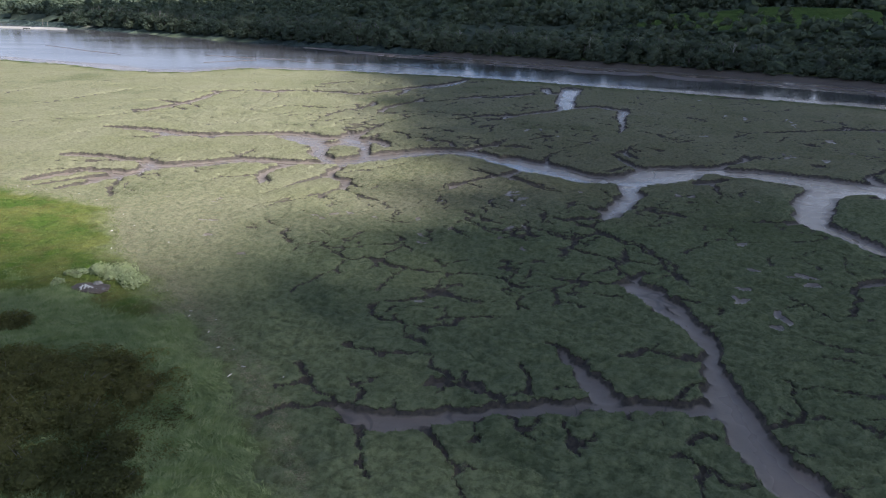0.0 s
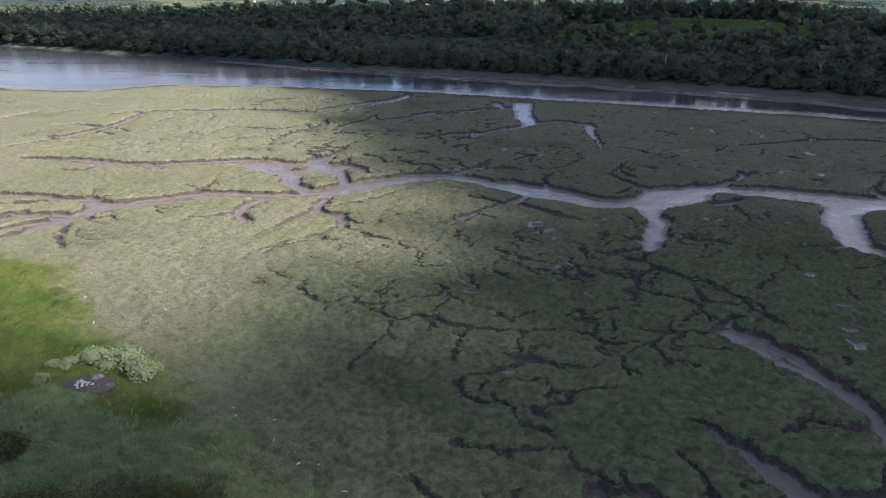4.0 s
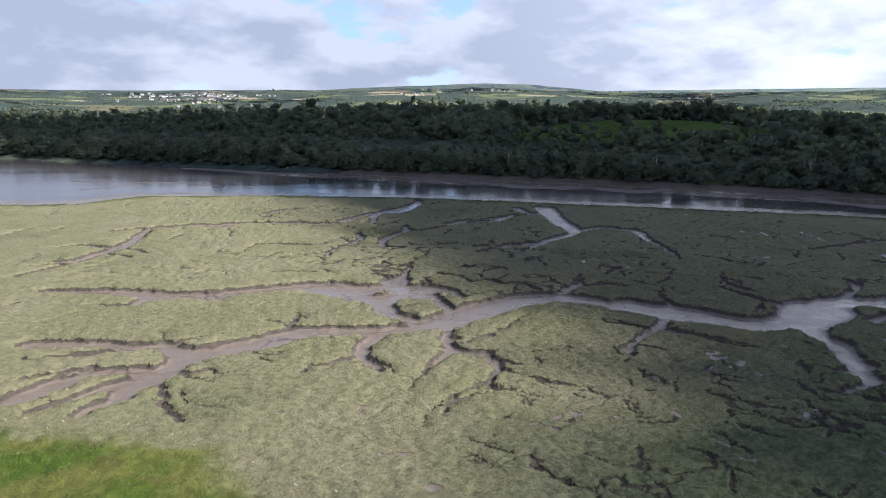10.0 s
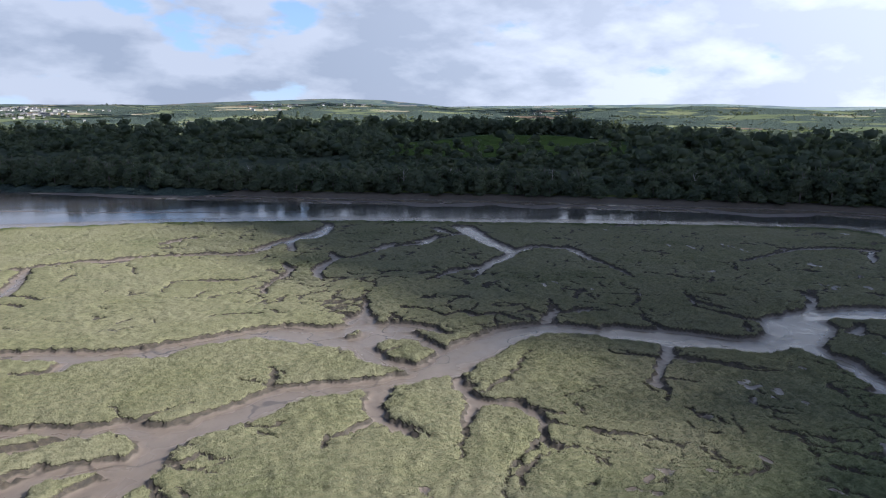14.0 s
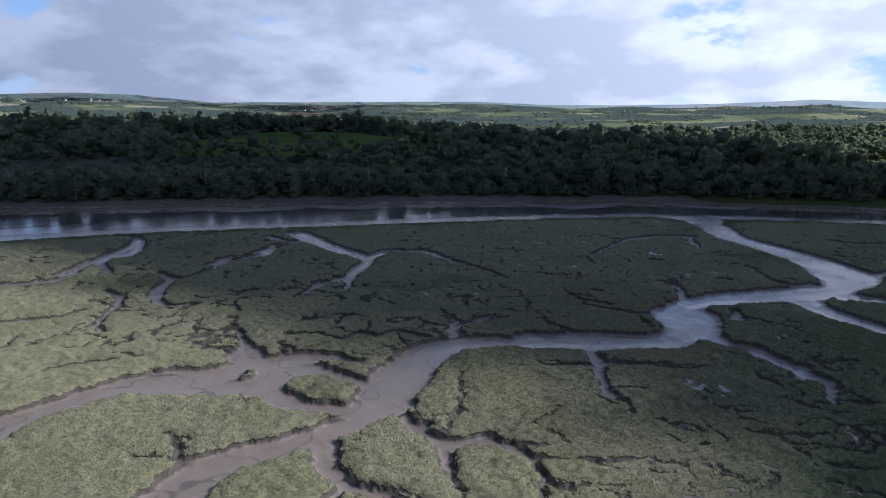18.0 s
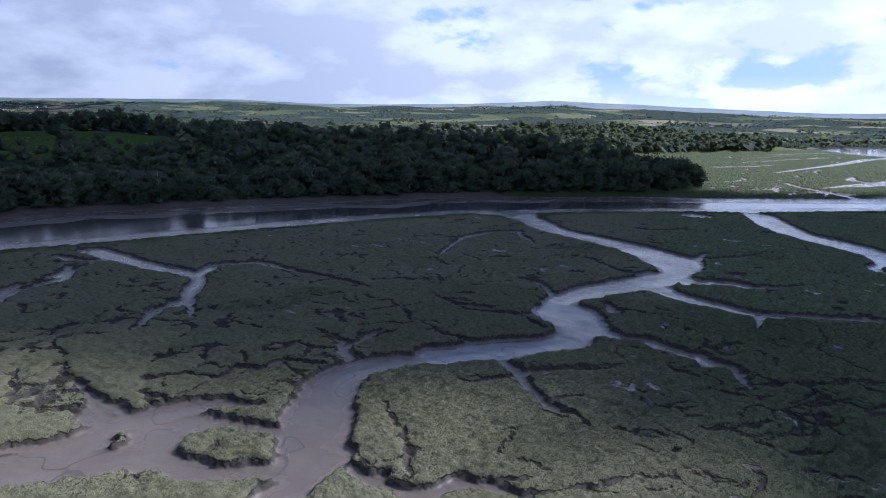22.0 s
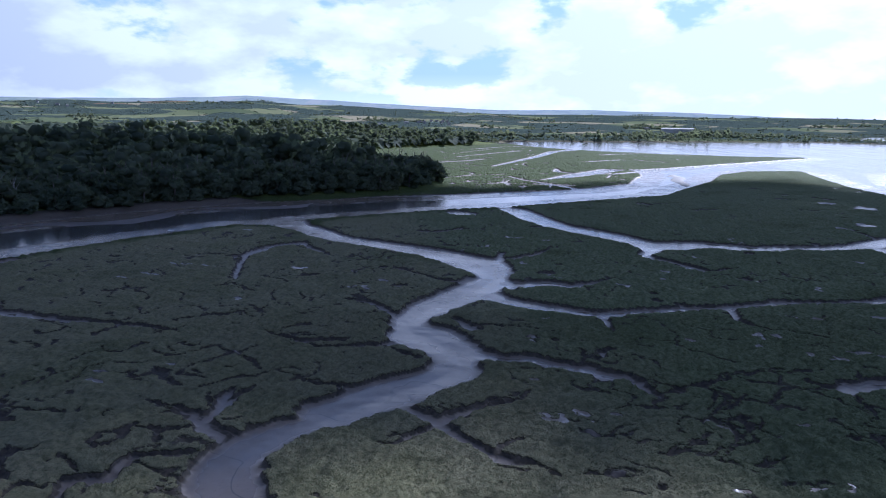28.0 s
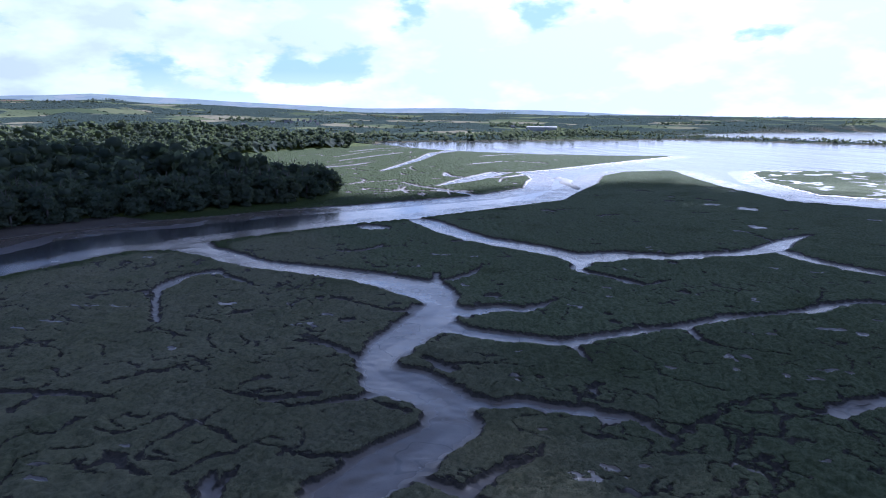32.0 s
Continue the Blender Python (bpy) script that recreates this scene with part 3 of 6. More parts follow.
creek((-10.7, 153, 1.15), (-7.9, 150, 0.96), (-7.2, 145.9, 0.89), (-3.5, 146.4, 1.58), (-2.9, 143.6, 1.78), (0.8, 143, 1.47), (1.9, 138.7, 1.4))
creek((-17.7, 158.8, 0.72), (-14.6, 160.7, 0.73))
creek((-3.5, 136, 0.67), (-0.2, 141.6, 0.59))
creek((5.2, 133.5, 1.11), (8.5, 138.4, 0.92), (10.7, 142, 0.65), (12.2, 145.5, 0.42))
creek((9.7, 139.4, 1.77), (13.2, 138.5, 1.5), (17.9, 136.8, 0.68))
creek((17.3, 125.3, 0.54), (20.5, 130.5, 0.48))
creek((40.1, 226.2, 6.95), (37.2, 213.8, 6), (33.9, 200.3, 5.27), (33.1, 192, 5.44), (31.3, 186.3, 2.83), (24.7, 181.2, 3.8), (19.5, 177, 2.77), (15.2, 172.8, 1.91), (10.7, 167.4, 0.92))
creek((31.5, 188.5, 4.18), (36.2, 189.3, 3.6), (41.1, 190.9, 3.78), (44.3, 187.3, 4.54), (46.9, 184.8, 3.18), (44.7, 177.8, 2.4), (42.9, 171.4, 2.41), (41.7, 164.1, 1.52), (40, 157.6, 1.26), (37.9, 153.4, 0.45))
creek((16.9, 175.9, 3.23), (13.6, 174.6, 3.11), (10.5, 175.1, 3.02), (7.4, 172.6, 1.89), (1.7, 169.5, 1.14))
creek((31.9, 226.6, 3.29), (31.5, 217.8, 2.83), (33.5, 215, 4.42))
creek((6.4, 243.5, 3.04), (-1.2, 228.9, 3.63), (-5.8, 226.3, 6.7), (-9.5, 224.6, 3.75), (-12.7, 216.4, 1.06), (-14.3, 207.6, 0.73))
creek((-10.6, 224, 2.16), (-16.6, 217.7, 1.84), (-19.7, 212.8, 2.33), (-24.9, 210.5, 3.05))
creek((-7.7, 196.9, 1.31), (-11.5, 190.5, 1.1), (-14.4, 187, 2.06), (-16.4, 181.6, 1.2), (-17.1, 175.7, 0.53))
creek((-7.3, 198.2, 2.16), (-4.7, 195.8, 1.84), (2.3, 200.3, 1.67), (7.4, 204.3, 2.45), (11.5, 205.4, 2.16), (17.1, 206.1, 3.82), (23.1, 210.6, 2.03), (31.6, 214.6, 1.33))
creek((-19.8, 188.3, 0.69), (-19.5, 193.3, 0.61))
creek((-20.6, 184.9, 0.76), (-23, 182.8, 0.69), (-26.9, 177.1, 0.79), (-28.5, 171.2, 0.42))
creek((-66.8, 210.6, 1.9), (-67.7, 199.8, 2.79), (-69.3, 191.2, 3.28), (-71.5, 185.7, 3.65), (-73.8, 180.8, 3.31), (-75.1, 178.3, 3.44), (-78.4, 178.7, 1.53))
creek((-67.6, 210.9, 2.29), (-64.5, 213.2, 2.46), (-61.2, 214.8, 2.86), (-55.4, 215, 3.55), (-50.7, 213.4, 6.11), (-47, 215.8, 2.99), (-39.7, 214.8, 3.05), (-33.5, 213.5, 3.7), (-29.8, 212.2, 3.59), (-25, 209.7, 4.78))
creek((-48.6, 207.6, 0.55), (-47.9, 203.3, 0.82), (-47.5, 197.4, 0.59))
creek((-60.3, 196.6, 0.77), (-58, 202.4, 0.7))
creek((-39, 230.9, 2.33), (-35, 236.3, 2.95), (-30.6, 236.8, 3.09))
creek((-80.8, 192.4, 1.56), (-76.5, 193.3, 1.93), (-71.6, 190.5, 1.94))
creek((-71.2, 183.3, 1.36), (-67, 180.9, 1.24), (-65.9, 177.9, 0.42))
creek((-68.1, 188.3, 1.28), (-65.2, 185.8, 1.09), (-62.7, 182.5, 0.71))
creek((-73.8, 209.8, 2.26), (-70.9, 212.1, 1.94), (-68.8, 212.7, 2.12))
creek((-44.8, 178.5, 0.43), (-42.1, 186.8, 0.84), (-37.9, 186.4, 1.13), (-34.8, 185.3, 2.48), (-30.6, 183.8, 1.57), (-27, 185.4, 0.92))
creek((-38.6, 171.6, 0.72), (-33.3, 174.3, 0.77), (-27.7, 176.3, 0.82))
creek((-40, 160.5, 0.98), (-36.4, 160.3, 1), (-32.1, 158.8, 0.71))
creek((-18, 120.7, 2.01), (-19, 117.4, 1.82), (-20.1, 113.7, 1.24), (-22.5, 110.9, 1.07), (-24.3, 108, 0.76), (-25.6, 105.7, 0.42), (-26.7, 104.1, 0.42), (-27.5, 102.9, 0.42))
creek((-19.5, 114.4, 2.49), (-18.4, 113.1, 2.18), (-16.3, 111.9, 2.31), (-15.6, 109.5, 1.65), (-16.3, 106.5, 1.12), (-17.9, 103.9, 1.06), (-20, 102.9, 0.78), (-21.7, 101.5, 0.5), (-23, 100.2, 0.46), (-25, 98.6, 0.42), (-26.2, 97.9, 0.42), (-27.3, 96.2, 0.42), (-28.2, 94.4, 0.42))
creek((-18.2, 103.3, 1.03), (-18.2, 101.7, 0.95), (-18, 100.8, 0.79), (-16.6, 100.3, 0.42))
creek((-16.1, 106.8, 0.98), (-15.1, 105.6, 0.81), (-14.1, 104.2, 0.73), (-12.5, 102.5, 0.73), (-11.4, 101.3, 0.64), (-9.5, 100.3, 0.47), (-8.6, 98.8, 0.42), (-8.3, 96.6, 0.42))
creek((-15, 109.2, 0.8), (-13.8, 108.3, 0.71), (-12.5, 106.8, 0.52))
creek((-11.4, 106.1, 0.42), (-10.3, 108.3, 0.42))
creek((-27.4, 123.2, 1.94), (-29.1, 119.9, 1.64), (-30.3, 115.9, 2.01), (-30.3, 112.3, 2.22), (-29.5, 109.8, 1.42), (-29.1, 108.8, 0.42))
creek((-31.2, 114.2, 1.15), (-33.9, 113.2, 0.96), (-36.6, 112, 0.67), (-38.1, 110.4, 0.46))
creek((-29.5, 112.6, 0.64), (-28.1, 110.5, 0.56), (-27.9, 108.5, 0.42))
creek((10.9, 113.2, 0.84), (13.7, 112.2, 0.91), (15.2, 110.5, 1.13), (17.2, 107.6, 0.47))
creek((4, 110, 0.76), (5.4, 108.9, 0.76), (6.2, 107.4, 0.52))
creek((-0.1, 101.2, 0.42), (-0.9, 99.2, 0.42), (-0.2, 97.8, 0.42))
creek((0.6, 110.1, 0.42), (-0.3, 107.8, 0.42))
creek((7.4, 101.7, 0.42), (7.2, 99.2, 0.55), (8.8, 97.8, 0.47), (9.8, 96.5, 0.42))
creek((-6.9, 95.3, 0.42), (-7.2, 93.5, 0.42), (-7, 91.7, 0.42), (-6, 90.7, 0.42))
creek((-16.6, 99.2, 0.42), (-16.6, 96.9, 0.42))
creek((13.5, 96.9, 0.49), (14.7, 95.3, 0.52), (13.7, 93.2, 0.42))
creek((4.5, 93.3, 0.42), (5.9, 91.5, 0.49), (8.1, 89.6, 0.42))
creek((1.6, 87.3, 0.42), (2.2, 85.2, 0.42))
creek((140.7, 162.3, 10.53), (131.6, 153.9, 9.21), (118.8, 144.5, 8.96), (112.2, 135.2, 9.53), (105.3, 125.1, 9.71), (97.1, 115.8, 11.12), (88.4, 109.2, 13.22), (77.3, 107.2, 6.75), (66.4, 110.9, 9.45), (57.5, 116.1, 9.42), (49.9, 120.2, 6.67), (44.1, 121.3, 5.5), (38.7, 118.7, 10.63), (32.4, 114.5, 8.75), (27, 113.8, 4.58), (21.8, 117, 7.5), (17.9, 121.2, 8.51), (14.1, 124.5, 7.86), (11.4, 127.2, 7.67))
creek((25.9, 114.2, 7.03), (22.2, 115.8, 6.61), (17.7, 120.3, 5.91), (14.6, 122.8, 5.45), (11.9, 125.5, 5.99), (9.7, 128.5, 5.36), (6.9, 131, 5.13), (3.8, 133.3, 6.34), (-0.1, 134.2, 6.7), (-4.7, 132.7, 6.63), (-11.1, 129.6, 7.44), (-16.1, 126.6, 6.36), (-20.4, 124.9, 4.65))
creek((-26.8, 122, 1.41), (-28.3, 119.4, 1.25))
creek((-17.9, 115.8, 0.51), (-16.3, 116.5, 0.62), (-14.9, 117.5, 0.71), (-12.6, 118.5, 0.62), (-10, 120.7, 0.59), (-7.8, 122.6, 0.58), (-6.1, 124.3, 0.53), (-5, 125.4, 0.42))
creek((-12.5, 118.4, 0.42), (-13, 117.1, 0.42))
creek((13.6, 119.5, 1.93), (10.4, 116.7, 1.64), (7.7, 114.6, 1.59), (4.8, 112, 1.44), (1.8, 109.5, 1.29), (0.8, 107.3, 0.71), (-0.4, 105.4, 0.49))
creek((9.5, 115.9, 1.82), (11.5, 114.3, 1.54), (12.3, 113.2, 1.28), (13.5, 111.5, 1.14), (14.6, 109.1, 0.65), (17.3, 106.6, 0.42))
creek((8.8, 115.6, 1.37), (7.6, 117.2, 1.15), (4.9, 119.2, 0.87), (5.1, 121.2, 0.56))
creek((46.5, 122.8, 1.89), (54.8, 127.5, 1.6), (57.9, 132.7, 1.06))
creek((82.1, 126, 0.84), (78, 121.8, 0.74), (73.9, 118.4, 1.34), (72.4, 113.8, 2.51), (76, 111.6, 1.41))
creek((71.6, 156, 1.09), (79.8, 158.2, 1.56), (88.6, 159.8, 1.54), (98.6, 160.9, 2), (107.6, 157.1, 3.48), (110.5, 152, 4.86))
creek((71, 155.6, 0.52), (66.2, 156.5, 0.46), (62.6, 150.1, 0.67))
creek((108.7, 151.2, 1.54), (103.5, 147.6, 1.94), (94.6, 141.9, 0.79))
creek((39.3, 142.1, 0.56), (35.8, 136.8, 1.03), (32.4, 132.3, 0.76), (32.5, 129.4, 1.42), (33.2, 126.8, 1.77), (34.6, 122.7, 2.34))
creek((21.4, 133, 0.52), (19.4, 129.9, 0.79), (18.1, 125.5, 1.22))
creek((7.6, 145.6, 0.52), (6.3, 141.9, 0.76), (7.5, 140.4, 1.06))
creek((5.5, 136.8, 1.67), (9.2, 140.3, 1.42), (12.2, 143.2, 0.72), (12.6, 145.1, 0.64), (14.5, 148.8, 0.42))
creek((10.1, 140.5, 1.02), (12.2, 139, 0.84), (15.2, 139.3, 1.88), (17.5, 139.2, 0.76))
creek((17.6, 143.1, 0.8), (20.2, 140.2, 0.81), (22.5, 136.6, 0.62))
creek((11.2, 161.2, 0.56), (10.4, 156.7, 0.7), (10.3, 154.2, 0.61))
creek((55, 189.8, 0.53), (47.1, 185.2, 0.73))
creek((36, 164.2, 1.01), (40.3, 163.5, 1.05))
creek((79.3, 208.5, 1.74), (84.1, 209.2, 3.89), (86.7, 207.7, 3.33))
creek((-0.2, 102.3, 0.42), (-0.9, 100.7, 0.44), (-0.6, 99.2, 0.42))
creek((-3.1, 99.9, 0.42), (-3.5, 98.5, 0.42))
creek((2.5, 99.3, 0.43), (1.4, 97.6, 0.54))
creek((11.2, 87.5, 0.42), (9.4, 86.4, 0.42), (7.4, 86.4, 0.42))
creek((12.6, 86.7, 0.42), (14.3, 85.6, 0.42), (15.3, 84.2, 0.42))
creek((13.4, 93.7, 0.42), (17, 90.7, 0.49))
creek((20, 85.7, 0.61), (18.1, 84.4, 0.71), (15.2, 83.4, 0.62))
creek((13, 86.8, 0.42), (15.8, 84.4, 0.42))
creek((11.3, 87.8, 0.54), (10, 86.4, 0.48), (6.5, 86.7, 0.42), (4.9, 88.6, 0.42), (3.6, 90.9, 0.42))
creek((9.3, 86.6, 0.52), (8.9, 84.5, 0.51), (7.2, 82.9, 0.46))
creek((23.2, 72.8, 0.6), (21, 71.4, 1.18), (21.1, 69, 0.88))
creek((7.7, 76, 0.42), (6, 74.7, 0.46))
creek((5.6, 112.4, 0.55), (3.8, 110.5, 0.62), (4, 109.4, 0.54))
creek((-5.2, 111.7, 0.42), (-8, 110.7, 0.42), (-9.8, 110.3, 0.42))
creek((25.6, 76.1, 0.75), (24.9, 74.4, 0.68), (26, 71.4, 0.48))
creek((36, 129.8, 1.63), (35, 135.4, 1.38), (37.5, 138.8, 0.53))
creek((182.9, 96.3, 9.12), (174.7, 93.7, 9.75), (158.9, 90.1, 10.59), (143.7, 84.7, 9.18), (134.6, 78.9, 11.54), (125.1, 72.3, 10.54), (116.7, 68.3, 8.94), (108.1, 67.9, 5.9), (101.5, 71.4, 3.11), (95.9, 70.5, 2.57))
creek((113.7, 62.8, 12.88), (115.5, 54.7, 11.16), (113.1, 48.3, 10.44), (111.3, 41.6, 8.15), (113.1, 33.1, 7.33), (112.7, 25.5, 6.89), (116, 15.4, 7.76), (121.6, 7.6, 7.99), (130.2, -2.8, 4.82), (135.8, -12.3, 3.38))
creek((113.8, 11.3, 6.16), (101.8, 11.3, 6.07), (94.8, 9.3, 6.78), (89.6, 7.8, 6.94), (85.7, 5.7, 6))
creek((97.8, 71.1, 3.32), (92.6, 67.3, 3.7), (86.3, 64.9, 3.72), (84.3, 62.1, 2.48), (87.2, 56.7, 1.16))
creek((71, 105, 7.03), (70.7, 100.9, 6.07), (71.8, 97.5, 5.49), (70, 93.8, 4.81), (72.4, 88.8, 2.08), (75.6, 85.1, 0.96))
creek((62, 108.6, 6.94), (58.3, 105.5, 5.99), (54.7, 99.9, 5.73), (52.2, 95.2, 4.73), (50.8, 91.2, 4.79), (52.8, 85.8, 3.51), (53.9, 80.6, 3.53), (55.2, 75.1, 2.96), (55.8, 70.8, 2.83), (57.7, 65.7, 2.58), (59.7, 58.2, 3.03), (60, 52.7, 2.7), (60.9, 46.6, 2.43), (61.3, 41.8, 4.28), (64, 36.3, 3.04), (65.3, 28.2, 3.34), (63.9, 24.8, 2.54))
creek((63, 40, 0.74), (70.4, 33.2, 0.65), (75.8, 29, 0.42))
creek((49.2, 91.6, 1.71), (46.4, 91, 1.45), (43.4, 91.3, 0.78), (40.4, 91.8, 0.42))
creek((55.8, 70.3, 1.93), (51.1, 70.4, 1.64), (47.3, 70.6, 1.23), (44, 68.9, 0.95), (42.8, 66, 0.75), (39.5, 61.8, 0.56))
creek((31.5, 111.8, 4.58), (29.7, 109.3, 3.94), (29.4, 105.2, 3.7), (27.2, 101.7, 3.27), (25.8, 98, 3.77), (23.7, 96.6, 1.46), (20.9, 98.2, 0.5), (18.5, 98.6, 0.42))
creek((24.3, 96.4, 2.78), (24, 94.6, 2.46), (22.6, 93.1, 1.71), (20.2, 92.2, 1.26), (17.5, 91.6, 0.77), (15, 92.1, 0.42))
creek((33.3, 97.5, 0.61), (30.1, 97.4, 0.57), (27.2, 98, 0.59))
creek((18, 90.5, 0.48), (20.7, 86.9, 0.62), (22.2, 84.3, 0.44), (25.3, 79.5, 0.46), (25.8, 76.2, 0.42))
creek((20.7, 85.8, 0.42), (18.2, 85.2, 0.49), (16.8, 85.1, 0.42), (14.4, 86.7, 0.52), (12.9, 87.8, 0.42))
creek((16.8, 84.4, 0.42), (13.8, 84.4, 0.42))
creek((22.4, 68, 1.91), (19.7, 69.5, 2.46), (23, 65.1, 1.29), (23.5, 61.7, 1.51), (23, 60.7, 1.5))
creek((18.7, 69.5, 0.76), (15.8, 69.8, 0.89), (12.2, 70.7, 0.5))
creek((23.9, 66, 0.8), (26, 65.4, 0.71))
creek((20.3, 70.4, 0.54), (20.2, 72.7, 0.47))
creek((88.4, 105.7, 2.69), (97.1, 104.7, 2.3), (102.7, 104.1, 0.67))
creek((94.6, 102.3, 2.67), (99.3, 97.1, 2.73), (106, 93.1, 0.73), (111, 91.7, 0.42))
creek((168.9, 112.4, 9.45), (171.5, 114.5, 8.17))
creek((140.3, 93.4, 2.69), (141.9, 85.1, 4.25))
creek((131.9, 124.5, 2.49), (131.1, 118.8, 2.74), (138.5, 112.3, 1.56))
creek((129.2, 4, 1.56), (137, 3.3, 1.63))
creek((20.9, 138.9, 0.47), (22.3, 137.4, 0.42), (23.5, 135.8, 0.46), (21.9, 133.4, 0.55), (19.7, 131, 0.65), (19.2, 128.2, 0.64))
creek((32.3, 122.7, 0.46), (29.7, 120.2, 1.17), (28.8, 118.7, 0.76))
creek((56, 130.5, 0.99), (57.6, 129.6, 0.82))
creek((70.8, 156.9, 0.42), (79.2, 158.5, 1.04), (87.5, 160, 1.02), (94.3, 160.7, 1.39), (100, 159.1, 2.35), (105.5, 157.4, 1.64), (109.3, 155.7, 1.59))
creek((67.6, 155.3, 0.7), (65.6, 152.8, 0.62), (62.9, 150.7, 0.42))
creek((74.5, 151.8, 0.7), (72.2, 148.6, 0.67), (69.3, 145, 0.64))
creek((49.6, 149.6, 0.74), (50.4, 146.7, 0.65), (51.6, 143.8, 0.65))
creek((43.2, 156.5, 0.76), (45, 154.6, 0.83), (46.6, 151.8, 0.91), (48.2, 147.8, 0.77), (48.2, 144.8, 0.62))
creek((11.4, 90.9, 0.42), (8.2, 92.1, 0.42))
creek((10.6, 86.1, 0.42), (7.3, 86.8, 0.42), (5.4, 87.8, 0.42))
creek((12.5, 86.8, 0.42), (11.4, 88.7, 0.42), (11.4, 91.1, 0.42))
creek((34.7, 69.1, 0.42), (36.4, 64.9, 0.42), (38, 60.2, 0.42))
creek((25.9, 76.9, 0.44), (26.2, 72.9, 0.44), (26.5, 68.8, 0.44))
creek((-35.7, 150.2, 3.96), (-32.3, 148.5, 5.27), (-29.3, 145.6, 6.08), (-24.9, 145.6, 5.12), (-21.1, 147.2, 2.55), (-17.8, 151.9, 0.89), (-15.6, 157.4, 0.73), (-14.6, 159.7, 0.5))
creek((-21.6, 146.5, 4.15), (-18, 144.4, 5.1), (-14.8, 143.5, 4.43), (-12.6, 141.2, 3.02), (-11.1, 137.3, 1.67))
creek((-19.7, 142.6, 2.15), (-23.6, 139, 2.89), (-26.3, 136.6, 2.23), (-26.4, 138.2, 0.77))
creek((-24.2, 137.6, 3.98), (-23.9, 134.2, 3.18), (-23.3, 131.7, 2.83), (-22.2, 128.2, 2.19), (-20.8, 125.9, 3.11))
creek((-15.8, 146.7, 0.99), (-13.8, 149.8, 0.5))
creek((-21.7, 133.5, 0.52), (-19.4, 134.5, 0.5))
# wet hollows and short creeks of the marsh towards the river
creek((-19.2, 196.1, 1.3), (-19.5, 190, 1.88), (-21.1, 185.5, 1.32), (-24.9, 180.8, 1.3), (-27.2, 177.3, 1.3), (-28.8, 172.3, 1.3))
creek((-6.2, 203.2, 1.3), (-7.3, 197.7, 1.65), (-11, 192.7, 2.36), (-14.2, 188.9, 1.72), (-15.7, 183.8, 2.11), (-15.9, 179.3, 1.3))
creek((7.6, 247.9, 1.89), (2.6, 238, 2.96), (-6.2, 228.7, 3.49), (-11.7, 224, 3.81), (-17.1, 218.7, 3.14), (-21.1, 214.9, 2.51))
creek((-10, 224.5, 1.3), (-12.3, 214.8, 1.3), (-13.4, 209.1, 1.3))
creek((-15, 159, 1.3), (-16.1, 155.6, 1.3), (-18.8, 152, 2.18), (-21, 149.4, 2.93))
creek((19.5, 209.8, 3.95), (22.4, 211.5, 2.27), (27, 215.8, 1.5))
creek((4.1, 204.3, 2.02), (8.7, 207.3, 2.96), (12.1, 208.7, 2.29))
creek((-125.9, 201.5, 1.1), (-123.3, 211.2, 1.1), (-118.7, 221.9, 1.1), (-111.3, 232.5, 1.1), (-103.9, 237.7, 1.1))
creek((-102.7, 196.6, 1.1), (-98, 207.1, 1.1), (-93.5, 216.1, 1.1))
creek((-82.8, 166.1, 1.1), (-78.7, 172, 1.1), (-73.3, 177.4, 1.1))
# a creek of the marsh over the river, and thin ones in the far east of the near marsh
creek((272, 62, 7), (276, 78, 5), (284, 98, 3), (300, 120, 1.5))
creek((713, -21, 20), (640, 10, 14), (616, 25, 12), (540, 46, 9), (478, 66, 7), (430, 82, 6), (397, 93, 3))
creek((467, 97, 4), (442, 131, 2))
creek((690, 40, 5), (660, 80, 4), (560, 120, 3))


creek((435.2, 129.1, 8.3105), (456, 109.4, 7.546), (479.8, 96, 4.7905))
creek((323.2, 87.1, 2.541), (300.4, 81.7, 4.455), (282.3, 73.2, 6.6), (260.6, 63.9, 6.567), (255.4, 59.9, 5.9015))
creek((386.4, 53.2, 1.584), (356.3, 55.3, 7.282), (342.7, 40.5, 8.4095), (348.4, 22.5, 6.05), (363.3, 8, 5.6705))
creek((509.7, 116.1, 5.115), (571.9, 85.4, 5.9565), (629.1, 54.5, 6.8695))
creek((655.7, 101.9, 6.3305), (729.5, 56, 9), (726.8, 18.9, 9))
creek((300.1, 126.3, 1.958), (322.5, 108.6, 3.7565), (333.9, 89.6, 4.664))
creek((249, 145.1, 1.7325), (262.4, 131.4, 3.7675), (250.1, 121.9, 2.222))
creek((284.3, 110.6, 2.4145), (275, 98.2, 3.619), (295.3, 87.9, 1.672))
creek((459.2, 23.1, 4.4935), (489.2, -14.6, 7.4085), (466.2, -35, 9))
creek((563.3, -8.5, 7.007), (597.9, -59.8, 9), (565.4, -87.4, 9))

rng = np.random.default_rng(29)
for k in range(26):
    x, y, turn = rng.uniform(250, 640), rng.uniform(10, 170), rng.uniform(-0.7, 0.7)
    bend, wide = rng.uniform(-0.8, 0.8), rng.uniform(1.2, 2.4)
    creek((x, y, wide), (x + 26 * math.cos(turn), y + 26 * math.sin(turn), wide * 0.8), (x + 26 * math.cos(turn) + 24 * math.cos(turn + bend), y + 26 * math.sin(turn) + 24 * math.sin(turn + bend), wide * 0.5))
# shallow pans that hold water on top of the mat
PANS = []


def water_pan(*line):
    """A shallow pan by its centre line: x, y and width."""
    PANS.append([(x, y, w * (0.6 if x < 200 else 1.0)) for x, y, w in line])


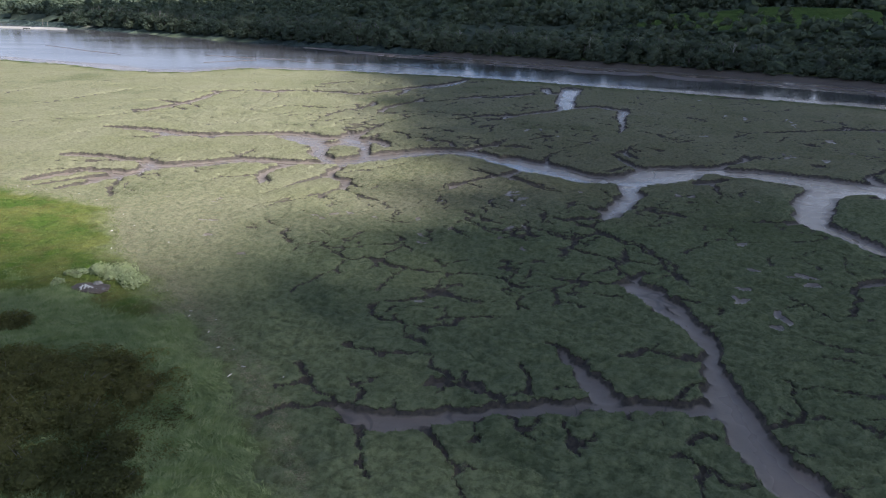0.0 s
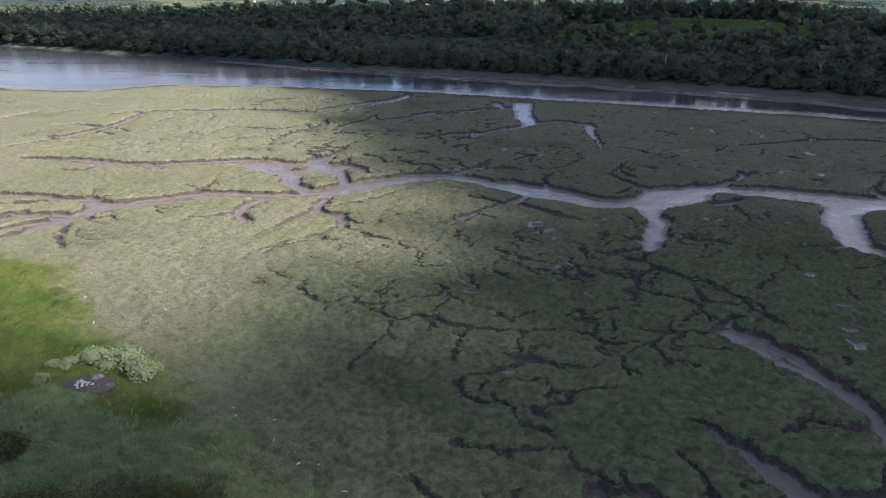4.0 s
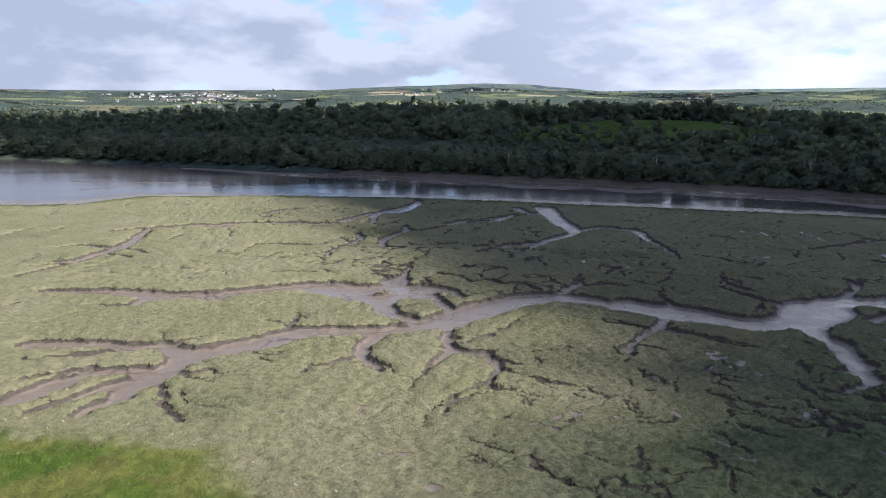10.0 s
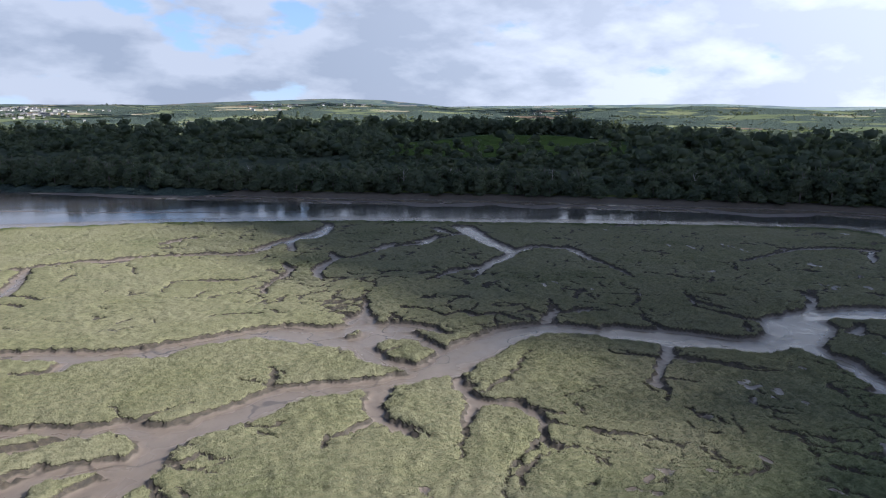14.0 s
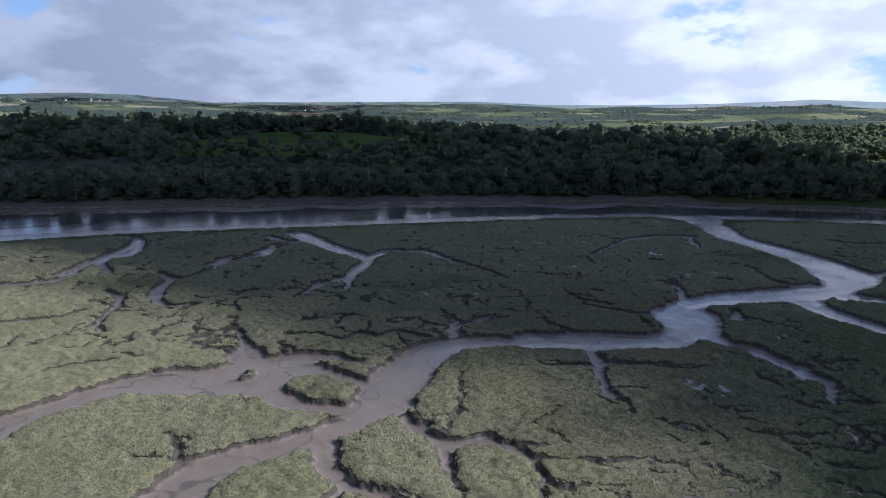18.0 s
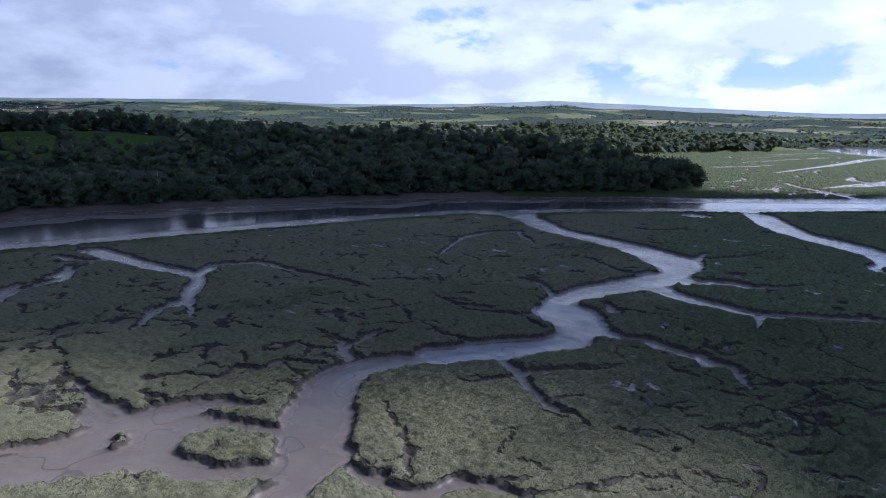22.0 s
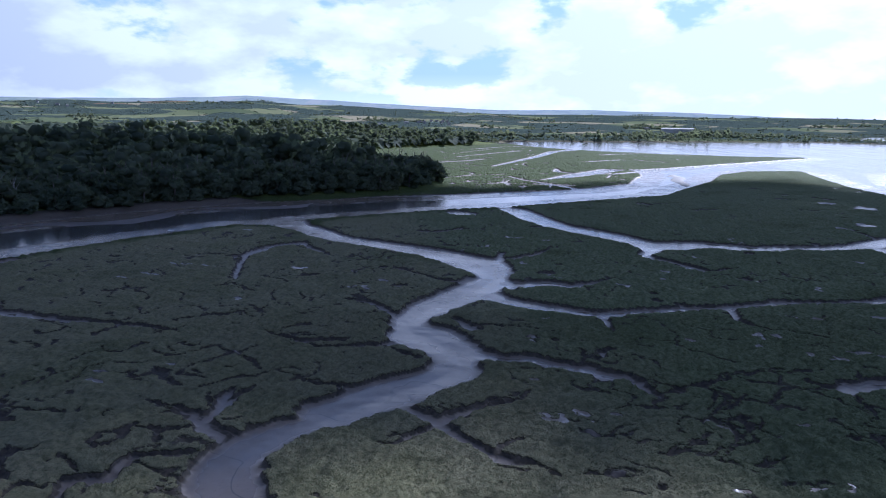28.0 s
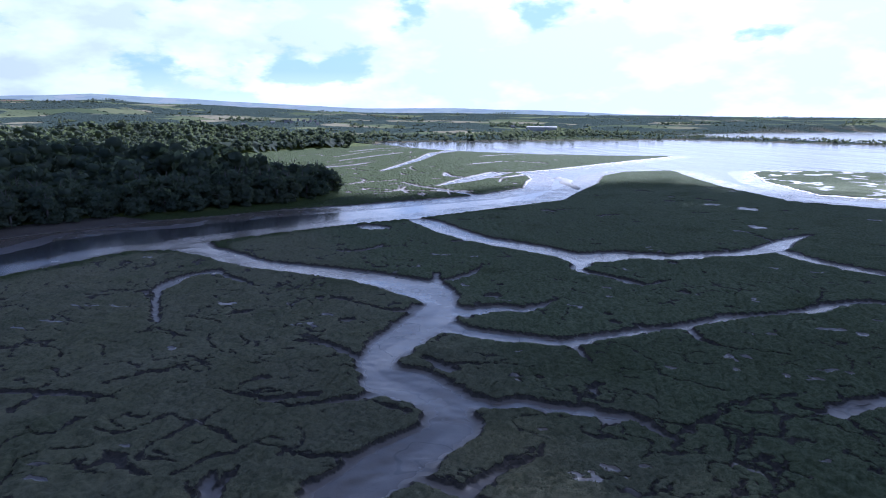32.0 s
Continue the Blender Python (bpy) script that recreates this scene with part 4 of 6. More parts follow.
water_pan((10.3, 105.1, 0.4), (10, 104.1, 0.66), (9.7, 103, 0.33))
water_pan((12, 101.3, 0.72), (11.7, 101.1, 1.23), (11.4, 100.8, 0.63))
water_pan((11.8, 98, 0.69), (11.5, 97.7, 1.17), (11.2, 97.3, 0.59))
water_pan((7.6, 101.1, 0.54), (7.4, 100.7, 0.9), (7.2, 100.3, 0.45))
water_pan((10.9, 88.3, 0.38), (10.7, 87.9, 0.63), (10.6, 87.5, 0.31))
water_pan((8.9, 87.7, 0.46), (8.7, 87.4, 0.76), (8.5, 87.1, 0.37))
water_pan((7.5, 83.6, 0.4), (7.2, 83, 0.65), (7, 82.4, 0.32))
water_pan((48.8, 58.9, 0.98), (48.3, 58.3, 1.62), (48, 57.7, 0.8))
water_pan((50.2, 49, 1.58), (49.4, 47.7, 2.59), (48.8, 46.3, 1.26))
water_pan((46.7, 44.5, 1.4), (46.1, 44.3, 2.47), (45.7, 43.9, 1.28))
water_pan((30.9, 65.3, 0.52), (30.7, 64.8, 0.85), (30.5, 64.3, 0.42))
water_pan((37.3, 82.2, 0.43), (37, 81.9, 0.73), (36.9, 81.6, 0.36))
water_pan((32, 68.3, 0.61), (31.6, 68.3, 1.13), (31.4, 68.2, 0.63))
water_pan((31.6, 59.3, 0.58), (31.3, 59.3, 1.07), (31.1, 59.2, 0.58))
water_pan((39.8, 68.7, 0.86), (39.2, 68.7, 1.61), (38.8, 68.7, 0.92))
water_pan((35, 73.4, 0.79), (34.6, 73.4, 1.44), (34.3, 73.2, 0.79))
water_pan((82.1, 72.7, 1.08), (81.4, 72.5, 2), (80.9, 72.3, 1.11))
water_pan((75.4, 74.9, 0.97), (74.9, 74.7, 1.76), (74.5, 74.4, 0.96))
water_pan((74.7, 57.2, 0.68), (74.4, 56.9, 1.16), (74.2, 56.6, 0.59))
water_pan((94, 27.8, 0.95), (93.6, 27.5, 1.64), (93.3, 27.2, 0.84))
water_pan((89, 21.8, 1.21), (88.5, 21.4, 2.04), (88.1, 20.8, 1.02))
water_pan((145.1, 5.1, 2.46), (144, 4.3, 4.25), (143.2, 3.3, 2.17))
water_pan((153, -5.6, 3.69), (150.5, -5.6, 7.09), (148.8, -6, 4.14))
water_pan((196.3, -29.9, 5.1), (191.8, -29.1, 9.92), (188.8, -29.3, 5.96))
water_pan((207.9, -21.9, 2.75), (206.7, -22.8, 4.76), (205.8, -24, 2.43))
water_pan((159.6, -53.7, 2.84), (158.5, -54.5, 4.84), (157.7, -55.5, 2.42))
water_pan((53.2, 36.8, 0.89), (52.9, 36.5, 1.49), (52.6, 36, 0.73))
water_pan((83.7, 171, 0.61), (83.2, 169.9, 1.05), (82.8, 168.8, 0.54))
water_pan((74.3, 175.1, 0.78), (73.6, 173.1, 1.31), (73.1, 171.2, 0.66))
water_pan((70.8, 177.5, 0.67), (70.3, 176.6, 1.17), (69.9, 175.8, 0.61))
water_pan((37.6, 104.1, 0.68), (37.2, 103.4, 1.14), (36.9, 102.7, 0.58))
water_pan((46.9, 101.1, 0.43), (46.7, 100.8, 0.74), (46.5, 100.5, 0.38))
water_pan((82.1, 147.4, 0.68), (81.6, 146.1, 1.15), (81.2, 144.9, 0.58))
water_pan((71.7, 128.8, 0.93), (71.1, 127.8, 1.59), (70.7, 126.9, 0.82))
water_pan((84, 173.7, 0.49), (83.7, 172.9, 0.84), (83.4, 172, 0.43))
water_pan((93.4, 171.3, 0.47), (93, 170.8, 0.83), (92.8, 170.3, 0.44))
water_pan((24.5, 111.5, 0.49), (24.2, 111.2, 0.84), (24, 111, 0.43))
water_pan((21.3, 105.2, 0.6), (21, 105, 1.06), (20.8, 104.8, 0.56))
water_pan((11.1, 105.1, 0.33), (11, 104.8, 0.55), (10.8, 104.5, 0.27))
water_pan((29.6, 142.9, 0.64), (29.2, 142.4, 1.13), (28.8, 142, 0.61))
water_pan((24.2, 149.7, 0.26), (24, 149.1, 0.43), (23.8, 148.5, 0.22))
water_pan((21.7, 156.7, 0.33), (21.4, 156, 0.57), (21.2, 155.3, 0.29))
water_pan((18.3, 156.1, 0.35), (18, 155.3, 0.58), (17.7, 154.4, 0.3))
water_pan((10.3, 100.7, 0.53), (10.1, 100.4, 0.91), (10, 100.2, 0.47))
water_pan((-3.3, 91.1, 0.48), (-3.4, 90.7, 0.79), (-3.4, 90.3, 0.39))
water_pan((1.3, 87.1, 0.31), (1.3, 86.5, 0.51), (1.3, 86, 0.25))
water_pan((-2.8, 84.8, 0.39), (-2.8, 84.1, 0.64), (-2.8, 83.3, 0.32))
water_pan((-0.4, 100.8, 0.25), (-0.4, 100, 0.43), (-0.3, 99.3, 0.21))
water_pan((80.8, 147.2, 0.89), (80.7, 145.7, 1.49), (80.8, 144.2, 0.76))
water_pan((71.1, 128.2, 0.86), (70.9, 127.5, 1.48), (70.7, 126.8, 0.76))
water_pan((36, 104.1, 0.42), (35.9, 103.7, 0.69), (35.8, 103.2, 0.35))
water_pan((36.7, 81.8, 0.32), (36.6, 81.4, 0.52), (36.6, 81.1, 0.26))
water_pan((30, 65.8, 0.54), (30, 65, 0.89), (30, 64.3, 0.43))
water_pan((33, 62.1, 0.99), (32.9, 61.1, 1.61), (32.8, 60.2, 0.79))
water_pan((9.9, 104.9, 0.35), (10, 103.9, 0.58), (10.1, 102.9, 0.29))
water_pan((-15.6, 93.2, 0.47), (-15.2, 92.9, 0.78), (-14.7, 92.6, 0.39))
water_pan((-17.6, 91.9, 0.44), (-17.3, 91.6, 0.73), (-17, 91.4, 0.37))
water_pan((-41.4, 100.1, 0.26), (-40.9, 99.8, 0.43), (-40.5, 99.6, 0.22))
water_pan((-32.9, 99.6, 0.75), (-32.8, 99.1, 1.32), (-32.7, 98.7, 0.71))
water_pan((-9.4, 91.3, 0.42), (-9.1, 91.1, 0.69), (-8.8, 90.9, 0.34))
water_pan((9.9, 103.8, 0.42), (10.5, 103.4, 0.69), (11.2, 103.1, 0.34))
water_pan((-23.7, 77.2, 0.36), (-23.3, 77, 0.61), (-22.9, 76.8, 0.31))
water_pan((-29.7, 83.9, 0.53), (-29.4, 83.5, 0.95), (-29.1, 83.2, 0.51))
water_pan((-30.8, 89.8, 0.45), (-30.4, 89.5, 0.78), (-30, 89.3, 0.4))
water_pan((-32.8, 89.6, 0.3), (-32.2, 89.4, 0.51), (-31.6, 89.2, 0.26))
water_pan((-3.1, 64.6, 0.43), (-2.8, 64.4, 0.73), (-2.4, 64.2, 0.36))
water_pan((9.6, 79.6, 0.43), (9.9, 79.4, 0.72), (10.2, 79.2, 0.36))
water_pan((-33.2, 97.8, 0.34), (-32.8, 97.6, 0.58), (-32.4, 97.5, 0.3))
water_pan((-16.7, 90.6, 0.28), (-16.4, 90.4, 0.47), (-16.1, 90.3, 0.24))
water_pan((-3, 81.3, 0.3), (-2.5, 81.1, 0.51), (-1.9, 80.9, 0.25))
water_pan((-13.2, 93.1, 0.6), (-12.7, 92.7, 1.02), (-12.1, 92.4, 0.52))
rng = np.random.default_rng(19)
for k in range(70):
    x, y, turn, long = rng.uniform(215, 372), rng.uniform(-240, -105), rng.normal(-0.9, 0.4), rng.uniform(2, 9)
    water_pan((x, y, 2.6), (x + long * math.cos(turn), y + long * math.sin(turn), 3.4), (x + 2 * long * math.cos(turn + 0.5), y + 2 * long * math.sin(turn + 0.5), 1.6))
rng = np.random.default_rng(17)
for k in range(24):
    x, y, turn, long = rng.uniform(40, 135), rng.uniform(15, 205), rng.uniform(0, 6.28), rng.uniform(0.4, 2.6)
    size = rng.uniform(0.4, 0.9) * (0.8 + x / 140)
    water_pan((x, y, size), (x + long * math.cos(turn), y + long * math.sin(turn), size * 0.6), (x + 1.6 * long * math.cos(turn + 0.6), y + 1.6 * long * math.sin(turn + 0.6), size * 0.4))


def flowing(line, step=1.6):
    """Points along a smooth line through the given ones."""
    p = [np.array(q, float) for q in line]
    p = [2 * p[0] - p[1]] + p + [2 * p[-1] - p[-2]]
    out = []
    for a, b, c, d in zip(p, p[1:], p[2:], p[3:]):
        count = max(1, int(np.hypot(*(c - b)[:2]) / step))
        for k in range(count):
            t = k / count
            q = 0.5 * (2 * b + (c - a) * t + (2 * a - 5 * b + 4 * c - d) * t * t + (3 * b - a - 3 * c + d) * t ** 3)
            q[2] = b[2] + (c[2] - b[2]) * t
            out.append(q)
    return out + [p[-2]]


def rills(rng):
    """The creeks with the small branching rills that feed them, as runs of points."""
    runs = [flowing(c) for c in CREEKS]

    def branch(x, y, angle, length, width, depth):
        pts, turn, gone, step = [], 0.0, 0.0, 1.0
        while gone < length:
            pts.append(np.array((x, y, max(0.28, width * (1 - 0.8 * gone / length)))))
            turn = 0.72 * turn + rng.normal(0, 0.25)
            angle += turn
            x, y, gone = x + step * math.cos(angle), y + step * math.sin(angle), gone + step
            if depth and rng.random() < 0.13:
                branch(x, y, angle + rng.choice((-1, 1)) * rng.uniform(0.6, 1.2), length * rng.uniform(0.3, 0.6), width * 0.65, depth - 1)
        if len(pts) > 1:
            runs.append(pts)

    for run in list(runs):
        gone, until = 0.0, rng.uniform(1, 6)
        for a, b in zip(run, run[1:]):
            gone += np.hypot(*(b - a)[:2])
            if gone > until:
                side = rng.choice((-1, 1))
                until = gone + rng.uniform(4, 13)
                angle = math.atan2(b[1] - a[1], b[0] - a[0]) + side * rng.uniform(0.8, 1.7)
                branch(a[0], a[1], angle, a[2] * 0.5 + rng.uniform(0.8, 3.6), rng.uniform(0.4, 0.75), 1)
    for k in range(90):
        branch(rng.uniform(-20, 330), rng.uniform(-60, 200), rng.uniform(0, 6.3), rng.uniform(4, 16), rng.uniform(0.3, 0.55), 1)
    for k in range(110):
        x, y = rng.uniform(30, 330), rng.uniform(-60, 250)
        a, l = rng.uniform(0, 6.3), rng.uniform(0.4, 1.6)
        w = rng.uniform(0.5, 1.5) + (rng.uniform(0.3, 1.6) if x > 40 else 0)
        runs.append([np.array((x, y, w)), np.array((x + l * math.cos(a), y + l * math.sin(a), w * 0.6))])
    for k in range(190):
        x, y, a, l = rng.uniform(180, 560), rng.uniform(-200, 120), rng.uniform(0, 6.3), rng.uniform(2, 9)
        w = rng.uniform(1.6, 5)
        runs.append([np.array((x, y, w)), np.array((x + l * math.cos(a), y + l * math.sin(a), w * 0.5))])
    return runs


def marsh_field(xs, ys):
    """On the grid of xs and ys: signed distance into the plant mat, and the upland share."""
    X, Y = np.meshgrid(xs, ys)
    wx = X + 0.75 * ripple(X / 4.2, Y / 4.2, 1) + 0.8 * ripple(X / 1.8, Y / 1.8, 2) + 0.45 * ripple(X / 0.85, Y / 0.85, 15)
    wy = Y + 0.75 * ripple(X / 4.2, Y / 4.2, 3) + 0.8 * ripple(X / 1.8, Y / 1.8, 4) + 0.45 * ripple(X / 0.85, Y / 0.85, 16)
    S = np.maximum.reduce([inside_by(wx, wy, SOUTH_MARSH), inside_by(wx, wy, ISLAND), inside_by(wx, wy, NORTH_MARSH), inside_by(wx, wy, WOODS) + 3])
    U = inside_by(wx, wy, UPLAND)
    S = np.clip(S, -40, 12)
    rng = np.random.default_rng(7)
    T = np.full(S.shape, 9.0)
    for run in rills(rng):
        for a, b in zip(run, run[1:]):
            reach = max(a[2], b[2]) * 0.5 + 4.5
            i0, i1 = np.searchsorted(xs, (min(a[0], b[0]) - reach, max(a[0], b[0]) + reach))
            j0, j1 = np.searchsorted(ys, (min(a[1], b[1]) - reach, max(a[1], b[1]) + reach))
            if i1 <= i0 or j1 <= j0:
                continue
            px, py = wx[j0:j1, i0:i1] - a[0], wy[j0:j1, i0:i1] - a[1]
            vx, vy = b[0] - a[0], b[1] - a[1]
            t = np.clip((px * vx + py * vy) / (vx * vx + vy * vy + 1e-9), 0, 1)
            d = np.hypot(px - t * vx, py - t * vy) - 0.5 * (a[2] + t * (b[2] - a[2]))
            to = T if max(a[2], b[2]) < 1.15 else S
            to[j0:j1, i0:i1] = np.minimum(to[j0:j1, i0:i1], d)
    # cracks: winding lines that come and go, out to the older marsh by the turf, where they end
    C = np.full(S.shape, 9.0)
    for seed, size, wide, least in ((61, 7.5, 0.2, 0.2), (64, 9.5, 0.22, 0.22)):
        line = np.abs(ripple(wx / size + 0.25 * wy / size, wy / (size * 0.8), seed)) * size * 0.75
        gate = ripple(wx / (size * 1.9), wy / (size * 1.9), seed + 10) + 0.35 * ripple(wx / size * 1.3, wy / size * 1.3, seed + 20)
        C = np.minimum(C, line - wide * smooth((gate - least + 0.2) / 0.3) + 3.0 * smooth((least - gate) / 0.10) + 3.0 * smooth((U + 16) / 12))
    whole = np.exp(-((X + 5) / 26) ** 2 - ((Y - 118) / 15) ** 2) + np.exp(-((X + 50) / 26) ** 2 - ((Y - 130) / 24) ** 2)
    for seed, size, wide, least in ((62, 5.5, 0.26, 0.20), (63, 8.0, 0.30, 0.20)):
        line = np.abs(ripple(wx / size - 0.4 * wy / size, wy / (size * 0.7), seed)) * size * 0.7
        gate = ripple(wx / (size * 1.6), wy / (size * 1.1), seed + 10)
        C = np.minimum(C, line - wide * smooth((gate - least + 0.2) / 0.3) + 3.0 * smooth((least - gate) / 0.10) + 3.0 * smooth((132 - Y - 0.2 * X) / 24) + 0.6 * smooth((-25 - X) / 20))
    C = C + 0.5 * smooth(whole * 1.6) + 0.07 * smooth((X - 20) / 20)
    C = np.minimum(C + 0.15, T + 0.19)
    # mask of narrow cracks, whose shade is painted into the mud colour
    shaded_crack = smooth((S - C) / 0.3)
    S = np.minimum(S, C)
    P = np.full(S.shape, 9.0)
    for run in PANS:
        for a, b in zip(run, run[1:]):
            near_by = (xs > min(a[0], b[0]) - 4, xs < max(a[0], b[0]) + 4, ys > min(a[1], b[1]) - 4, ys < max(a[1], b[1]) + 4)
            at = np.ix_(near_by[2] & near_by[3], near_by[0] & near_by[1])
            px, py = wx[at] - a[0], wy[at] - a[1]
            vx, vy = b[0] - a[0], b[1] - a[1]
            t = np.clip((px * vx + py * vy) / (vx * vx + vy * vy + 1e-9), 0, 1)
            P[at] = np.minimum(P[at], np.hypot(px - t * vx, py - t * vy) - 0.5 * (a[2] + t * (b[2] - a[2])))
    # pools among the plants of the low marsh far to the east
    rim = smooth((X - 225) / 60)
    P = np.minimum(P, np.where(rim > 0, 14 * (1.02 - 0.08 * rim - 0.26 * smooth((9 - S) / 7) - np.abs(ripple(X / 17, Y / 8, 71)) - 0.35 * ripple(X / 6, Y / 4, 72)), 9.0))
    pan = smooth((S - P) / 0.4) * (S > -0.2)
    S = np.minimum(S, np.where(P < 0, 3 * P, P))
    S = np.where(U > -0.5, np.maximum(S, U + 0.5), S)
    return X, Y, S, U, shaded_crack, pan


HILLS = [(-180, 0.5), (-90, 0.8), (-25, 0.6), (-8, 0.65), (2, 0.8), (12, 1.1), (20, 1.3), (27, 0.95), (38, 1.05), (48, 1.12), (56, 0.95), (64, 0.95), (73, 1.15), (82, 0.78), (90, 0.42), (100, 0.32), (112, 0.22), (128, 0.06), (180, 0.5)]


def upland_height(x, y):
    """Land beyond the river: the wooded slope and the hills behind it."""
    d = inside_by(x, y, WOODS)
    east = inside_by(x, y, EAST_LAND)
    r, az = np.hypot(x, y - 100), np.degrees(np.arctan2(x, y - 100))
    wood = np.where(d > 0, 1.6 + np.interp(d, (0, 70, 120, 250, 310, 420), (0, 1.0, 3.6, 6.5, 13, 20)) + 7 * np.exp(-((x - 700) / 200) ** 2 - ((y - 300) / 95) ** 2) * smooth(d / 60) + 6 * np.exp(-((x - 300) / 75) ** 2 - ((y - 255) / 60) ** 2) * smooth(d / 40) + 2.0 * ripple(x / 70, y / 70, 21) * smooth(d / 60), -1)
    wood = wood + np.where(d > 0, 3.6 * smooth((inside_by(x, y, MEADOW) + 22) / 26), 0)
    peak = 30 + 3200 * np.tan(np.radians(np.interp(az, [h[0] for h in HILLS], [h[1] for h in HILLS])))
    roll = 1 + 0.13 * ripple(x / 420, y / 420, 23) + 0.05 * ripple(x / 130, y / 130, 24)
    far = (3 + 8 * ripple(x / 300, y / 300, 22) * smooth((r - 900) / 800) + (peak - 3) * smooth((r - 1350) / 1850) * roll) * smooth(east / 40)
    low = np.where(d > 0, np.maximum(wood, far), np.where(east > 0, np.maximum(far, 0.5), -1.2))
    return low, d, east


def marsh_height(X, Y, S, U, shaded_crack=0.0, pan=0.0):
    top = 0.74 + 0.16 * ripple(X / 19, Y / 19, 5)
    clumps = 0.26 * ripple(X / 1.15, Y / 1.15, 6) + 0.13 * ripple(X / 2.9, Y / 2.9, 7) + 0.15 * ripple(X / 0.7, Y / 0.7, 8)
    across, along = (0.42 * X + 0.91 * Y) / 1.7, (0.91 * X - 0.42 * Y) / 6.5
    rows = (smooth(np.abs(ripple(across + 0.5 * ripple(X / 6, Y / 6, 44), along, 45)) / 0.26) - 1.0) * smooth((X + 30 - 0.3 * (Y - 90)) / 25) * smooth((ripple(X / 4.5, Y / 4.5, 46) + 0.35) / 0.3)
    clumps = clumps * 1.25 + 0.4 * rows * smooth((S - 0.2) / 0.8)
    rise = 0.70 * smooth((S + 0.06) / 0.27) + 0.30 * smooth(S / 1.7)
    mud = -0.02 + 0.04 * shaded_crack + 0.52 * pan - 0.10 * smooth(-S / 0.8) - 0.15 * smooth((-S - 0.4) / 5) - 0.9 * smooth((-S - 11) / 18) + 0.008 * ripple(X / 4.3, Y / 4.3, 9)
    z = mud + (top + clumps * smooth(S / 0.8) - mud) * rise
    u = np.clip(U, 0, 60)
    turf = 0.25 * smooth(u / 2) + 2.2 * smooth(u / 45) + 0.35 * ripple(X / 6, Y / 6, 10) * smooth(u / 5) + 0.12 * ripple(X / 1.6, Y / 1.6, 14) * smooth(u / 2)
    return z + turf


def mesh_of(name, verts, faces, mat, smooth_shade=True):
    me = bpy.data.meshes.new(name)
    verts, faces = np.asarray(verts, np.float32), np.asarray(faces, np.int32)
    me.vertices.add(len(verts))
    me.vertices.foreach_set("co", verts.ravel())
    k = faces.shape[1]
    me.loops.add(faces.size)
    me.loops.foreach_set("vertex_index", faces.ravel())
    me.polygons.add(len(faces))
    me.polygons.foreach_set("loop_start", np.arange(0, faces.size, k, dtype=np.int32))
    me.polygons.foreach_set("use_smooth", np.full(len(faces), smooth_shade))
    me.update(calc_edges=True)
    for m in (mat if isinstance(mat, (list, tuple)) else [mat]):
        me.materials.append(m)
    return me


def set_values(me, name, values):
    a = me.attributes.new(name, "FLOAT", "POINT")
    a.data.foreach_set("value", np.asarray(values, np.float32).ravel())


def grid_faces(nx, ny, keep=None):
    i = np.arange(nx * ny).reshape(ny, nx)
    f = np.stack((i[:-1, :-1], i[:-1, 1:], i[1:, 1:], i[1:, :-1]), -1)
    return f[keep] if keep is not None else f.reshape(-1, 4)


def graded(knots):
    """Coordinates with the spacing given at some places, blended between them."""
    out = [knots[0][0]]
    while out[-1] < knots[-1][0]:
        out.append(out[-1] + float(np.interp(out[-1], [k[0] for k in knots], [k[1] for k in knots])))
    out[-1] = knots[-1][0]
    return np.array(out)


# ---- the ground, near and far ----
X0, X1, Y0, Y1 = -240.0, 860.0, -230.0, 345.0
xs = graded([(X0, 3.5), (-85, 0.7), (-68, 0.4), (-26, 0.36), (-20, 0.28), (30, 0.28), (42, 0.37), (110, 0.68), (170, 1.1), (230, 1.6), (400, 2.6), (560, 4.2), (X1, 7.0)])
ys = graded([(Y0, 5.0), (-110, 2.0), (-40, 1.2), (28, 0.5), (33, 0.28), (86, 0.28), (94, 0.36), (135, 0.37), (170, 0.52), (230, 1.0), (290, 1.2), (Y1, 3.0)])
X, Y, S, U, shaded_crack, pan = marsh_field(xs, ys)
Z = marsh_height(X, Y, S, U, shaded_crack, pan)
low, wood_in, _ = upland_height(X, Y)
Z = np.where(wood_in > -6, np.maximum(Z * smooth(-wood_in / 6) , low * smooth((wood_in + 3) / 9)), Z)
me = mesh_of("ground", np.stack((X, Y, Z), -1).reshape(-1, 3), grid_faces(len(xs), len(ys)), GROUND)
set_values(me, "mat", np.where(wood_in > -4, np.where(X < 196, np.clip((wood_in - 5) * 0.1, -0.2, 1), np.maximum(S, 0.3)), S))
set_values(me, "shaded_crack", shaded_crack * (1 - pan))
set_values(me, "pan", pan)
river = np.maximum.reduce([inside_by(X, Y, q) for q in (SOUTH_MARSH, ISLAND, NORTH_MARSH)])
set_values(me, "lush", np.maximum(smooth((inside_by(X, Y, NORTH_MARSH) + 2) / 6), np.maximum(smooth((X - 250) / 60), smooth((7 - river + 5 * ripple(X / 9, Y / 9, 35)) / 6) * (Y > 60))))
fresh = smooth((104 - Y + 0.25 * X + 10 * ripple(X / 14, Y / 14, 37)) / 26) * smooth((X + 32) / 16)
set_values(me, "fresh", fresh)
wob = ripple(X / 2.1, Y / 2.1, 31)
set_values(me, "turf", smooth((U + 1.6 * wob + 2.2 * ripple(X / 6, Y / 6, 36) + 0.5) / 3.6) + smooth((wood_in - 2) / 4))
set_values(me, "wrack", smooth(1 - np.abs(U + 1.2 + 1.5 * ripple(X / 8, Y / 8, 32)) / 1.8))
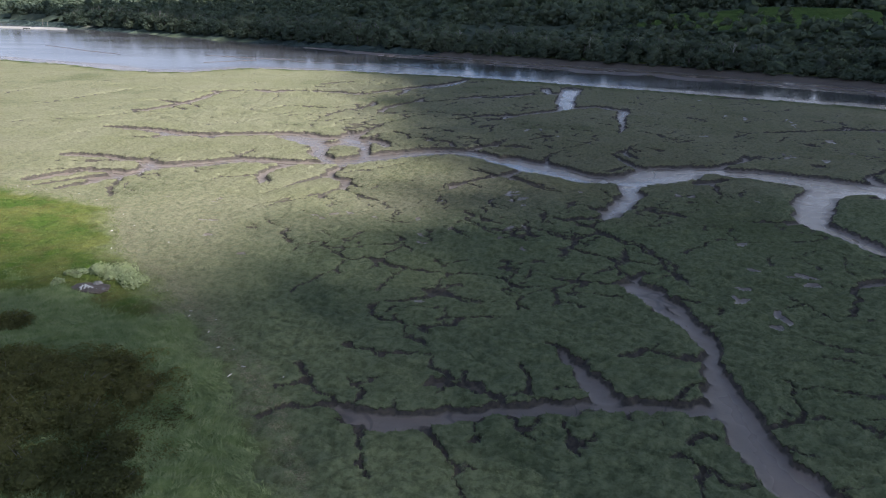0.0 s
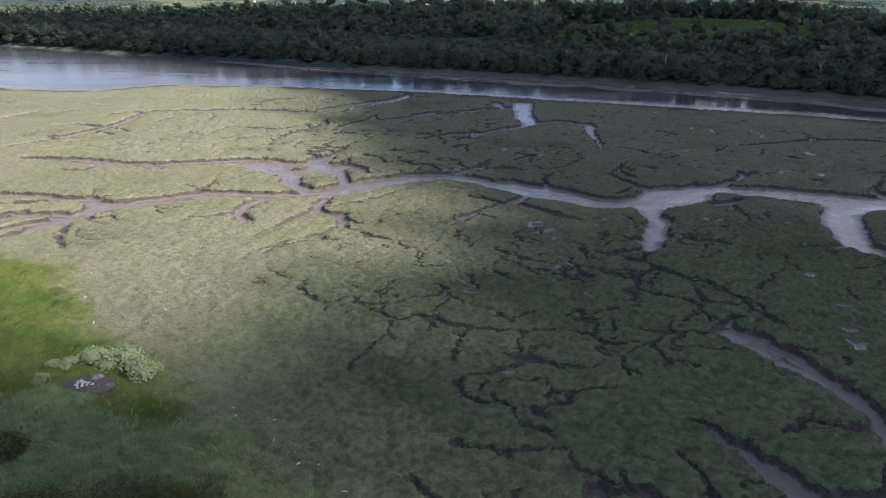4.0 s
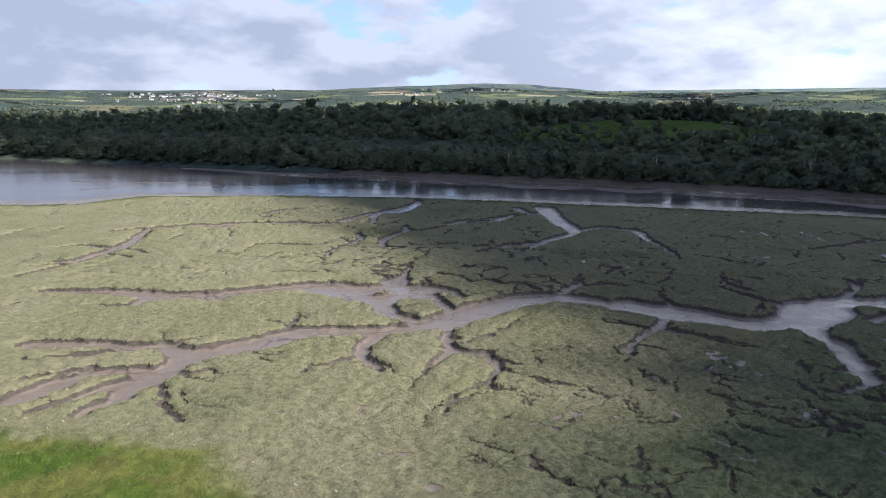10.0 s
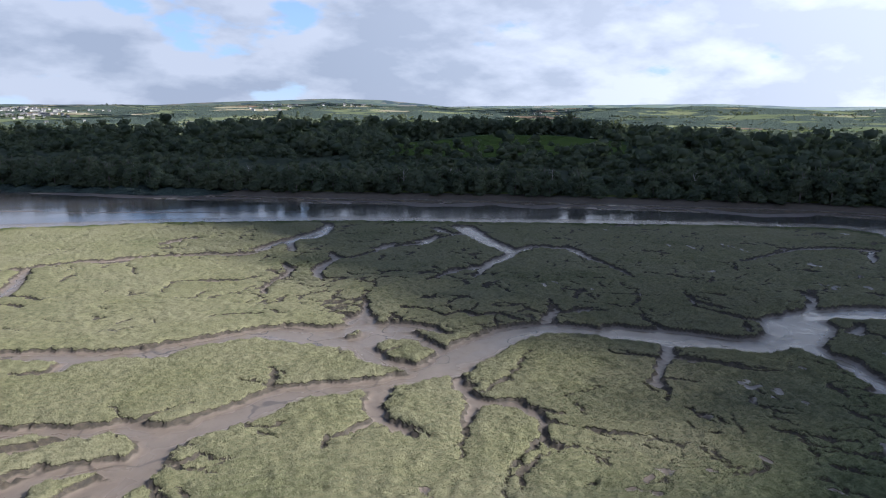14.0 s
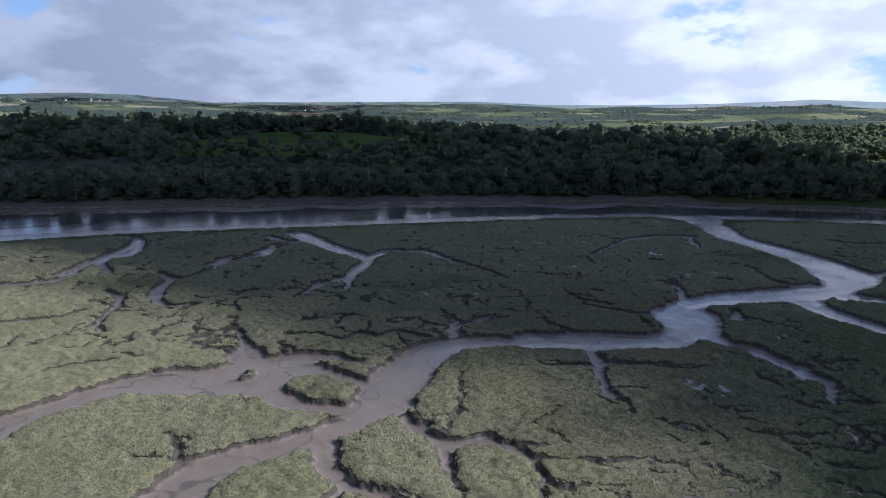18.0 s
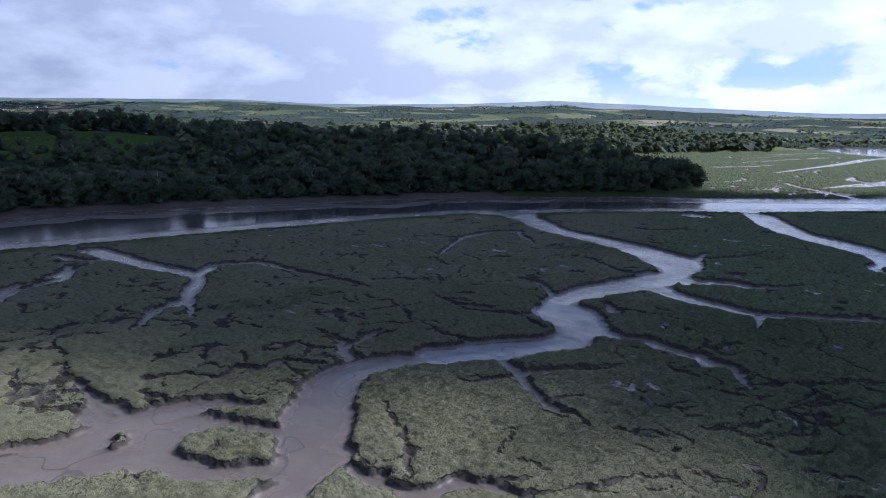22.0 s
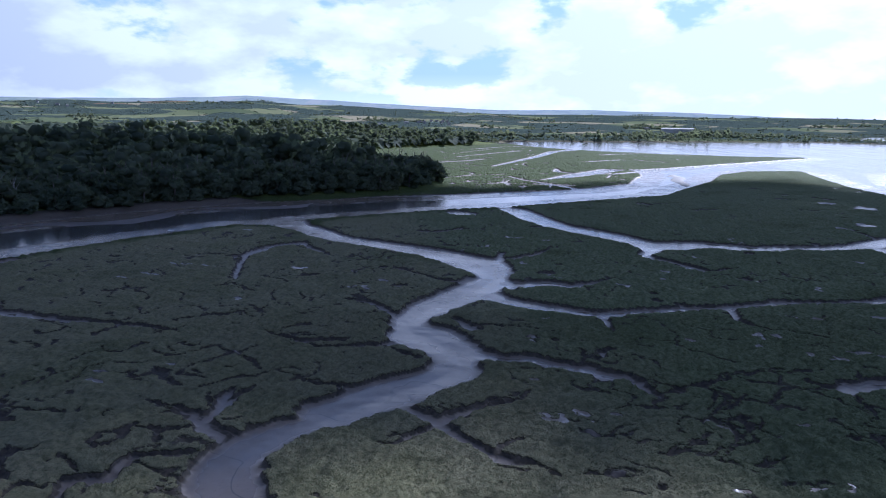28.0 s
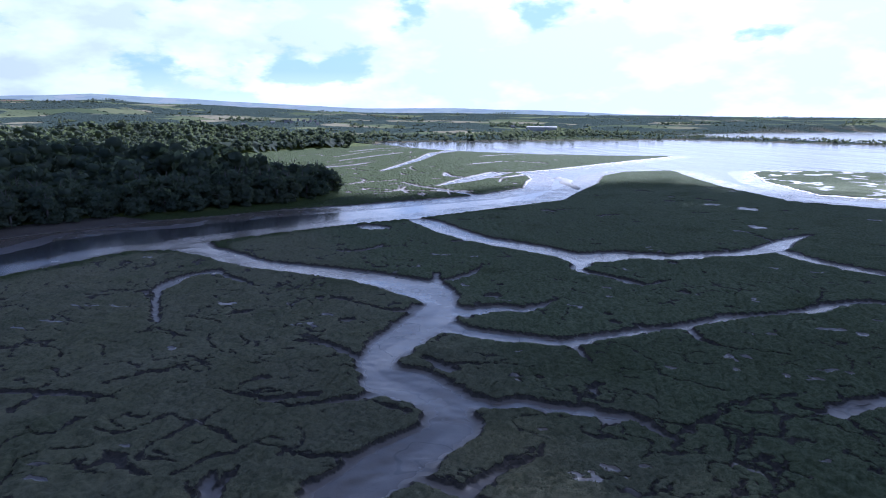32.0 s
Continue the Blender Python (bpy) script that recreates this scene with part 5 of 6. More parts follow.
tall = smooth((66 - Y + 7 * ripple(X / 7, Y / 7, 33) + 3 * ripple(X / 2.2, Y / 2.2, 34)) / 3) * (1 - 0.95 * smooth((1.15 - np.hypot((X + 29) / 5.5, (Y - 63.5) / 4.2)) / 0.3))
set_values(me, "tall", tall * smooth(U / 1.5))
ground = tagged(new("ground", me), "saltmarsh of grey-green plant mats cut by wet mud creeks", "saltmarsh", kind="structure")

fx = np.unique(np.concatenate((graded([(-4900, 90), (-1500, 45), (-500, 14), (X0, 9)]), graded([(X0, 9), (X1, 9)]), graded([(X1, 12), (1200, 16), (2500, 60), (4900, 90)]))))
fy = np.unique(np.concatenate((graded([(-4900, 90), (-1500, 60), (Y0, 20)]), graded([(Y0, 12), (Y1, 10)]), graded([(Y1, 9), (800, 10), (1600, 40), (4900, 90)]))))
FX, FY = np.meshgrid(fx, fy)
FZ, far_wood, far_east = upland_height(FX, FY)
FXw, FYw = FX + 6 * ripple(FX / 30, FY / 30, 41), FY + 6 * ripple(FX / 30, FY / 30, 42)
far_marsh = np.maximum.reduce([inside_by(FXw, FYw, q) for q in (SOUTH_MARSH, ISLAND, NORTH_MARSH)])
FZ = np.where((far_wood < 0) & (far_east < 0), np.where(far_marsh > 0, 0.6, -1.2), FZ)
cx, cy = (FX[:-1, :-1] + FX[1:, 1:]) / 2, (FY[:-1, :-1] + FY[1:, 1:]) / 2
keep = ~((cx > X0) & (cx < X1) & (cy > Y0) & (cy < Y1))
me = mesh_of("land", np.stack((FX, FY, FZ), -1).reshape(-1, 3), grid_faces(len(fx), len(fy), keep), LAND)
set_values(me, "wood", smooth((far_wood + 2) / 8))
set_values(me, "meadow", np.maximum(smooth((inside_by(FX, FY, MEADOW)) / 4), smooth(far_marsh / 6)))
set_values(me, "shore", smooth(1 - np.abs(far_east - 4) / 14) * (far_wood < 0))
land = tagged(new("land", me), "far farmland with hedged green and straw fields on low hills", "farmland", kind="structure")

me = mesh_of("water", [(-4800, -4800, -0.36), (4800, -4800, -0.36), (4800, 4800, -0.36), (-4800, 4800, -0.36)], [(0, 1, 2, 3)], WATER, False)
tagged(new("water", me), "calm brown tidal river reflecting a cloudy sky", "water", kind="structure")

# a last blue ridge beyond the farmland; its colour and glow imitate haze
RIDGE = [(-40, 0.7), (-10, 0.8), (-2, 0.95), (5, 1.05), (10, 1.35), (18, 1.7), (22, 1.62), (27, 1.15), (38, 1.33), (48, 1.43), (54, 1.2), (60, 1.2), (67, 1.33), (73, 1.6), (80, 1.3), (86.6, 0.97), (93, 0.7), (100, 0.75), (109, 0.55), (113.6, 0.3), (122, 0.14), (140, 0.1)]
m, n = material("glowing hills with painted haze")
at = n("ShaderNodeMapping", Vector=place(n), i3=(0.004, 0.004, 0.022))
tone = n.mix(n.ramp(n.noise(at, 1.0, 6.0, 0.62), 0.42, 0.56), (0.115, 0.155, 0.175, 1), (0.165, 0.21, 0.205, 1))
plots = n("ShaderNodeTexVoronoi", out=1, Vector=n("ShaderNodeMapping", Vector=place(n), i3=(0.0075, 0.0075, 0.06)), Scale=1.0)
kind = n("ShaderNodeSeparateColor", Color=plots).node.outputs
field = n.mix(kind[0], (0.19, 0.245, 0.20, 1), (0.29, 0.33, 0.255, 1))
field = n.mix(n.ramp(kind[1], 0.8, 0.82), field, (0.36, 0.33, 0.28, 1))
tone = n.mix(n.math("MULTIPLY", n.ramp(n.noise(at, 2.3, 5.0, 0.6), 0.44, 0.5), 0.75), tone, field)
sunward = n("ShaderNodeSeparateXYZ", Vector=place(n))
# paler and brighter eastward: sunlit haze painted as glow
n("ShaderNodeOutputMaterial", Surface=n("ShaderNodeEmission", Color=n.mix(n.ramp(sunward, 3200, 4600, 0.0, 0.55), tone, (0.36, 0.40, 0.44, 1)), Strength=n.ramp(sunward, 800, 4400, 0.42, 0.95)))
angles = np.arange(-40, 140.1, 0.5)
tops = np.interp(angles, [q[0] for q in RIDGE], [q[1] for q in RIDGE]) + 0.05 * ripple(angles / 3.0, angles * 0, 91) + 0.02 * ripple(angles / 0.9, angles * 0, 92)
ring = np.stack((4700 * np.sin(np.radians(angles)), 100 + 4700 * np.cos(np.radians(angles))), 1)
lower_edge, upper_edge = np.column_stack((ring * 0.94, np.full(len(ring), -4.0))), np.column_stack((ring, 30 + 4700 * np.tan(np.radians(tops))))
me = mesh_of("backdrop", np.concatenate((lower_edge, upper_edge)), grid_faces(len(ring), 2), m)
tagged(new("backdrop", me), "ridge of hills on the horizon with painted blue haze", "hills", kind="structure")

# ---- trees ----


def lobe_shell(rng):
    """A lumpy twelve-cornered shell, radius about one."""
    g = (1 + 5 ** 0.5) / 2
    v = np.array([(-1, g, 0), (1, g, 0), (-1, -g, 0), (1, -g, 0), (0, -1, g), (0, 1, g), (0, -1, -g), (0, 1, -g), (g, 0, -1), (g, 0, 1), (-g, 0, -1), (-g, 0, 1)]) / math.hypot(1, g)
    f = np.array([(0, 11, 5), (0, 5, 1), (0, 1, 7), (0, 7, 10), (0, 10, 11), (1, 5, 9), (5, 11, 4), (11, 10, 2), (10, 7, 6), (7, 1, 8), (3, 9, 4), (3, 4, 2), (3, 2, 6), (3, 6, 8), (3, 8, 9), (4, 9, 5), (2, 4, 11), (6, 2, 10), (8, 6, 7), (9, 8, 1)])
    return v * rng.uniform(0.8, 1.1, (12, 1)), f


def crown(rng, height, radius, lobes, cards, size, low=0.22, inner=0.86):
    """A crown of leafy lobes: shells inside, leaf clumps outside. Triangles."""
    V, F, base = [], [], 0
    for k in range(lobes):
        a, t = rng.uniform(0, 6.28), (k + rng.random()) / lobes
        zc = height * (low + 0.66 * t)
        out = radius * (0.62 * math.sqrt(max(0.05, 1 - (1.7 * (t - 0.38)) ** 2))) * rng.uniform(0.5, 1.1)
        c = np.array((out * math.cos(a), out * math.sin(a), zc))
        r = radius * rng.uniform(0.36, 0.56)
        v, f = lobe_shell(rng)
        V.append(c + v * (r * inner, r * inner, r * inner * 0.82))
        F.append(f + base)
        base += 12
        d = rng.normal(size=(cards, 3))
        d[:, 2] = np.abs(d[:, 2]) * 1.1 - 0.35
        d /= np.linalg.norm(d, axis=1)[:, None]
        mid = c + d * (r, r, r * 0.8) * rng.uniform(0.84, 1.2, (cards, 1))
        n1 = d + rng.normal(0, 0.5, (cards, 3))
        n1 /= np.linalg.norm(n1, axis=1)[:, None]
        e1 = np.cross(n1, rng.normal(size=(cards, 3)))
        e1 /= np.linalg.norm(e1, axis=1)[:, None]
        e2 = np.cross(n1, e1)
        s = size * rng.uniform(0.6, 1.5, (cards, 1))
        q = np.stack((mid - e1 * s * 0.9, mid - e2 * s * 0.6 + n1 * s * 0.15, mid + e1 * s, mid + e2 * s * 0.7 + n1 * s * 0.15), 1)
        V.append(q.reshape(-1, 3))
        i = base + 4 * np.arange(cards)
        F.append(np.concatenate((np.stack((i, i + 1, i + 2), 1), np.stack((i, i + 2, i + 3), 1))))
        base += 4 * cards
    return np.concatenate(V), np.concatenate(F)


def tube(points, radii, sides=6):
    """A tapered limb along points. Quads."""
    V, F = [], []
    for k, (p, r) in enumerate(zip(points, radii)):
        for s in range(sides):
            a = 2 * math.pi * s / sides
            V.append((p[0] + r * math.cos(a), p[1] + r * math.sin(a), p[2]))
        if k:
            for s in range(sides):
                t = (s + 1) % sides
                F.append(((k - 1) * sides + s, (k - 1) * sides + t, k * sides + t, k * sides + s))
    return np.array(V), np.array(F)


def limbs(rng, height, radius, count=5):
    V, F = tube([(0, 0, -0.6), (0.05, 0, height * 0.3), (0.2, 0.1, height * 0.62), (0.25, 0.2, height * 0.9)], [0.03 * height, 0.024 * height, 0.014 * height, 0.004 * height])
    V, F = [V], [F]
    base = len(V[0])
    for k in range(count):
        a, z = 2.4 * k + rng.uniform(0, 0.8), height * (0.28 + 0.5 * k / count)
        out = radius * rng.uniform(0.5, 0.85)
        c, s = math.cos(a), math.sin(a)
        v, f = tube([(0, 0, z), (c * out * 0.5, s * out * 0.5, z + height * 0.10), (c * out, s * out, z + height * 0.24)], [0.013 * height, 0.008 * height, 0.003 * height], 5)
        V.append(v)
        F.append(f + base)
        base += len(v)
    return np.concatenate(V), np.concatenate(F)


def part(name, me, parent, label=""):
    ob = new(name, me)
    ob.parent = parent
    return tagged(ob, label)


TREE_KINDS = []
for k in range(7):
    rng = np.random.default_rng(100 + k)
    h, r = rng.uniform(9.5, 14.5), rng.uniform(4.2, 5.8)
    if k == 5:
        h, r = 7.0, 4.6
    crown_me = mesh_of("crown", *crown(rng, h, r, 14, 36, 0.56, 0.02), LEAVES)
    trunk_me = mesh_of("trunk", *limbs(rng, h, r), BARK)
    TREE_KINDS.append((h, r, trunk_me, crown_me))


def land_z(x, y):
    return float(upland_height(np.array([float(x)]), np.array([float(y)]))[0][0])


def tree(kind, x, y, turn, size, label):
    h, r, trunk_me, crown_me = TREE_KINDS[kind]
    t = new("tree")
    t.matrix_basis = pose(x, y, land_z(x, y) - 0.1, 0, 0, turn) @ Matrix.Diagonal((size * 1.25, size * 1.25, size, 1))
    part("trunk", trunk_me, t)
    part("crown", crown_me, t)
    return tagged(t, label, "tree", "trees along the far river bank")


rng = np.random.default_rng(5)
SHORE = [(-286, 551), (-200, 489), (-127, 433), (-27, 364), (33, 319), (90, 286), (136, 248), (171, 220), (197, 192), (210, 168), (230, 141), (254, 127), (273, 122), (293, 141), (331, 188)]
row_at = []
for row, (inland, step) in enumerate(((2.5, 8.2), (8.5, 8.6), (15, 9.0))):
    gone, until = 0.0, 0.0
    for (ax, ay), (bx, by) in zip(SHORE, SHORE[1:]):
        length = math.hypot(bx - ax, by - ay)
        nx, ny = -(by - ay) / length, (bx - ax) / length
        while until < gone + length:
            t = (until - gone) / length
            d = inland + rng.uniform(-1.8, 2.2)
            row_at.append((ax + t * (bx - ax) + nx * d, ay + t * (by - ay) + ny * d, row))
            until += step * rng.uniform(0.75, 1.3)
        gone += length
for x, y, row in row_at[:298]:
    kind = int(rng.integers(0, 7)) if row else int(rng.choice((5, 5, 1, 3, 4)))
    size = (rng.uniform(0.7, 0.95) if row == 0 else rng.uniform(0.85, 1.12)) * float(np.interp(x, (-300, -100, 60, 150, 220), (1.0, 0.88, 0.76, 0.82, 1.05)))
    tree(kind, x, y, rng.uniform(0, 360), size, "dense dark green broadleaf tree on the muddy river bank" if row == 0 else "rounded green broadleaf tree at the woodland edge")


def joined(name, templates, spots, mat, label, category):
    """Many plants as one mesh: spots of x, y, z, turn, size, kind."""
    V, F, base = [], [], 0
    for x, y, z, turn, size, stretch, k in spots:
        v, f = templates[int(k)]
        c, s = math.cos(turn) * size, math.sin(turn) * size
        V.append(np.stack((v[:, 0] * c - v[:, 1] * s + x, v[:, 0] * s + v[:, 1] * c + y, v[:, 2] * size * stretch + z), 1))
        F.append(f + base)
        base += len(v)
    me = mesh_of(name, np.concatenate(V), np.concatenate(F), mat)
    return tagged(new(name, me), label, category, kind="stuff")


def scattered(rng, x0, x1, y0, y1, step):
    gx, gy = np.meshgrid(np.arange(x0, x1, step), np.arange(y0, y1, step))
    return (gx + rng.uniform(-0.42, 0.42, gx.shape) * step).ravel(), (gy + rng.uniform(-0.42, 0.42, gx.shape) * step).ravel()


near_kinds = [crown(np.random.default_rng(200 + k), 13 + (k % 3), 5.2 + 0.35 * k, 7, 11, 0.96, 0.15) for k in range(5)]
far_kinds = [crown(np.random.default_rng(300 + k), 14 + (k % 3), 6.4, 4, 7, 1.25, 0.22) for k in range(4)]
pine_kinds = []
for k in range(2):
    v, f = crown(np.random.default_rng(400 + k), 19, 3.0, 9, 10, 1.2, 0.25)
    v[:, :2] *= np.clip(1.25 - v[:, 2:3] / 24, 0.15, 1.2)
    pine_kinds.append((v, f))
rng = np.random.default_rng(11)
x, y = scattered(rng, -620, 1000, 100, 900, 9.8)
d = inside_by(x, y, WOODS)
glade = inside_by(x, y, MEADOW)
ok = (d > np.where(x > 325, 3, 19)) & ((d < 60) | (x > 330) | (rng.random(len(d)) < np.where(d < 140, 0.82, 0.66))) & (glade < -3) & (d < np.where(x > 330, 170, 300))
x, y, d = x[ok], y[ok], d[ok]
z = upland_height(x, y)[0] - 0.3
spots = np.stack((x, y, z, rng.uniform(0, 6.28, len(x)), rng.uniform(0.66, 1.24, len(x)) * (0.95 + 0.3 * ripple(x / 50, y / 50, 51)) * np.where(d < 110, np.interp(x, (-400, -100, 60, 150, 220), (0.9, 0.8, 0.62, 0.68, 1.0)), np.where(x > 330, 1.12, 1.1)), rng.uniform(0.7, 0.98, len(x)), rng.integers(0, 5, len(x))), 1)
spots[:, 4] *= np.where(x < 330, 1.25, 1.1)
before = ((98 - x) * 60 + (432 - y) * 148) / 160
beside = ((x - 98) * 148 - (y - 432) * 60) / 160
spots[(before > -6) & (before < 75) & (beside > -4) & (beside < 168), 4] *= 0.92
spots[(d > 200) & (x < 330), 4] *= 1.25
spots[:, 4] *= np.where(d > 50, np.interp(x, (-150, -50, 60, 140), (0.62, 0.7, 0.85, 1.0)), 1.0)
close = (d < 45) | ((x > 330) & (d < 90))
pine = (rng.random(len(x)) < 0.05) & (d > 120) & (x < 300)
hill = close & (x > 325)
hill_kinds = [crown(np.random.default_rng(250 + k), 12.5 + (k % 3), 5.6 + 0.3 * k, 7, 9, 0.95, 0.2, 0.9) for k in range(5)]
spots[hill, 4] *= np.random.default_rng(61).uniform(0.72, 1.15, int(hill.sum()))
joined("woodland", hill_kinds, spots[hill & ~pine], WOOD_LEAVES, "sunlit rounded broadleaf crowns on a low hill", "woodland")
joined("woodland", near_kinds, spots[close & ~pine & ~hill], WOOD_LEAVES, "dense mixed broadleaf wood on a rising slope", "woodland")
# the tall belt of trees behind the meadow
bx, by = scattered(rng, 40, 430, 380, 680, 8.0)
glade, depth = inside_by(bx, by, MEADOW), inside_by(bx, by, WOODS)
ok = (glade < -4) & (glade > -48) & (((98 - bx) * 60 + (432 - by) * 148) / 160 < -12) & (depth > 60)
bx, by = bx[ok], by[ok]
belt = np.stack((bx, by, upland_height(bx, by)[0] - 0.3, rng.uniform(0, 6.28, len(bx)), rng.uniform(0.85, 1.3, len(bx)) * (1 + 0.25 * ripple(bx / 30, by / 30, 52)), rng.uniform(0.9, 1.15, len(bx)), rng.integers(0, 5, len(bx))), 1)
joined("woodland", near_kinds, belt, WOOD_LEAVES, "tall dark belt of broadleaf trees behind a meadow", "woodland")
far_spots = spots[~close & ~pine]
far_spots[:, 6] %= 4
joined("woodland", far_kinds, far_spots, WOOD_LEAVES, "dark broadleaf woodland crowns on the skyline", "woodland")
pine_spots = spots[pine]
pine_spots[:, 4] *= 0.8
pine_spots[:, 6] %= 2
joined("pine_wood", pine_kinds, pine_spots, WOOD_LEAVES, "tall dark conifers standing above the wood", "woodland")

# undergrowth that closes the wood between the crowns
ux, uy = np.meshgrid(np.arange(-620, 1000, 5.5), np.arange(105, 640, 5.5))
jx, jy = ux + rng.uniform(-2, 2, ux.shape), uy + rng.uniform(-2, 2, ux.shape)
ud, glade = inside_by(jx, jy, WOODS), inside_by(jx, jy, MEADOW)
ground_up, before, beside = upland_height(jx, jy)[0], ((98 - jx) * 60 + (432 - jy) * 148) / 160, ((jx - 98) * 148 - (jy - 432) * 60) / 160
full = np.where(jx > 325, 9.0, 6.0) * smooth((ud + 6) / 18)
full = np.where((before > -6) & (before < 75) & (beside > -4) & (beside < 168), 3.6, full)
uz = ground_up - 0.5 + full * smooth((ud - np.where(jx > 325, 1, 12)) / np.where(jx > 325, 4, 8)) * smooth((-glade - 2) / 6) * (0.75 + 0.5 * ripple(jx / 9, jy / 9, 56)) + rng.uniform(-0.8, 0.8, ux.shape)
inner = (ud > np.where(jx > 325, 0.5, 9)) & (ud < 330) & (glade < 0)
keep = inner[:-1, :-1] & inner[1:, 1:] & inner[1:, :-1] & inner[:-1, 1:]
me = mesh_of("undergrowth", np.stack((jx, jy, uz), -1).reshape(-1, 3), grid_faces(ux.shape[1], ux.shape[0], keep), WOOD_LEAVES, False)
tagged(new("undergrowth", me), "thick green undergrowth between the trees of the wood", "undergrowth", kind="stuff")

# hedges and copses of the far country
small_kinds = [crown(np.random.default_rng(500 + k), 6.0, 5.4, 1, 4, 2.0, 0.3) for k in range(3)]
rng = np.random.default_rng(13)


def field_lines(x, y):
    """How far, in metres, a place lies from the nearest hedge bank of either way."""
    u = (x * 0.8 + y * 0.6 + 45 * np.sin(y / 190)) / 230
    v = (x * -0.6 + y * 0.8 + 40 * np.sin(x / 230)) / 170 + (np.floor(u) % 3) * 0.37
    return np.abs(u - np.round(u)) * 230, np.abs(v - np.round(v)) * 170


az, r = np.radians(rng.uniform(-36, 138, 420000)), 780 + 2500 * rng.random(420000) ** 1.25
x, y = r * np.sin(az), 100 + r * np.cos(az)
across, along = field_lines(x, y)
copse = ripple(x / 260, y / 260, 63) + 0.5 * ripple(x / 90, y / 90, 64)
wood_d, east_d = inside_by(x, y, WOODS), inside_by(x, y, EAST_LAND)
free = (east_d > 5) & (wood_d < -4)
banks = free & (np.minimum(across, along) < 2.6) & ((np.degrees(az) < 80) | (rng.random(len(x)) < 0.5))
grove = free & ((copse > 0.42) & (east_d > 30))


def standing(ok, most, low, high):
    px, py = x[ok][:most], y[ok][:most]
    k = len(px)
    return np.stack((px, py, upland_height(px, py)[0] - 0.6, rng.uniform(0, 6.28, k), rng.uniform(low, high, k) * np.interp(np.hypot(px, py), (800, 1500, 3000), (1.0, 0.95, 0.75)), rng.uniform(0.75, 1.15, k), rng.integers(0, 3, k)), 1)


hedge_kinds = []
for k in range(3):
    v, f = lobe_shell(np.random.default_rng(520 + k))
    hedge_kinds.append((v * (6.5, 3.0, 2.4) + (0, 0, 0.8), f))
spots = standing(banks, 4800, 0.7, 1.2)
ux = field_lines(spots[:, 0], spots[:, 1])
spots[:, 3] = np.where(ux[0] < ux[1], math.atan2(0.8, -0.6), math.atan2(0.6, 0.8)) + rng.normal(0, 0.15, len(spots))
joined("hedgerows", hedge_kinds, spots, FAR_LEAVES, "dark hedgerows round the fields of far farmland", "hedges")
spots = np.concatenate((standing(banks & (rng.random(len(x)) < 0.35), 1500, 0.5, 0.95), standing(grove, 2600, 0.9, 1.6), standing(free & (east_d < 40) & (x > 700), 1300, 0.3, 0.7), standing(free & (east_d < 260) & (x > 800) & (y > -420) & (copse > 0.0), 420, 0.9, 1.5)))
joined("hedgerow_trees", small_kinds, spots, FAR_LEAVES, "hedgerow trees and copses scattered over far farmland", "trees")


# ---- plants of the near marsh ----


def sampled(grid, x, y):
    """Values of a grid over xs and ys at places."""
    i = np.clip(np.searchsorted(xs, x) - 1, 0, len(xs) - 2)
    j = np.clip(np.searchsorted(ys, y) - 1, 0, len(ys) - 2)
    u, v = (x - xs[i]) / (xs[i + 1] - xs[i]), (y - ys[j]) / (ys[j + 1] - ys[j])
    return grid[j, i] * (1 - u) * (1 - v) + grid[j, i + 1] * u * (1 - v) + grid[j + 1, i] * (1 - u) * v + grid[j + 1, i + 1] * u * v


def plant_material():
    m, n = material("saltmarsh plants")
    p = place(n)
    each = n("ShaderNodeNewGeometry", out=8)
    patch = n.noise(p, 0.07, 4.0, 0.6)
    green = n.mix(n.ramp(patch, 0.35, 0.65), (0.182, 0.175, 0.094, 1), (0.220, 0.205, 0.124, 1))
    green = n.mix(n.math("MULTIPLY", attribute(n, "fresh"), 0.8), green, (0.135, 0.158, 0.070, 1))
    # darker by clumps like the ground, gap shade included in the colour
    green = n.mix(n.ramp(n.noise(p, 1.6, 4.0, 0.65), 0.40, 0.57, 0.32, 0.0), green, (0.054, 0.062, 0.032, 1))
    green = n.mix(n.ramp(each, 0.0, 0.5, 0.22, 0.0), green, (0.08, 0.086, 0.044, 1))
    green = n.mix(n.ramp(each, 0.7, 1.0, 0.0, 0.2), green, (0.22, 0.21, 0.13, 1))
    finish(n, green, 0.8, spec=0.3)
    return m


PLANTS = plant_material()
rng = np.random.default_rng(21)
count = 620000
x, y = rng.uniform(-72, 50, count), rng.uniform(33, 158, count)
s_at, u_at = sampled(S, x, y), sampled(U, x, y)
ok = (s_at > 0.12) & (u_at < 0.6) & ((y - 34) * 1.2 > x - 40) & (rng.random(count) < smooth((160 - y) / 30) * smooth((x + 73) / 8))
x, y, s_at = x[ok], y[ok], s_at[ok]
z = sampled(Z, x, y)
tall_by = rng.uniform(0.05, 0.12, len(x)) * np.where(s_at < 0.4, 1.3, 1.0) * (1 + 0.5 * ripple(x / 1.3, y / 1.3, 86))
half, a = rng.uniform(0.04, 0.08, len(x)), rng.uniform(0, 3.14, len(x))
V = np.empty((len(x), 3, 3))
V[:, 0] = np.stack((x - half * np.cos(a), y - half * np.sin(a), z - 0.04), 1)
V[:, 1] = np.stack((x + half * np.cos(a), y + half * np.sin(a), z - 0.04), 1)
V[:, 2] = np.stack((x + rng.normal(0, 0.13, len(x)), y + rng.normal(0, 0.13, len(x)), z + tall_by), 1)
F = np.arange(3 * len(x)).reshape(-1, 3)
me = mesh_of("marsh_plants", V.reshape(-1, 3), F, PLANTS, False)
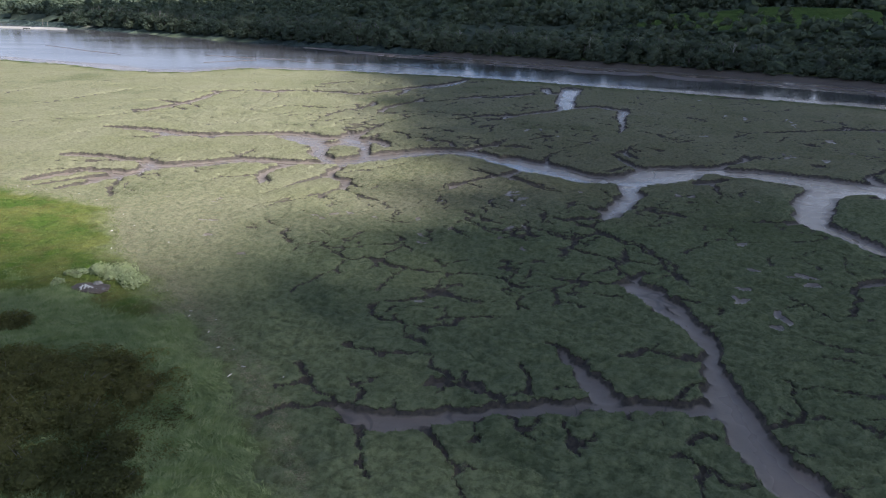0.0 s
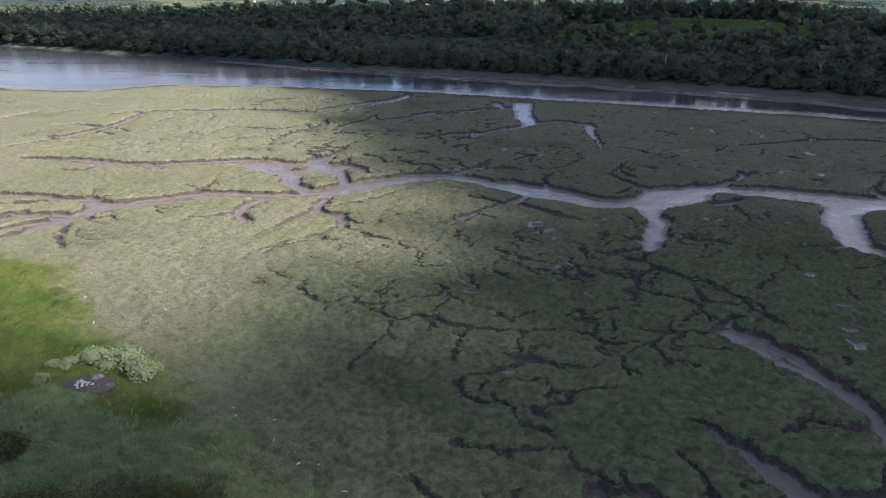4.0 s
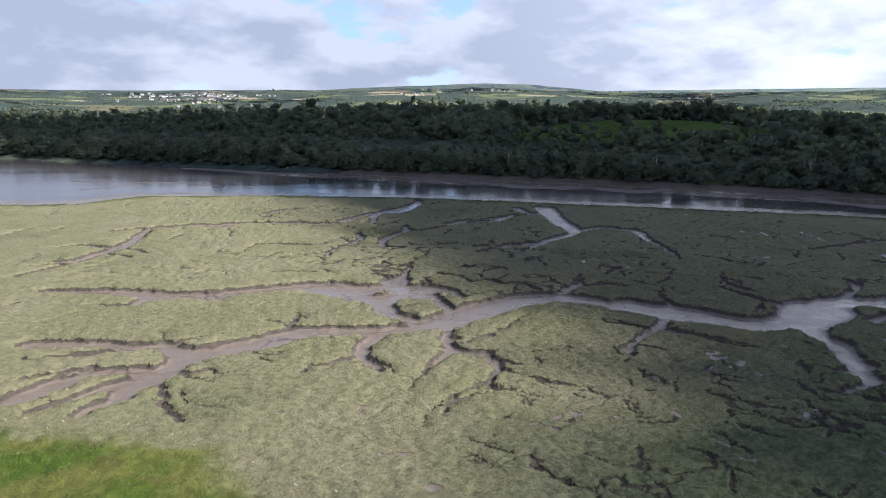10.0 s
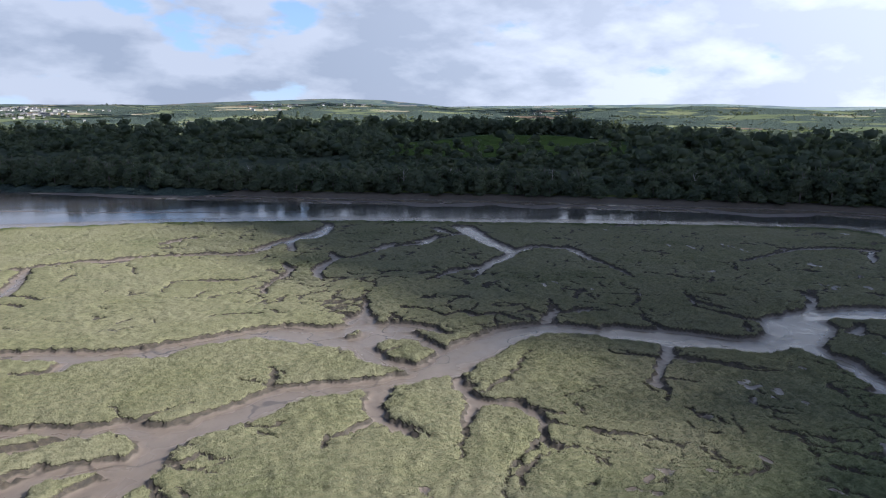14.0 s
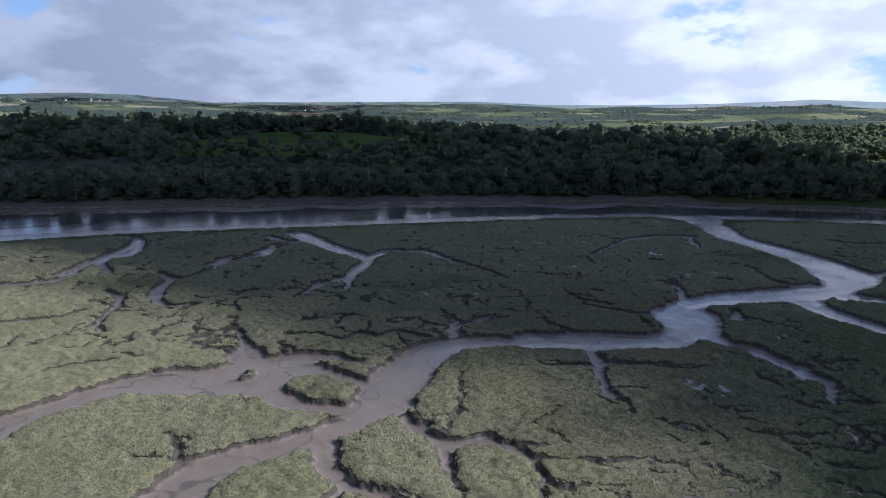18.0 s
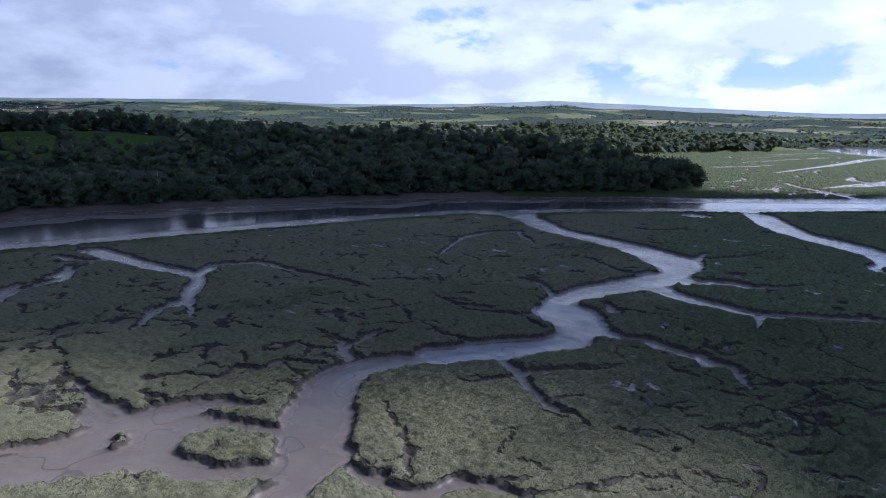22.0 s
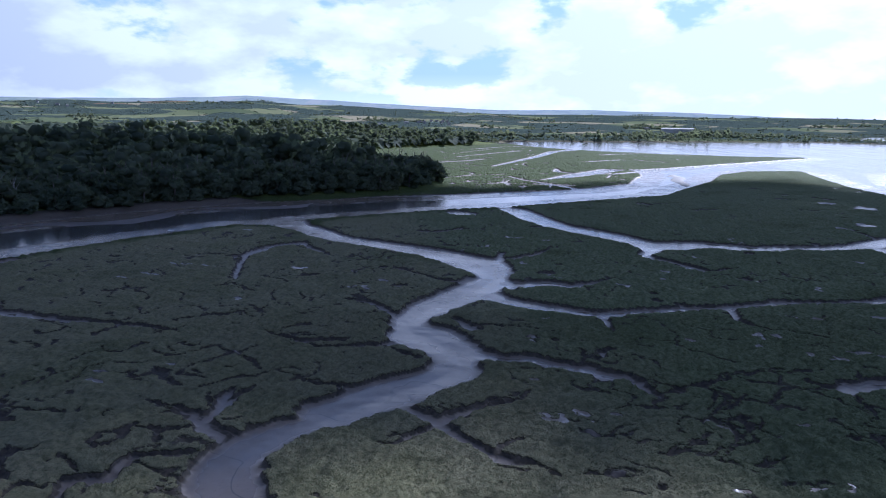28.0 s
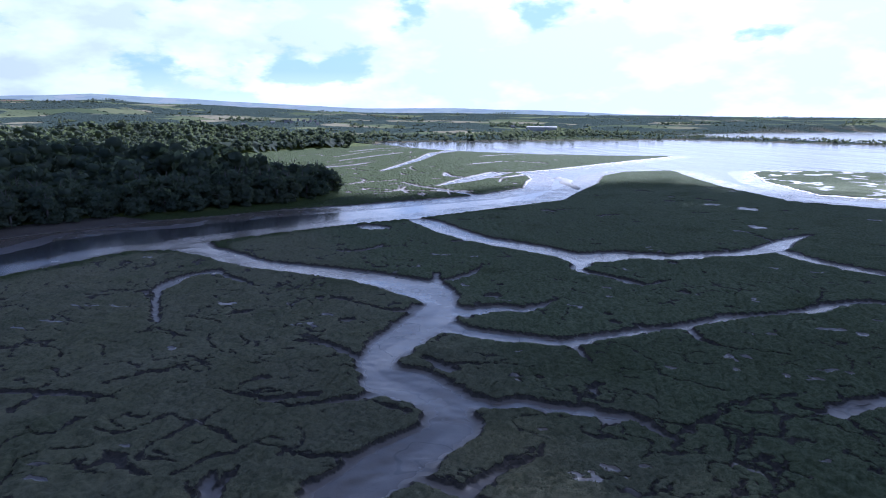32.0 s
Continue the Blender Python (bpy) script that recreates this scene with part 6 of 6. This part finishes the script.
set_values(me, "fresh", np.repeat(sampled(fresh, x, y), 3))
tagged(new("marsh_plants", me), "low leafy saltmarsh plants in dense grey-green mats", "marsh plants", kind="stuff")

# ---- the turf by the marsh: tall grass, brambles, willow scrub, stones ----
TALL = plain_material("tall pale grass", (0.105, 0.137, 0.046), (0.225, 0.255, 0.105), 0.8, 0.85)
BRAMBLE = leaf_material("bramble leaves", (0.055, 0.060, 0.026), (0.140, 0.140, 0.055), 0.5)
WILLOW = leaf_material("pale willow leaves", (0.22, 0.26, 0.15), (0.37, 0.41, 0.26), 0.9)
TWIG = plain_material("bare twigs", (0.12, 0.10, 0.08), (0.24, 0.21, 0.18), 4.0, 0.9)
STONE = plain_material("grey stone", (0.09, 0.082, 0.078), (0.20, 0.188, 0.175), 2.5, 0.85, 0.03)
SOIL = plain_material("bare earth", (0.055, 0.042, 0.034), (0.11, 0.086, 0.070), 1.3, 0.9, 0.03)

count = 130000
x, y = rng.uniform(-50, -8, count), rng.uniform(33, 72, count)
t_at, u_at = sampled(tall, x, y), sampled(U, x, y)
ok = (u_at > 0.5) & (rng.random(count) < 0.02 + 0.98 * t_at)
x, y = x[ok], y[ok]
z = sampled(Z, x, y)
lean = 3.4 * ripple(x / 4.5, y / 4.5, 81) + rng.normal(0, 0.7, len(x)) + 2.2
V = np.empty((len(x), 3, 3))
length, wide = rng.uniform(0.3, 0.85, len(x)) * (0.8 + 0.5 * ripple(x / 3, y / 3, 82)), rng.uniform(0.025, 0.06, len(x))
a = rng.uniform(0, 3.14, len(x))
V[:, 0] = np.stack((x - wide * np.cos(a), y - wide * np.sin(a), z - 0.05), 1)
V[:, 1] = np.stack((x + wide * np.cos(a), y + wide * np.sin(a), z - 0.05), 1)
V[:, 2] = np.stack((x + length * 0.8 * np.cos(lean), y + length * 0.8 * np.sin(lean), z + length * 0.45), 1)
tagged(new("tall_grass", mesh_of("tall_grass", V.reshape(-1, 3), np.arange(3 * len(x)).reshape(-1, 3), TALL, False)), "tall pale green grass laid over by the wind", "grass", kind="stuff")

TURF = plain_material("short turf grass", (0.072, 0.112, 0.016), (0.165, 0.168, 0.046), 0.35, 0.85)
count = 90000
x, y = rng.uniform(-78, -10, count), rng.uniform(36, 112, count)
u_at, t_at = sampled(U, x, y), sampled(tall, x, y)
ok = (u_at > -0.5) & (t_at < 0.6)
x, y = x[ok], y[ok]
z = sampled(Z, x, y)
length, wide, a, lean = rng.uniform(0.12, 0.34, len(x)), rng.uniform(0.02, 0.05, len(x)), rng.uniform(0, 3.14, len(x)), rng.uniform(0, 6.28, len(x))
V = np.empty((len(x), 3, 3))
V[:, 0] = np.stack((x - wide * np.cos(a), y - wide * np.sin(a), z - 0.05), 1)
V[:, 1] = np.stack((x + wide * np.cos(a), y + wide * np.sin(a), z - 0.05), 1)
V[:, 2] = np.stack((x + length * 0.6 * np.cos(lean), y + length * 0.6 * np.sin(lean), z + length * 0.7), 1)
tagged(new("turf_grass", mesh_of("turf_grass", V.reshape(-1, 3), np.arange(3 * len(x)).reshape(-1, 3), TURF, False)), "short rough turf of mixed green and straw blades", "grass", kind="stuff")


def twigs(rng, height, radius, count):
    V, F, base = [], [], 0
    for k in range(count):
        a, out = rng.uniform(0, 6.28), radius * rng.uniform(0.3, 1.0)
        c, s = math.cos(a), math.sin(a)
        v, f = tube([(c * out * 0.3, s * out * 0.3, 0), (c * out * 0.7, s * out * 0.7, height * 0.8), (c * out * 1.05, s * out * 1.05, height * rng.uniform(0.9, 1.25))], [0.03, 0.02, 0.008], 4)
        V.append(v)
        F.append(f + base)
        base += len(v)
    return np.concatenate(V), np.concatenate(F)


def bush(name, x, y, height, radius, mat, seed, label, category, lobes=16, cards=150, size=0.11, bare=18):
    rng = np.random.default_rng(seed)
    b = new(name)
    b.matrix_basis = pose(x, y, float(sampled(Z, np.array([x]), np.array([y]))[0]) - 0.15, 0, 0, rng.uniform(0, 360))
    v, f = crown(rng, height, radius, lobes, cards, size, 0.0, 0.72)
    v[:, 2] = np.maximum(v[:, 2] * 0.9, -0.1)
    part("foliage", mesh_of("foliage", v, f, mat, False), b)
    if bare:
        part("twigs", mesh_of("twigs", *twigs(rng, height, radius * 0.9, bare), TWIG), b, "thin bare grey twigs")
    return tagged(b, label, category, name.replace("_", " ") + " group")


for k, (x, y, r) in enumerate(((-38.7, 56.4, 2.0), (-30.5, 48, 2.6), (-26.8, 49.3, 2.5), (-23.6, 46.5, 2.2), (-28.4, 41.5, 2.7), (-24.9, 41.5, 2.4), (-21.6, 38.9, 2.0), (-25.5, 36.3, 2.6), (-22.3, 35.6, 2.2),
                               (-32.8, 45.8, 2.5), (-27.0, 45.3, 2.6), (-31.5, 42.3, 2.6), (-29, 37.5, 2.5), (-34.5, 49.5, 2.3), (-36.5, 46.5, 2.4), (-33.5, 38.5, 2.6), (-20.2, 35.2, 1.8))):
    bush("bramble_bush", x, y, 0.42 * r, 1.1 * r, BRAMBLE, 900 + k, "dark brown-green bramble thicket with bare twigs on the turf", "bush")
# the low thicket in which the bramble bushes stand
count = 60000
x, y = rng.uniform(-50, -12, count), rng.uniform(30, 58, count)
cover = 1.05 - np.hypot((x + 31) / 12.5, (y - 42) / 10.5) + 0.35 * ripple(x / 3.2, y / 3.2, 83)
ok = (cover > 0) & (sampled(U, x, y) > 2)
x, y, cover = x[ok], y[ok], cover[ok]
z = sampled(Z, x, y) + smooth(cover / 0.3) * (0.55 + 0.5 * ripple(x / 1.9, y / 1.9, 84)) * rng.uniform(0.5, 1.1, len(x))
d1, d2 = rng.normal(0, 1, (len(x), 3)), rng.normal(0, 1, (len(x), 3))
d1, d2 = d1 * (1, 1, 0.5) * 0.075, d2 * (1, 1, 0.5) * 0.075
mid = np.stack((x, y, z), 1)
V = np.stack((mid - d1, mid - d2 * 0.6, mid + d1, mid + d2 * 0.6), 1)
tagged(new("bramble_thicket", mesh_of("bramble_thicket", V.reshape(-1, 3), np.arange(4 * len(x)).reshape(-1, 4), BRAMBLE, False)), "low brown-green bramble thicket spreading over the turf", "thicket", kind="stuff")
for k, (x, y, r, h) in enumerate(((-34.6, 69.3, 2.0, 1.3), (-32.4, 67.6, 1.7, 1.2), (-36.6, 69.6, 1.6, 1.2), (-39.6, 66.4, 0.7, 0.8), (-39.2, 68.4, 0.7, 0.8), (-38.2, 68.6, 0.8, 0.9))):
    bush("willow_shrub", x, y, h, r, WILLOW, 950 + k, "pale grey-green willow shrub beside a bare earth patch", "bush", 9, 110, 0.12, 0)


def stone_mesh(rng, name, size, mat):
    bm = bmesh.new()
    bmesh.ops.create_icosphere(bm, subdivisions=2, radius=1)
    for v in bm.verts:
        v.co *= 1 + 0.28 * noise.noise(v.co * 1.4 + Vector((size[0] * 7, size[1] * 3, 0)))
        v.co = Vector((v.co.x * size[0], v.co.y * size[1], max(v.co.z, -0.5) * size[2]))
    me = bpy.data.meshes.new(name)
    bm.to_mesh(me)
    bm.free()
    me.materials.append(mat)
    return me


def turf_z(x, y):
    return float(sampled(Z, np.array([x]), np.array([y]))[0])


patch = new("earth_patch", stone_mesh(rng, "earth_patch", (2.1, 1.35, 0.22), SOIL))
patch.matrix_basis = pose(-35.5, 65.2, turf_z(-35.5, 65.2) + 0.05, 0, 0, -15)
tagged(patch, "low patch of bare brown earth strewn with stones", "earth", kind="structure")
rock = new("boulder", stone_mesh(rng, "boulder", (0.55, 0.4, 0.5), STONE))
rock.matrix_basis = pose(-35.2, 65.9, turf_z(-35.2, 65.9) + 0.3, 8, 0, 40)
tagged(rock, "weathered grey boulder at the edge of bare earth", "boulder")
rock = new("boulder", stone_mesh(rng, "boulder", (0.3, 0.24, 0.24), STONE))
rock.matrix_basis = pose(-34.0, 64.7, turf_z(-34.0, 64.7) + 0.2, 0, 12, 80)
tagged(rock, "small grey boulder at the edge of bare earth", "boulder")
pebble = stone_mesh(rng, "stone", (0.13, 0.10, 0.08), plain_material("pale stone", (0.30, 0.29, 0.27), (0.5, 0.48, 0.45), 4.0, 0.85))
for k in range(34):
    x, y = -35.5 + rng.uniform(-1.3, 1.2), 65.1 + rng.uniform(-0.7, 0.6)
    ob = new("stone", pebble)
    ob.matrix_basis = pose(x, y, turf_z(x, y) + 0.2, 0, 0, rng.uniform(0, 360))
    tagged(ob, "pale grey stone lying on bare brown earth", "stone", "stones on the bare earth")

# driftwood along the tide line
V, F, base = [], [], 0
for k in range(26):
    (ax, ay), (bx, by) = UPLAND[6:][k % 7], (UPLAND[6:] + UPLAND[:1])[k % 7 + 1]
    t, off = rng.random(), rng.normal(0, 1.3) + 1.0
    ln = math.hypot(bx - ax, by - ay)
    x, y = ax + t * (bx - ax) + off * (ay - by) / ln, ay + t * (by - ay) + off * (bx - ax) / ln
    a, l = rng.uniform(0, 6.28), rng.uniform(0.08, 0.24)
    z0 = turf_z(x, y) + 0.08
    c, q = math.cos(a) * l, math.sin(a) * l
    w = rng.uniform(0.03, 0.07)
    V.append([(x - c - q * w / l, y - q + c * w / l, z0), (x - c + q * w / l, y - q - c * w / l, z0), (x + c + q * w / l, y + q - c * w / l, z0 + 0.05), (x + c - q * w / l, y + q + c * w / l, z0 + 0.05), (x, y, z0 + 0.12)])
    F += [(base, base + 1, base + 4), (base + 1, base + 2, base + 4), (base + 2, base + 3, base + 4), (base + 3, base, base + 4)]
    base += 5
tagged(new("driftwood", mesh_of("driftwood", np.array(V).reshape(-1, 3), F, DEAD, False)), "bleached driftwood and straw along the tide line", "driftwood", kind="stuff")

# ---- dead trees at the wood's edge ----
for k, (x, y) in enumerate(((75, 303), (2, 345), (27, 328), (107, 276), (-40, 380), (58, 312), (150, 243), (-90, 412))):
    d = new("dead_tree", mesh_of("dead_tree", *limbs(np.random.default_rng(600 + k), 10.5, 5.0, 9), DEAD))
    d.matrix_basis = pose(x + 5, y + 7, land_z(x, y), 0, 0, 50 * k) @ Matrix.Diagonal((0.6, 0.6, 1, 1))
    tagged(d, "bare bleached dead tree among the bank trees", "dead tree", "dead trees in the wood")

# ---- river: mud bars, shingle spit, boat ----
SHINGLE = plain_material("pale shingle", (0.19, 0.172, 0.15), (0.31, 0.285, 0.25), 0.8, 0.85, 0.02)
MUD = plain_material("wet mud bar", (0.075, 0.062, 0.052), (0.12, 0.10, 0.085), 0.5, 0.35, 0.02)


def bar(name, ends, width, low, high, mat, label):
    """A long low bank between ends, with a ragged edge."""
    (ax, ay), (bx, by) = ends
    ln = math.hypot(bx - ax, by - ay)
    ux, uy = (bx - ax) / ln, (by - ay) / ln
    a, b = np.meshgrid(np.linspace(0, 1, 60), np.linspace(-1, 1, 11))
    half = width / 2 * np.sqrt(np.clip(1 - (2 * a - 1) ** 4, 0, 1)) * (1 + 0.7 * ripple(a * ln / 9, b * 0 + ax, 91))
    bend = width * 0.9 * ripple(a * ln / 30, b * 0 + ay, 92)
    px, py = ax + ux * ln * a - uy * (b * half + bend), ay + uy * ln * a + ux * (b * half + bend)
    pz = low + (high - low) * (1 - b * b)
    tagged(new(name, mesh_of(name, np.stack((px, py, pz), -1).reshape(-1, 3), grid_faces(60, 11), mat)), label, name.replace("_", " "), kind="structure")


bar("mud_bar", ((-210, 382), (-150, 334)), 2.2, -0.6, -0.18, MUD, "thin dark mud bar breaking the river surface")
bar("mud_bar", ((-110, 334), (-68, 318)), 1.6, -0.6, -0.2, MUD, "thin dark mud bar breaking the river surface")
bar("mud_bar", ((-101, 303), (-82, 315)), 3.0, -0.6, -0.22, MUD, "low dark mud bar near the marsh edge")
bar("mud_bar", ((-66, 312), (10, 282)), 1.2, -0.6, -0.26, MUD, "thin dark mud bar breaking the river surface")
bar("shingle_spit", ((-420, 560), (-262, 516)), 15, -0.8, 0.7, SHINGLE, "pale shingle spit below the wooded bank")
FLAT = plain_material("brown river mud", (0.085, 0.066, 0.056), (0.135, 0.108, 0.092), 0.3, 0.5, 0.02, 0.25)
for ends, width in ((((-75, 384), (38, 303)), 20), (((24, 312), (128, 241)), 24), (((118, 250), (198, 168)), 20)):
    bar("mud_flat", ends, width, -0.75, -0.22, FLAT, "smooth brown mud flat along the wooded river bank")
bar("mud_spit", ((352, -10), (252, 12)), 13, -0.8, -0.2, FLAT, "low grey mud spit in the bend of the river")
PAINT = plain_material("weathered white paint", (0.55, 0.55, 0.53), (0.7, 0.7, 0.68), 2.0, 0.6)
INNER = plain_material("dark tarred wood", (0.03, 0.028, 0.025), (0.06, 0.055, 0.05), 2.0, 0.7)


def boat(x, y, turn):
    b = new("rowing_boat")
    b.matrix_basis = pose(x, y, 0.0, 24, 0, turn)
    a, g = np.meshgrid(np.linspace(-1, 1, 15), np.linspace(0, math.pi, 9))
    taper = np.sqrt(np.clip(1.02 - a ** 2 * np.where(a > 0, 1, 0.55), 0.02, 1))
    hull = np.stack((a * 2.6, 1.0 * np.cos(g) * taper, 0.75 - 0.8 * np.sin(g) * (0.6 + 0.4 * taper)), -1).reshape(-1, 3)
    part("hull", mesh_of("hull", hull, grid_faces(15, 9), PAINT), b)
    part("lining", mesh_of("lining", hull * (0.96, 0.94, 0.94) + (0, 0, 0.05), grid_faces(15, 9), INNER), b, "dark tarred inside")
    for k in (-0.9, 0.7):
        bm = bmesh.new()
        bmesh.ops.create_cube(bm, size=1)
        bmesh.ops.scale(bm, vec=(0.28, 1.7, 0.05), verts=bm.verts)
        bmesh.ops.translate(bm, vec=(k, 0, 0.62), verts=bm.verts)
        me = bpy.data.meshes.new("thwart")
        bm.to_mesh(me)
        bm.free()
        me.materials.append(INNER)
        part("thwart", me, b)
    tagged(b, "old white rowing boat tilted on the shingle spit", "boat")


boat(-288, 505, 70)
for x, y in ((-290, 530), (-285, 527)):
    p = new("mooring_post", mesh_of("mooring_post", *tube([(0, 0, -0.5), (0, 0, 2.8), (0.1, 0, 5.8)], [0.14, 0.12, 0.09], 8), BARK))
    p.matrix_basis = pose(x, y, 0.2, 0, 3, 30)
    tagged(p, "tall weathered wooden post on the shingle spit", "post", "posts on the spit")

# ---- houses of the far hills ----
RENDER_WALL = plain_material("white rendered wall", (0.30, 0.28, 0.25), (0.60, 0.58, 0.55), 0.011, 0.8)
SLATE = plain_material("slate roof", (0.09, 0.09, 0.10), (0.16, 0.15, 0.15), 0.6, 0.7)


def house_meshes(w, l, h, rise):
    walls = mesh_of("wall", [(-l, -w, -3), (l, -w, -3), (l, w, -3), (-l, w, -3), (-l, -w, h), (l, -w, h), (l, w, h), (-l, w, h)], [(0, 1, 5, 4), (1, 2, 6, 5), (2, 3, 7, 6), (3, 0, 4, 7)], RENDER_WALL, False)
    e = 0.4
    roof = mesh_of("roof", [(-l - e, -w - e, h - 0.2), (l + e, -w - e, h - 0.2), (l + e, w + e, h - 0.2), (-l - e, w + e, h - 0.2), (-l - e, -0.02, h + rise), (l + e, -0.02, h + rise), (l + e, 0.02, h + rise), (-l - e, 0.02, h + rise)],
                   [(0, 1, 5, 4), (1, 2, 6, 5), (2, 3, 7, 6), (3, 0, 4, 7), (3, 2, 1, 0), (4, 5, 6, 7)], SLATE, False)
    return walls, roof


HOUSES = [house_meshes(2.8, 3.6, 4.2, 2.4), house_meshes(2.9, 6, 4.2, 2.4), house_meshes(2.6, 3.2, 3.6, 2.2), house_meshes(14, 34, 8, 2.5)]


def house(kind, az, r, label="white rendered house with a slate roof on the hillside"):
    x, y = r * math.sin(radians(az)), 100 + r * math.cos(radians(az))
    h = new("house")
    h.matrix_basis = pose(x, y, land_z(x, y), 0, 0, rng.uniform(-30, 30) - az)
    part("wall", HOUSES[kind][0], h)
    part("roof", HOUSES[kind][1], h)
    tagged(h, label, "house", "houses of the far hillside")


for k in range(150):
    house(int(rng.integers(0, 3)), rng.normal(-5.0, 1.6 + 0.7 * (k % 3)), 2250 + 220 * (k % 3) + rng.uniform(-60, 60))
for az0, r0, count in ((14, 2700, 16), (-4, 2000, 8), (20, 2900, 9), (87, 1900, 14), (104, 1700, 6), (60, 2600, 5), (36, 2600, 6)):
    for k in range(count):
        house(int(rng.integers(0, 3)), az0 + rng.normal(0, 1.4), r0 * rng.uniform(0.93, 1.07))
for az, r in ((7, 1850), (107, 1600)):
    house(3, az, r, "long white industrial shed below the hills")

# ---- unseen clouds added to shade the east of the marsh, the wood and hills ----


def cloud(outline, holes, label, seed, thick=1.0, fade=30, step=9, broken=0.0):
    """A low flat cloud out of view, shaped by the ground outline that it shades, thinning towards the east and the near
    turf.
    """
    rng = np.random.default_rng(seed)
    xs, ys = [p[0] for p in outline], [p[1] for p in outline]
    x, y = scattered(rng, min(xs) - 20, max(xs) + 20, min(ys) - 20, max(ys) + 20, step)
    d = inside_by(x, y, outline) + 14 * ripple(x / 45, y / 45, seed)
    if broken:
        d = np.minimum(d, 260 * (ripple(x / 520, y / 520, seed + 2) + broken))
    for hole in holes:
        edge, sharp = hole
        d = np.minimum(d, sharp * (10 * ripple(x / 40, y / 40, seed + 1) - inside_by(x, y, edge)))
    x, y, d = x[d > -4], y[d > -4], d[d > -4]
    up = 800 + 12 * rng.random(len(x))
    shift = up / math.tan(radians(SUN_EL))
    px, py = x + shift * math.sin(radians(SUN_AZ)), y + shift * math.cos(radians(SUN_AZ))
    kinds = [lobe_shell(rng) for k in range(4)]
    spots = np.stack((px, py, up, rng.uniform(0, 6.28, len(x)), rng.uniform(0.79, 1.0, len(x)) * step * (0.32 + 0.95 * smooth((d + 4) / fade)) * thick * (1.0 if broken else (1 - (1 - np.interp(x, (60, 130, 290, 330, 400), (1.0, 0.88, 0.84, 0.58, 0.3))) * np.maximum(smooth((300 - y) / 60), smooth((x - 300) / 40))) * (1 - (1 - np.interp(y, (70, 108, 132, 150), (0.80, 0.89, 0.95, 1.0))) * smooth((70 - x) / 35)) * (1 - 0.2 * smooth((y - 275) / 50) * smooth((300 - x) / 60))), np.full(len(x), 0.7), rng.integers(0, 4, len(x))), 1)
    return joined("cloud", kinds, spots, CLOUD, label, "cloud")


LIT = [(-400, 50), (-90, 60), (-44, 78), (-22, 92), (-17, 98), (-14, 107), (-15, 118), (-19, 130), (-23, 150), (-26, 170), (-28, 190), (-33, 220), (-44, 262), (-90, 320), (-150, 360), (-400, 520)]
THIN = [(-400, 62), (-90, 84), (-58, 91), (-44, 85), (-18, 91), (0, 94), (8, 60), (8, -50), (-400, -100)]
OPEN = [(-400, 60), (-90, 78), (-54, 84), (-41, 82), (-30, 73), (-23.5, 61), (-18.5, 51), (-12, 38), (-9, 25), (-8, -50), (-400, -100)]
cloud(THIN, [], "unseen thin broken cloud letting some sun through", 73, 0.73)
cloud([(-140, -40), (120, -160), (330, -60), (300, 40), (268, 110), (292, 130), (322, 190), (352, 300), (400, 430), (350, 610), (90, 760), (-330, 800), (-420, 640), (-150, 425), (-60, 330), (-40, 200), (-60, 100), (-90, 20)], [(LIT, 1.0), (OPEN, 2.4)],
      "unseen grey-white cumulus cloud shading the marsh and wood", 71, 1.0, 50)
# added overhead, out of view, to darken the hills and set them back
cloud([(-1500, 1250), (-700, 1350), (300, 1400), (1250, 1150), (2000, 1000), (3000, 1900), (1700, 3100), (0, 3500), (-1900, 3000)], [], "unseen broken cumulus cloud added to darken the far hills", 75, 0.5, 120, 60, -0.02)
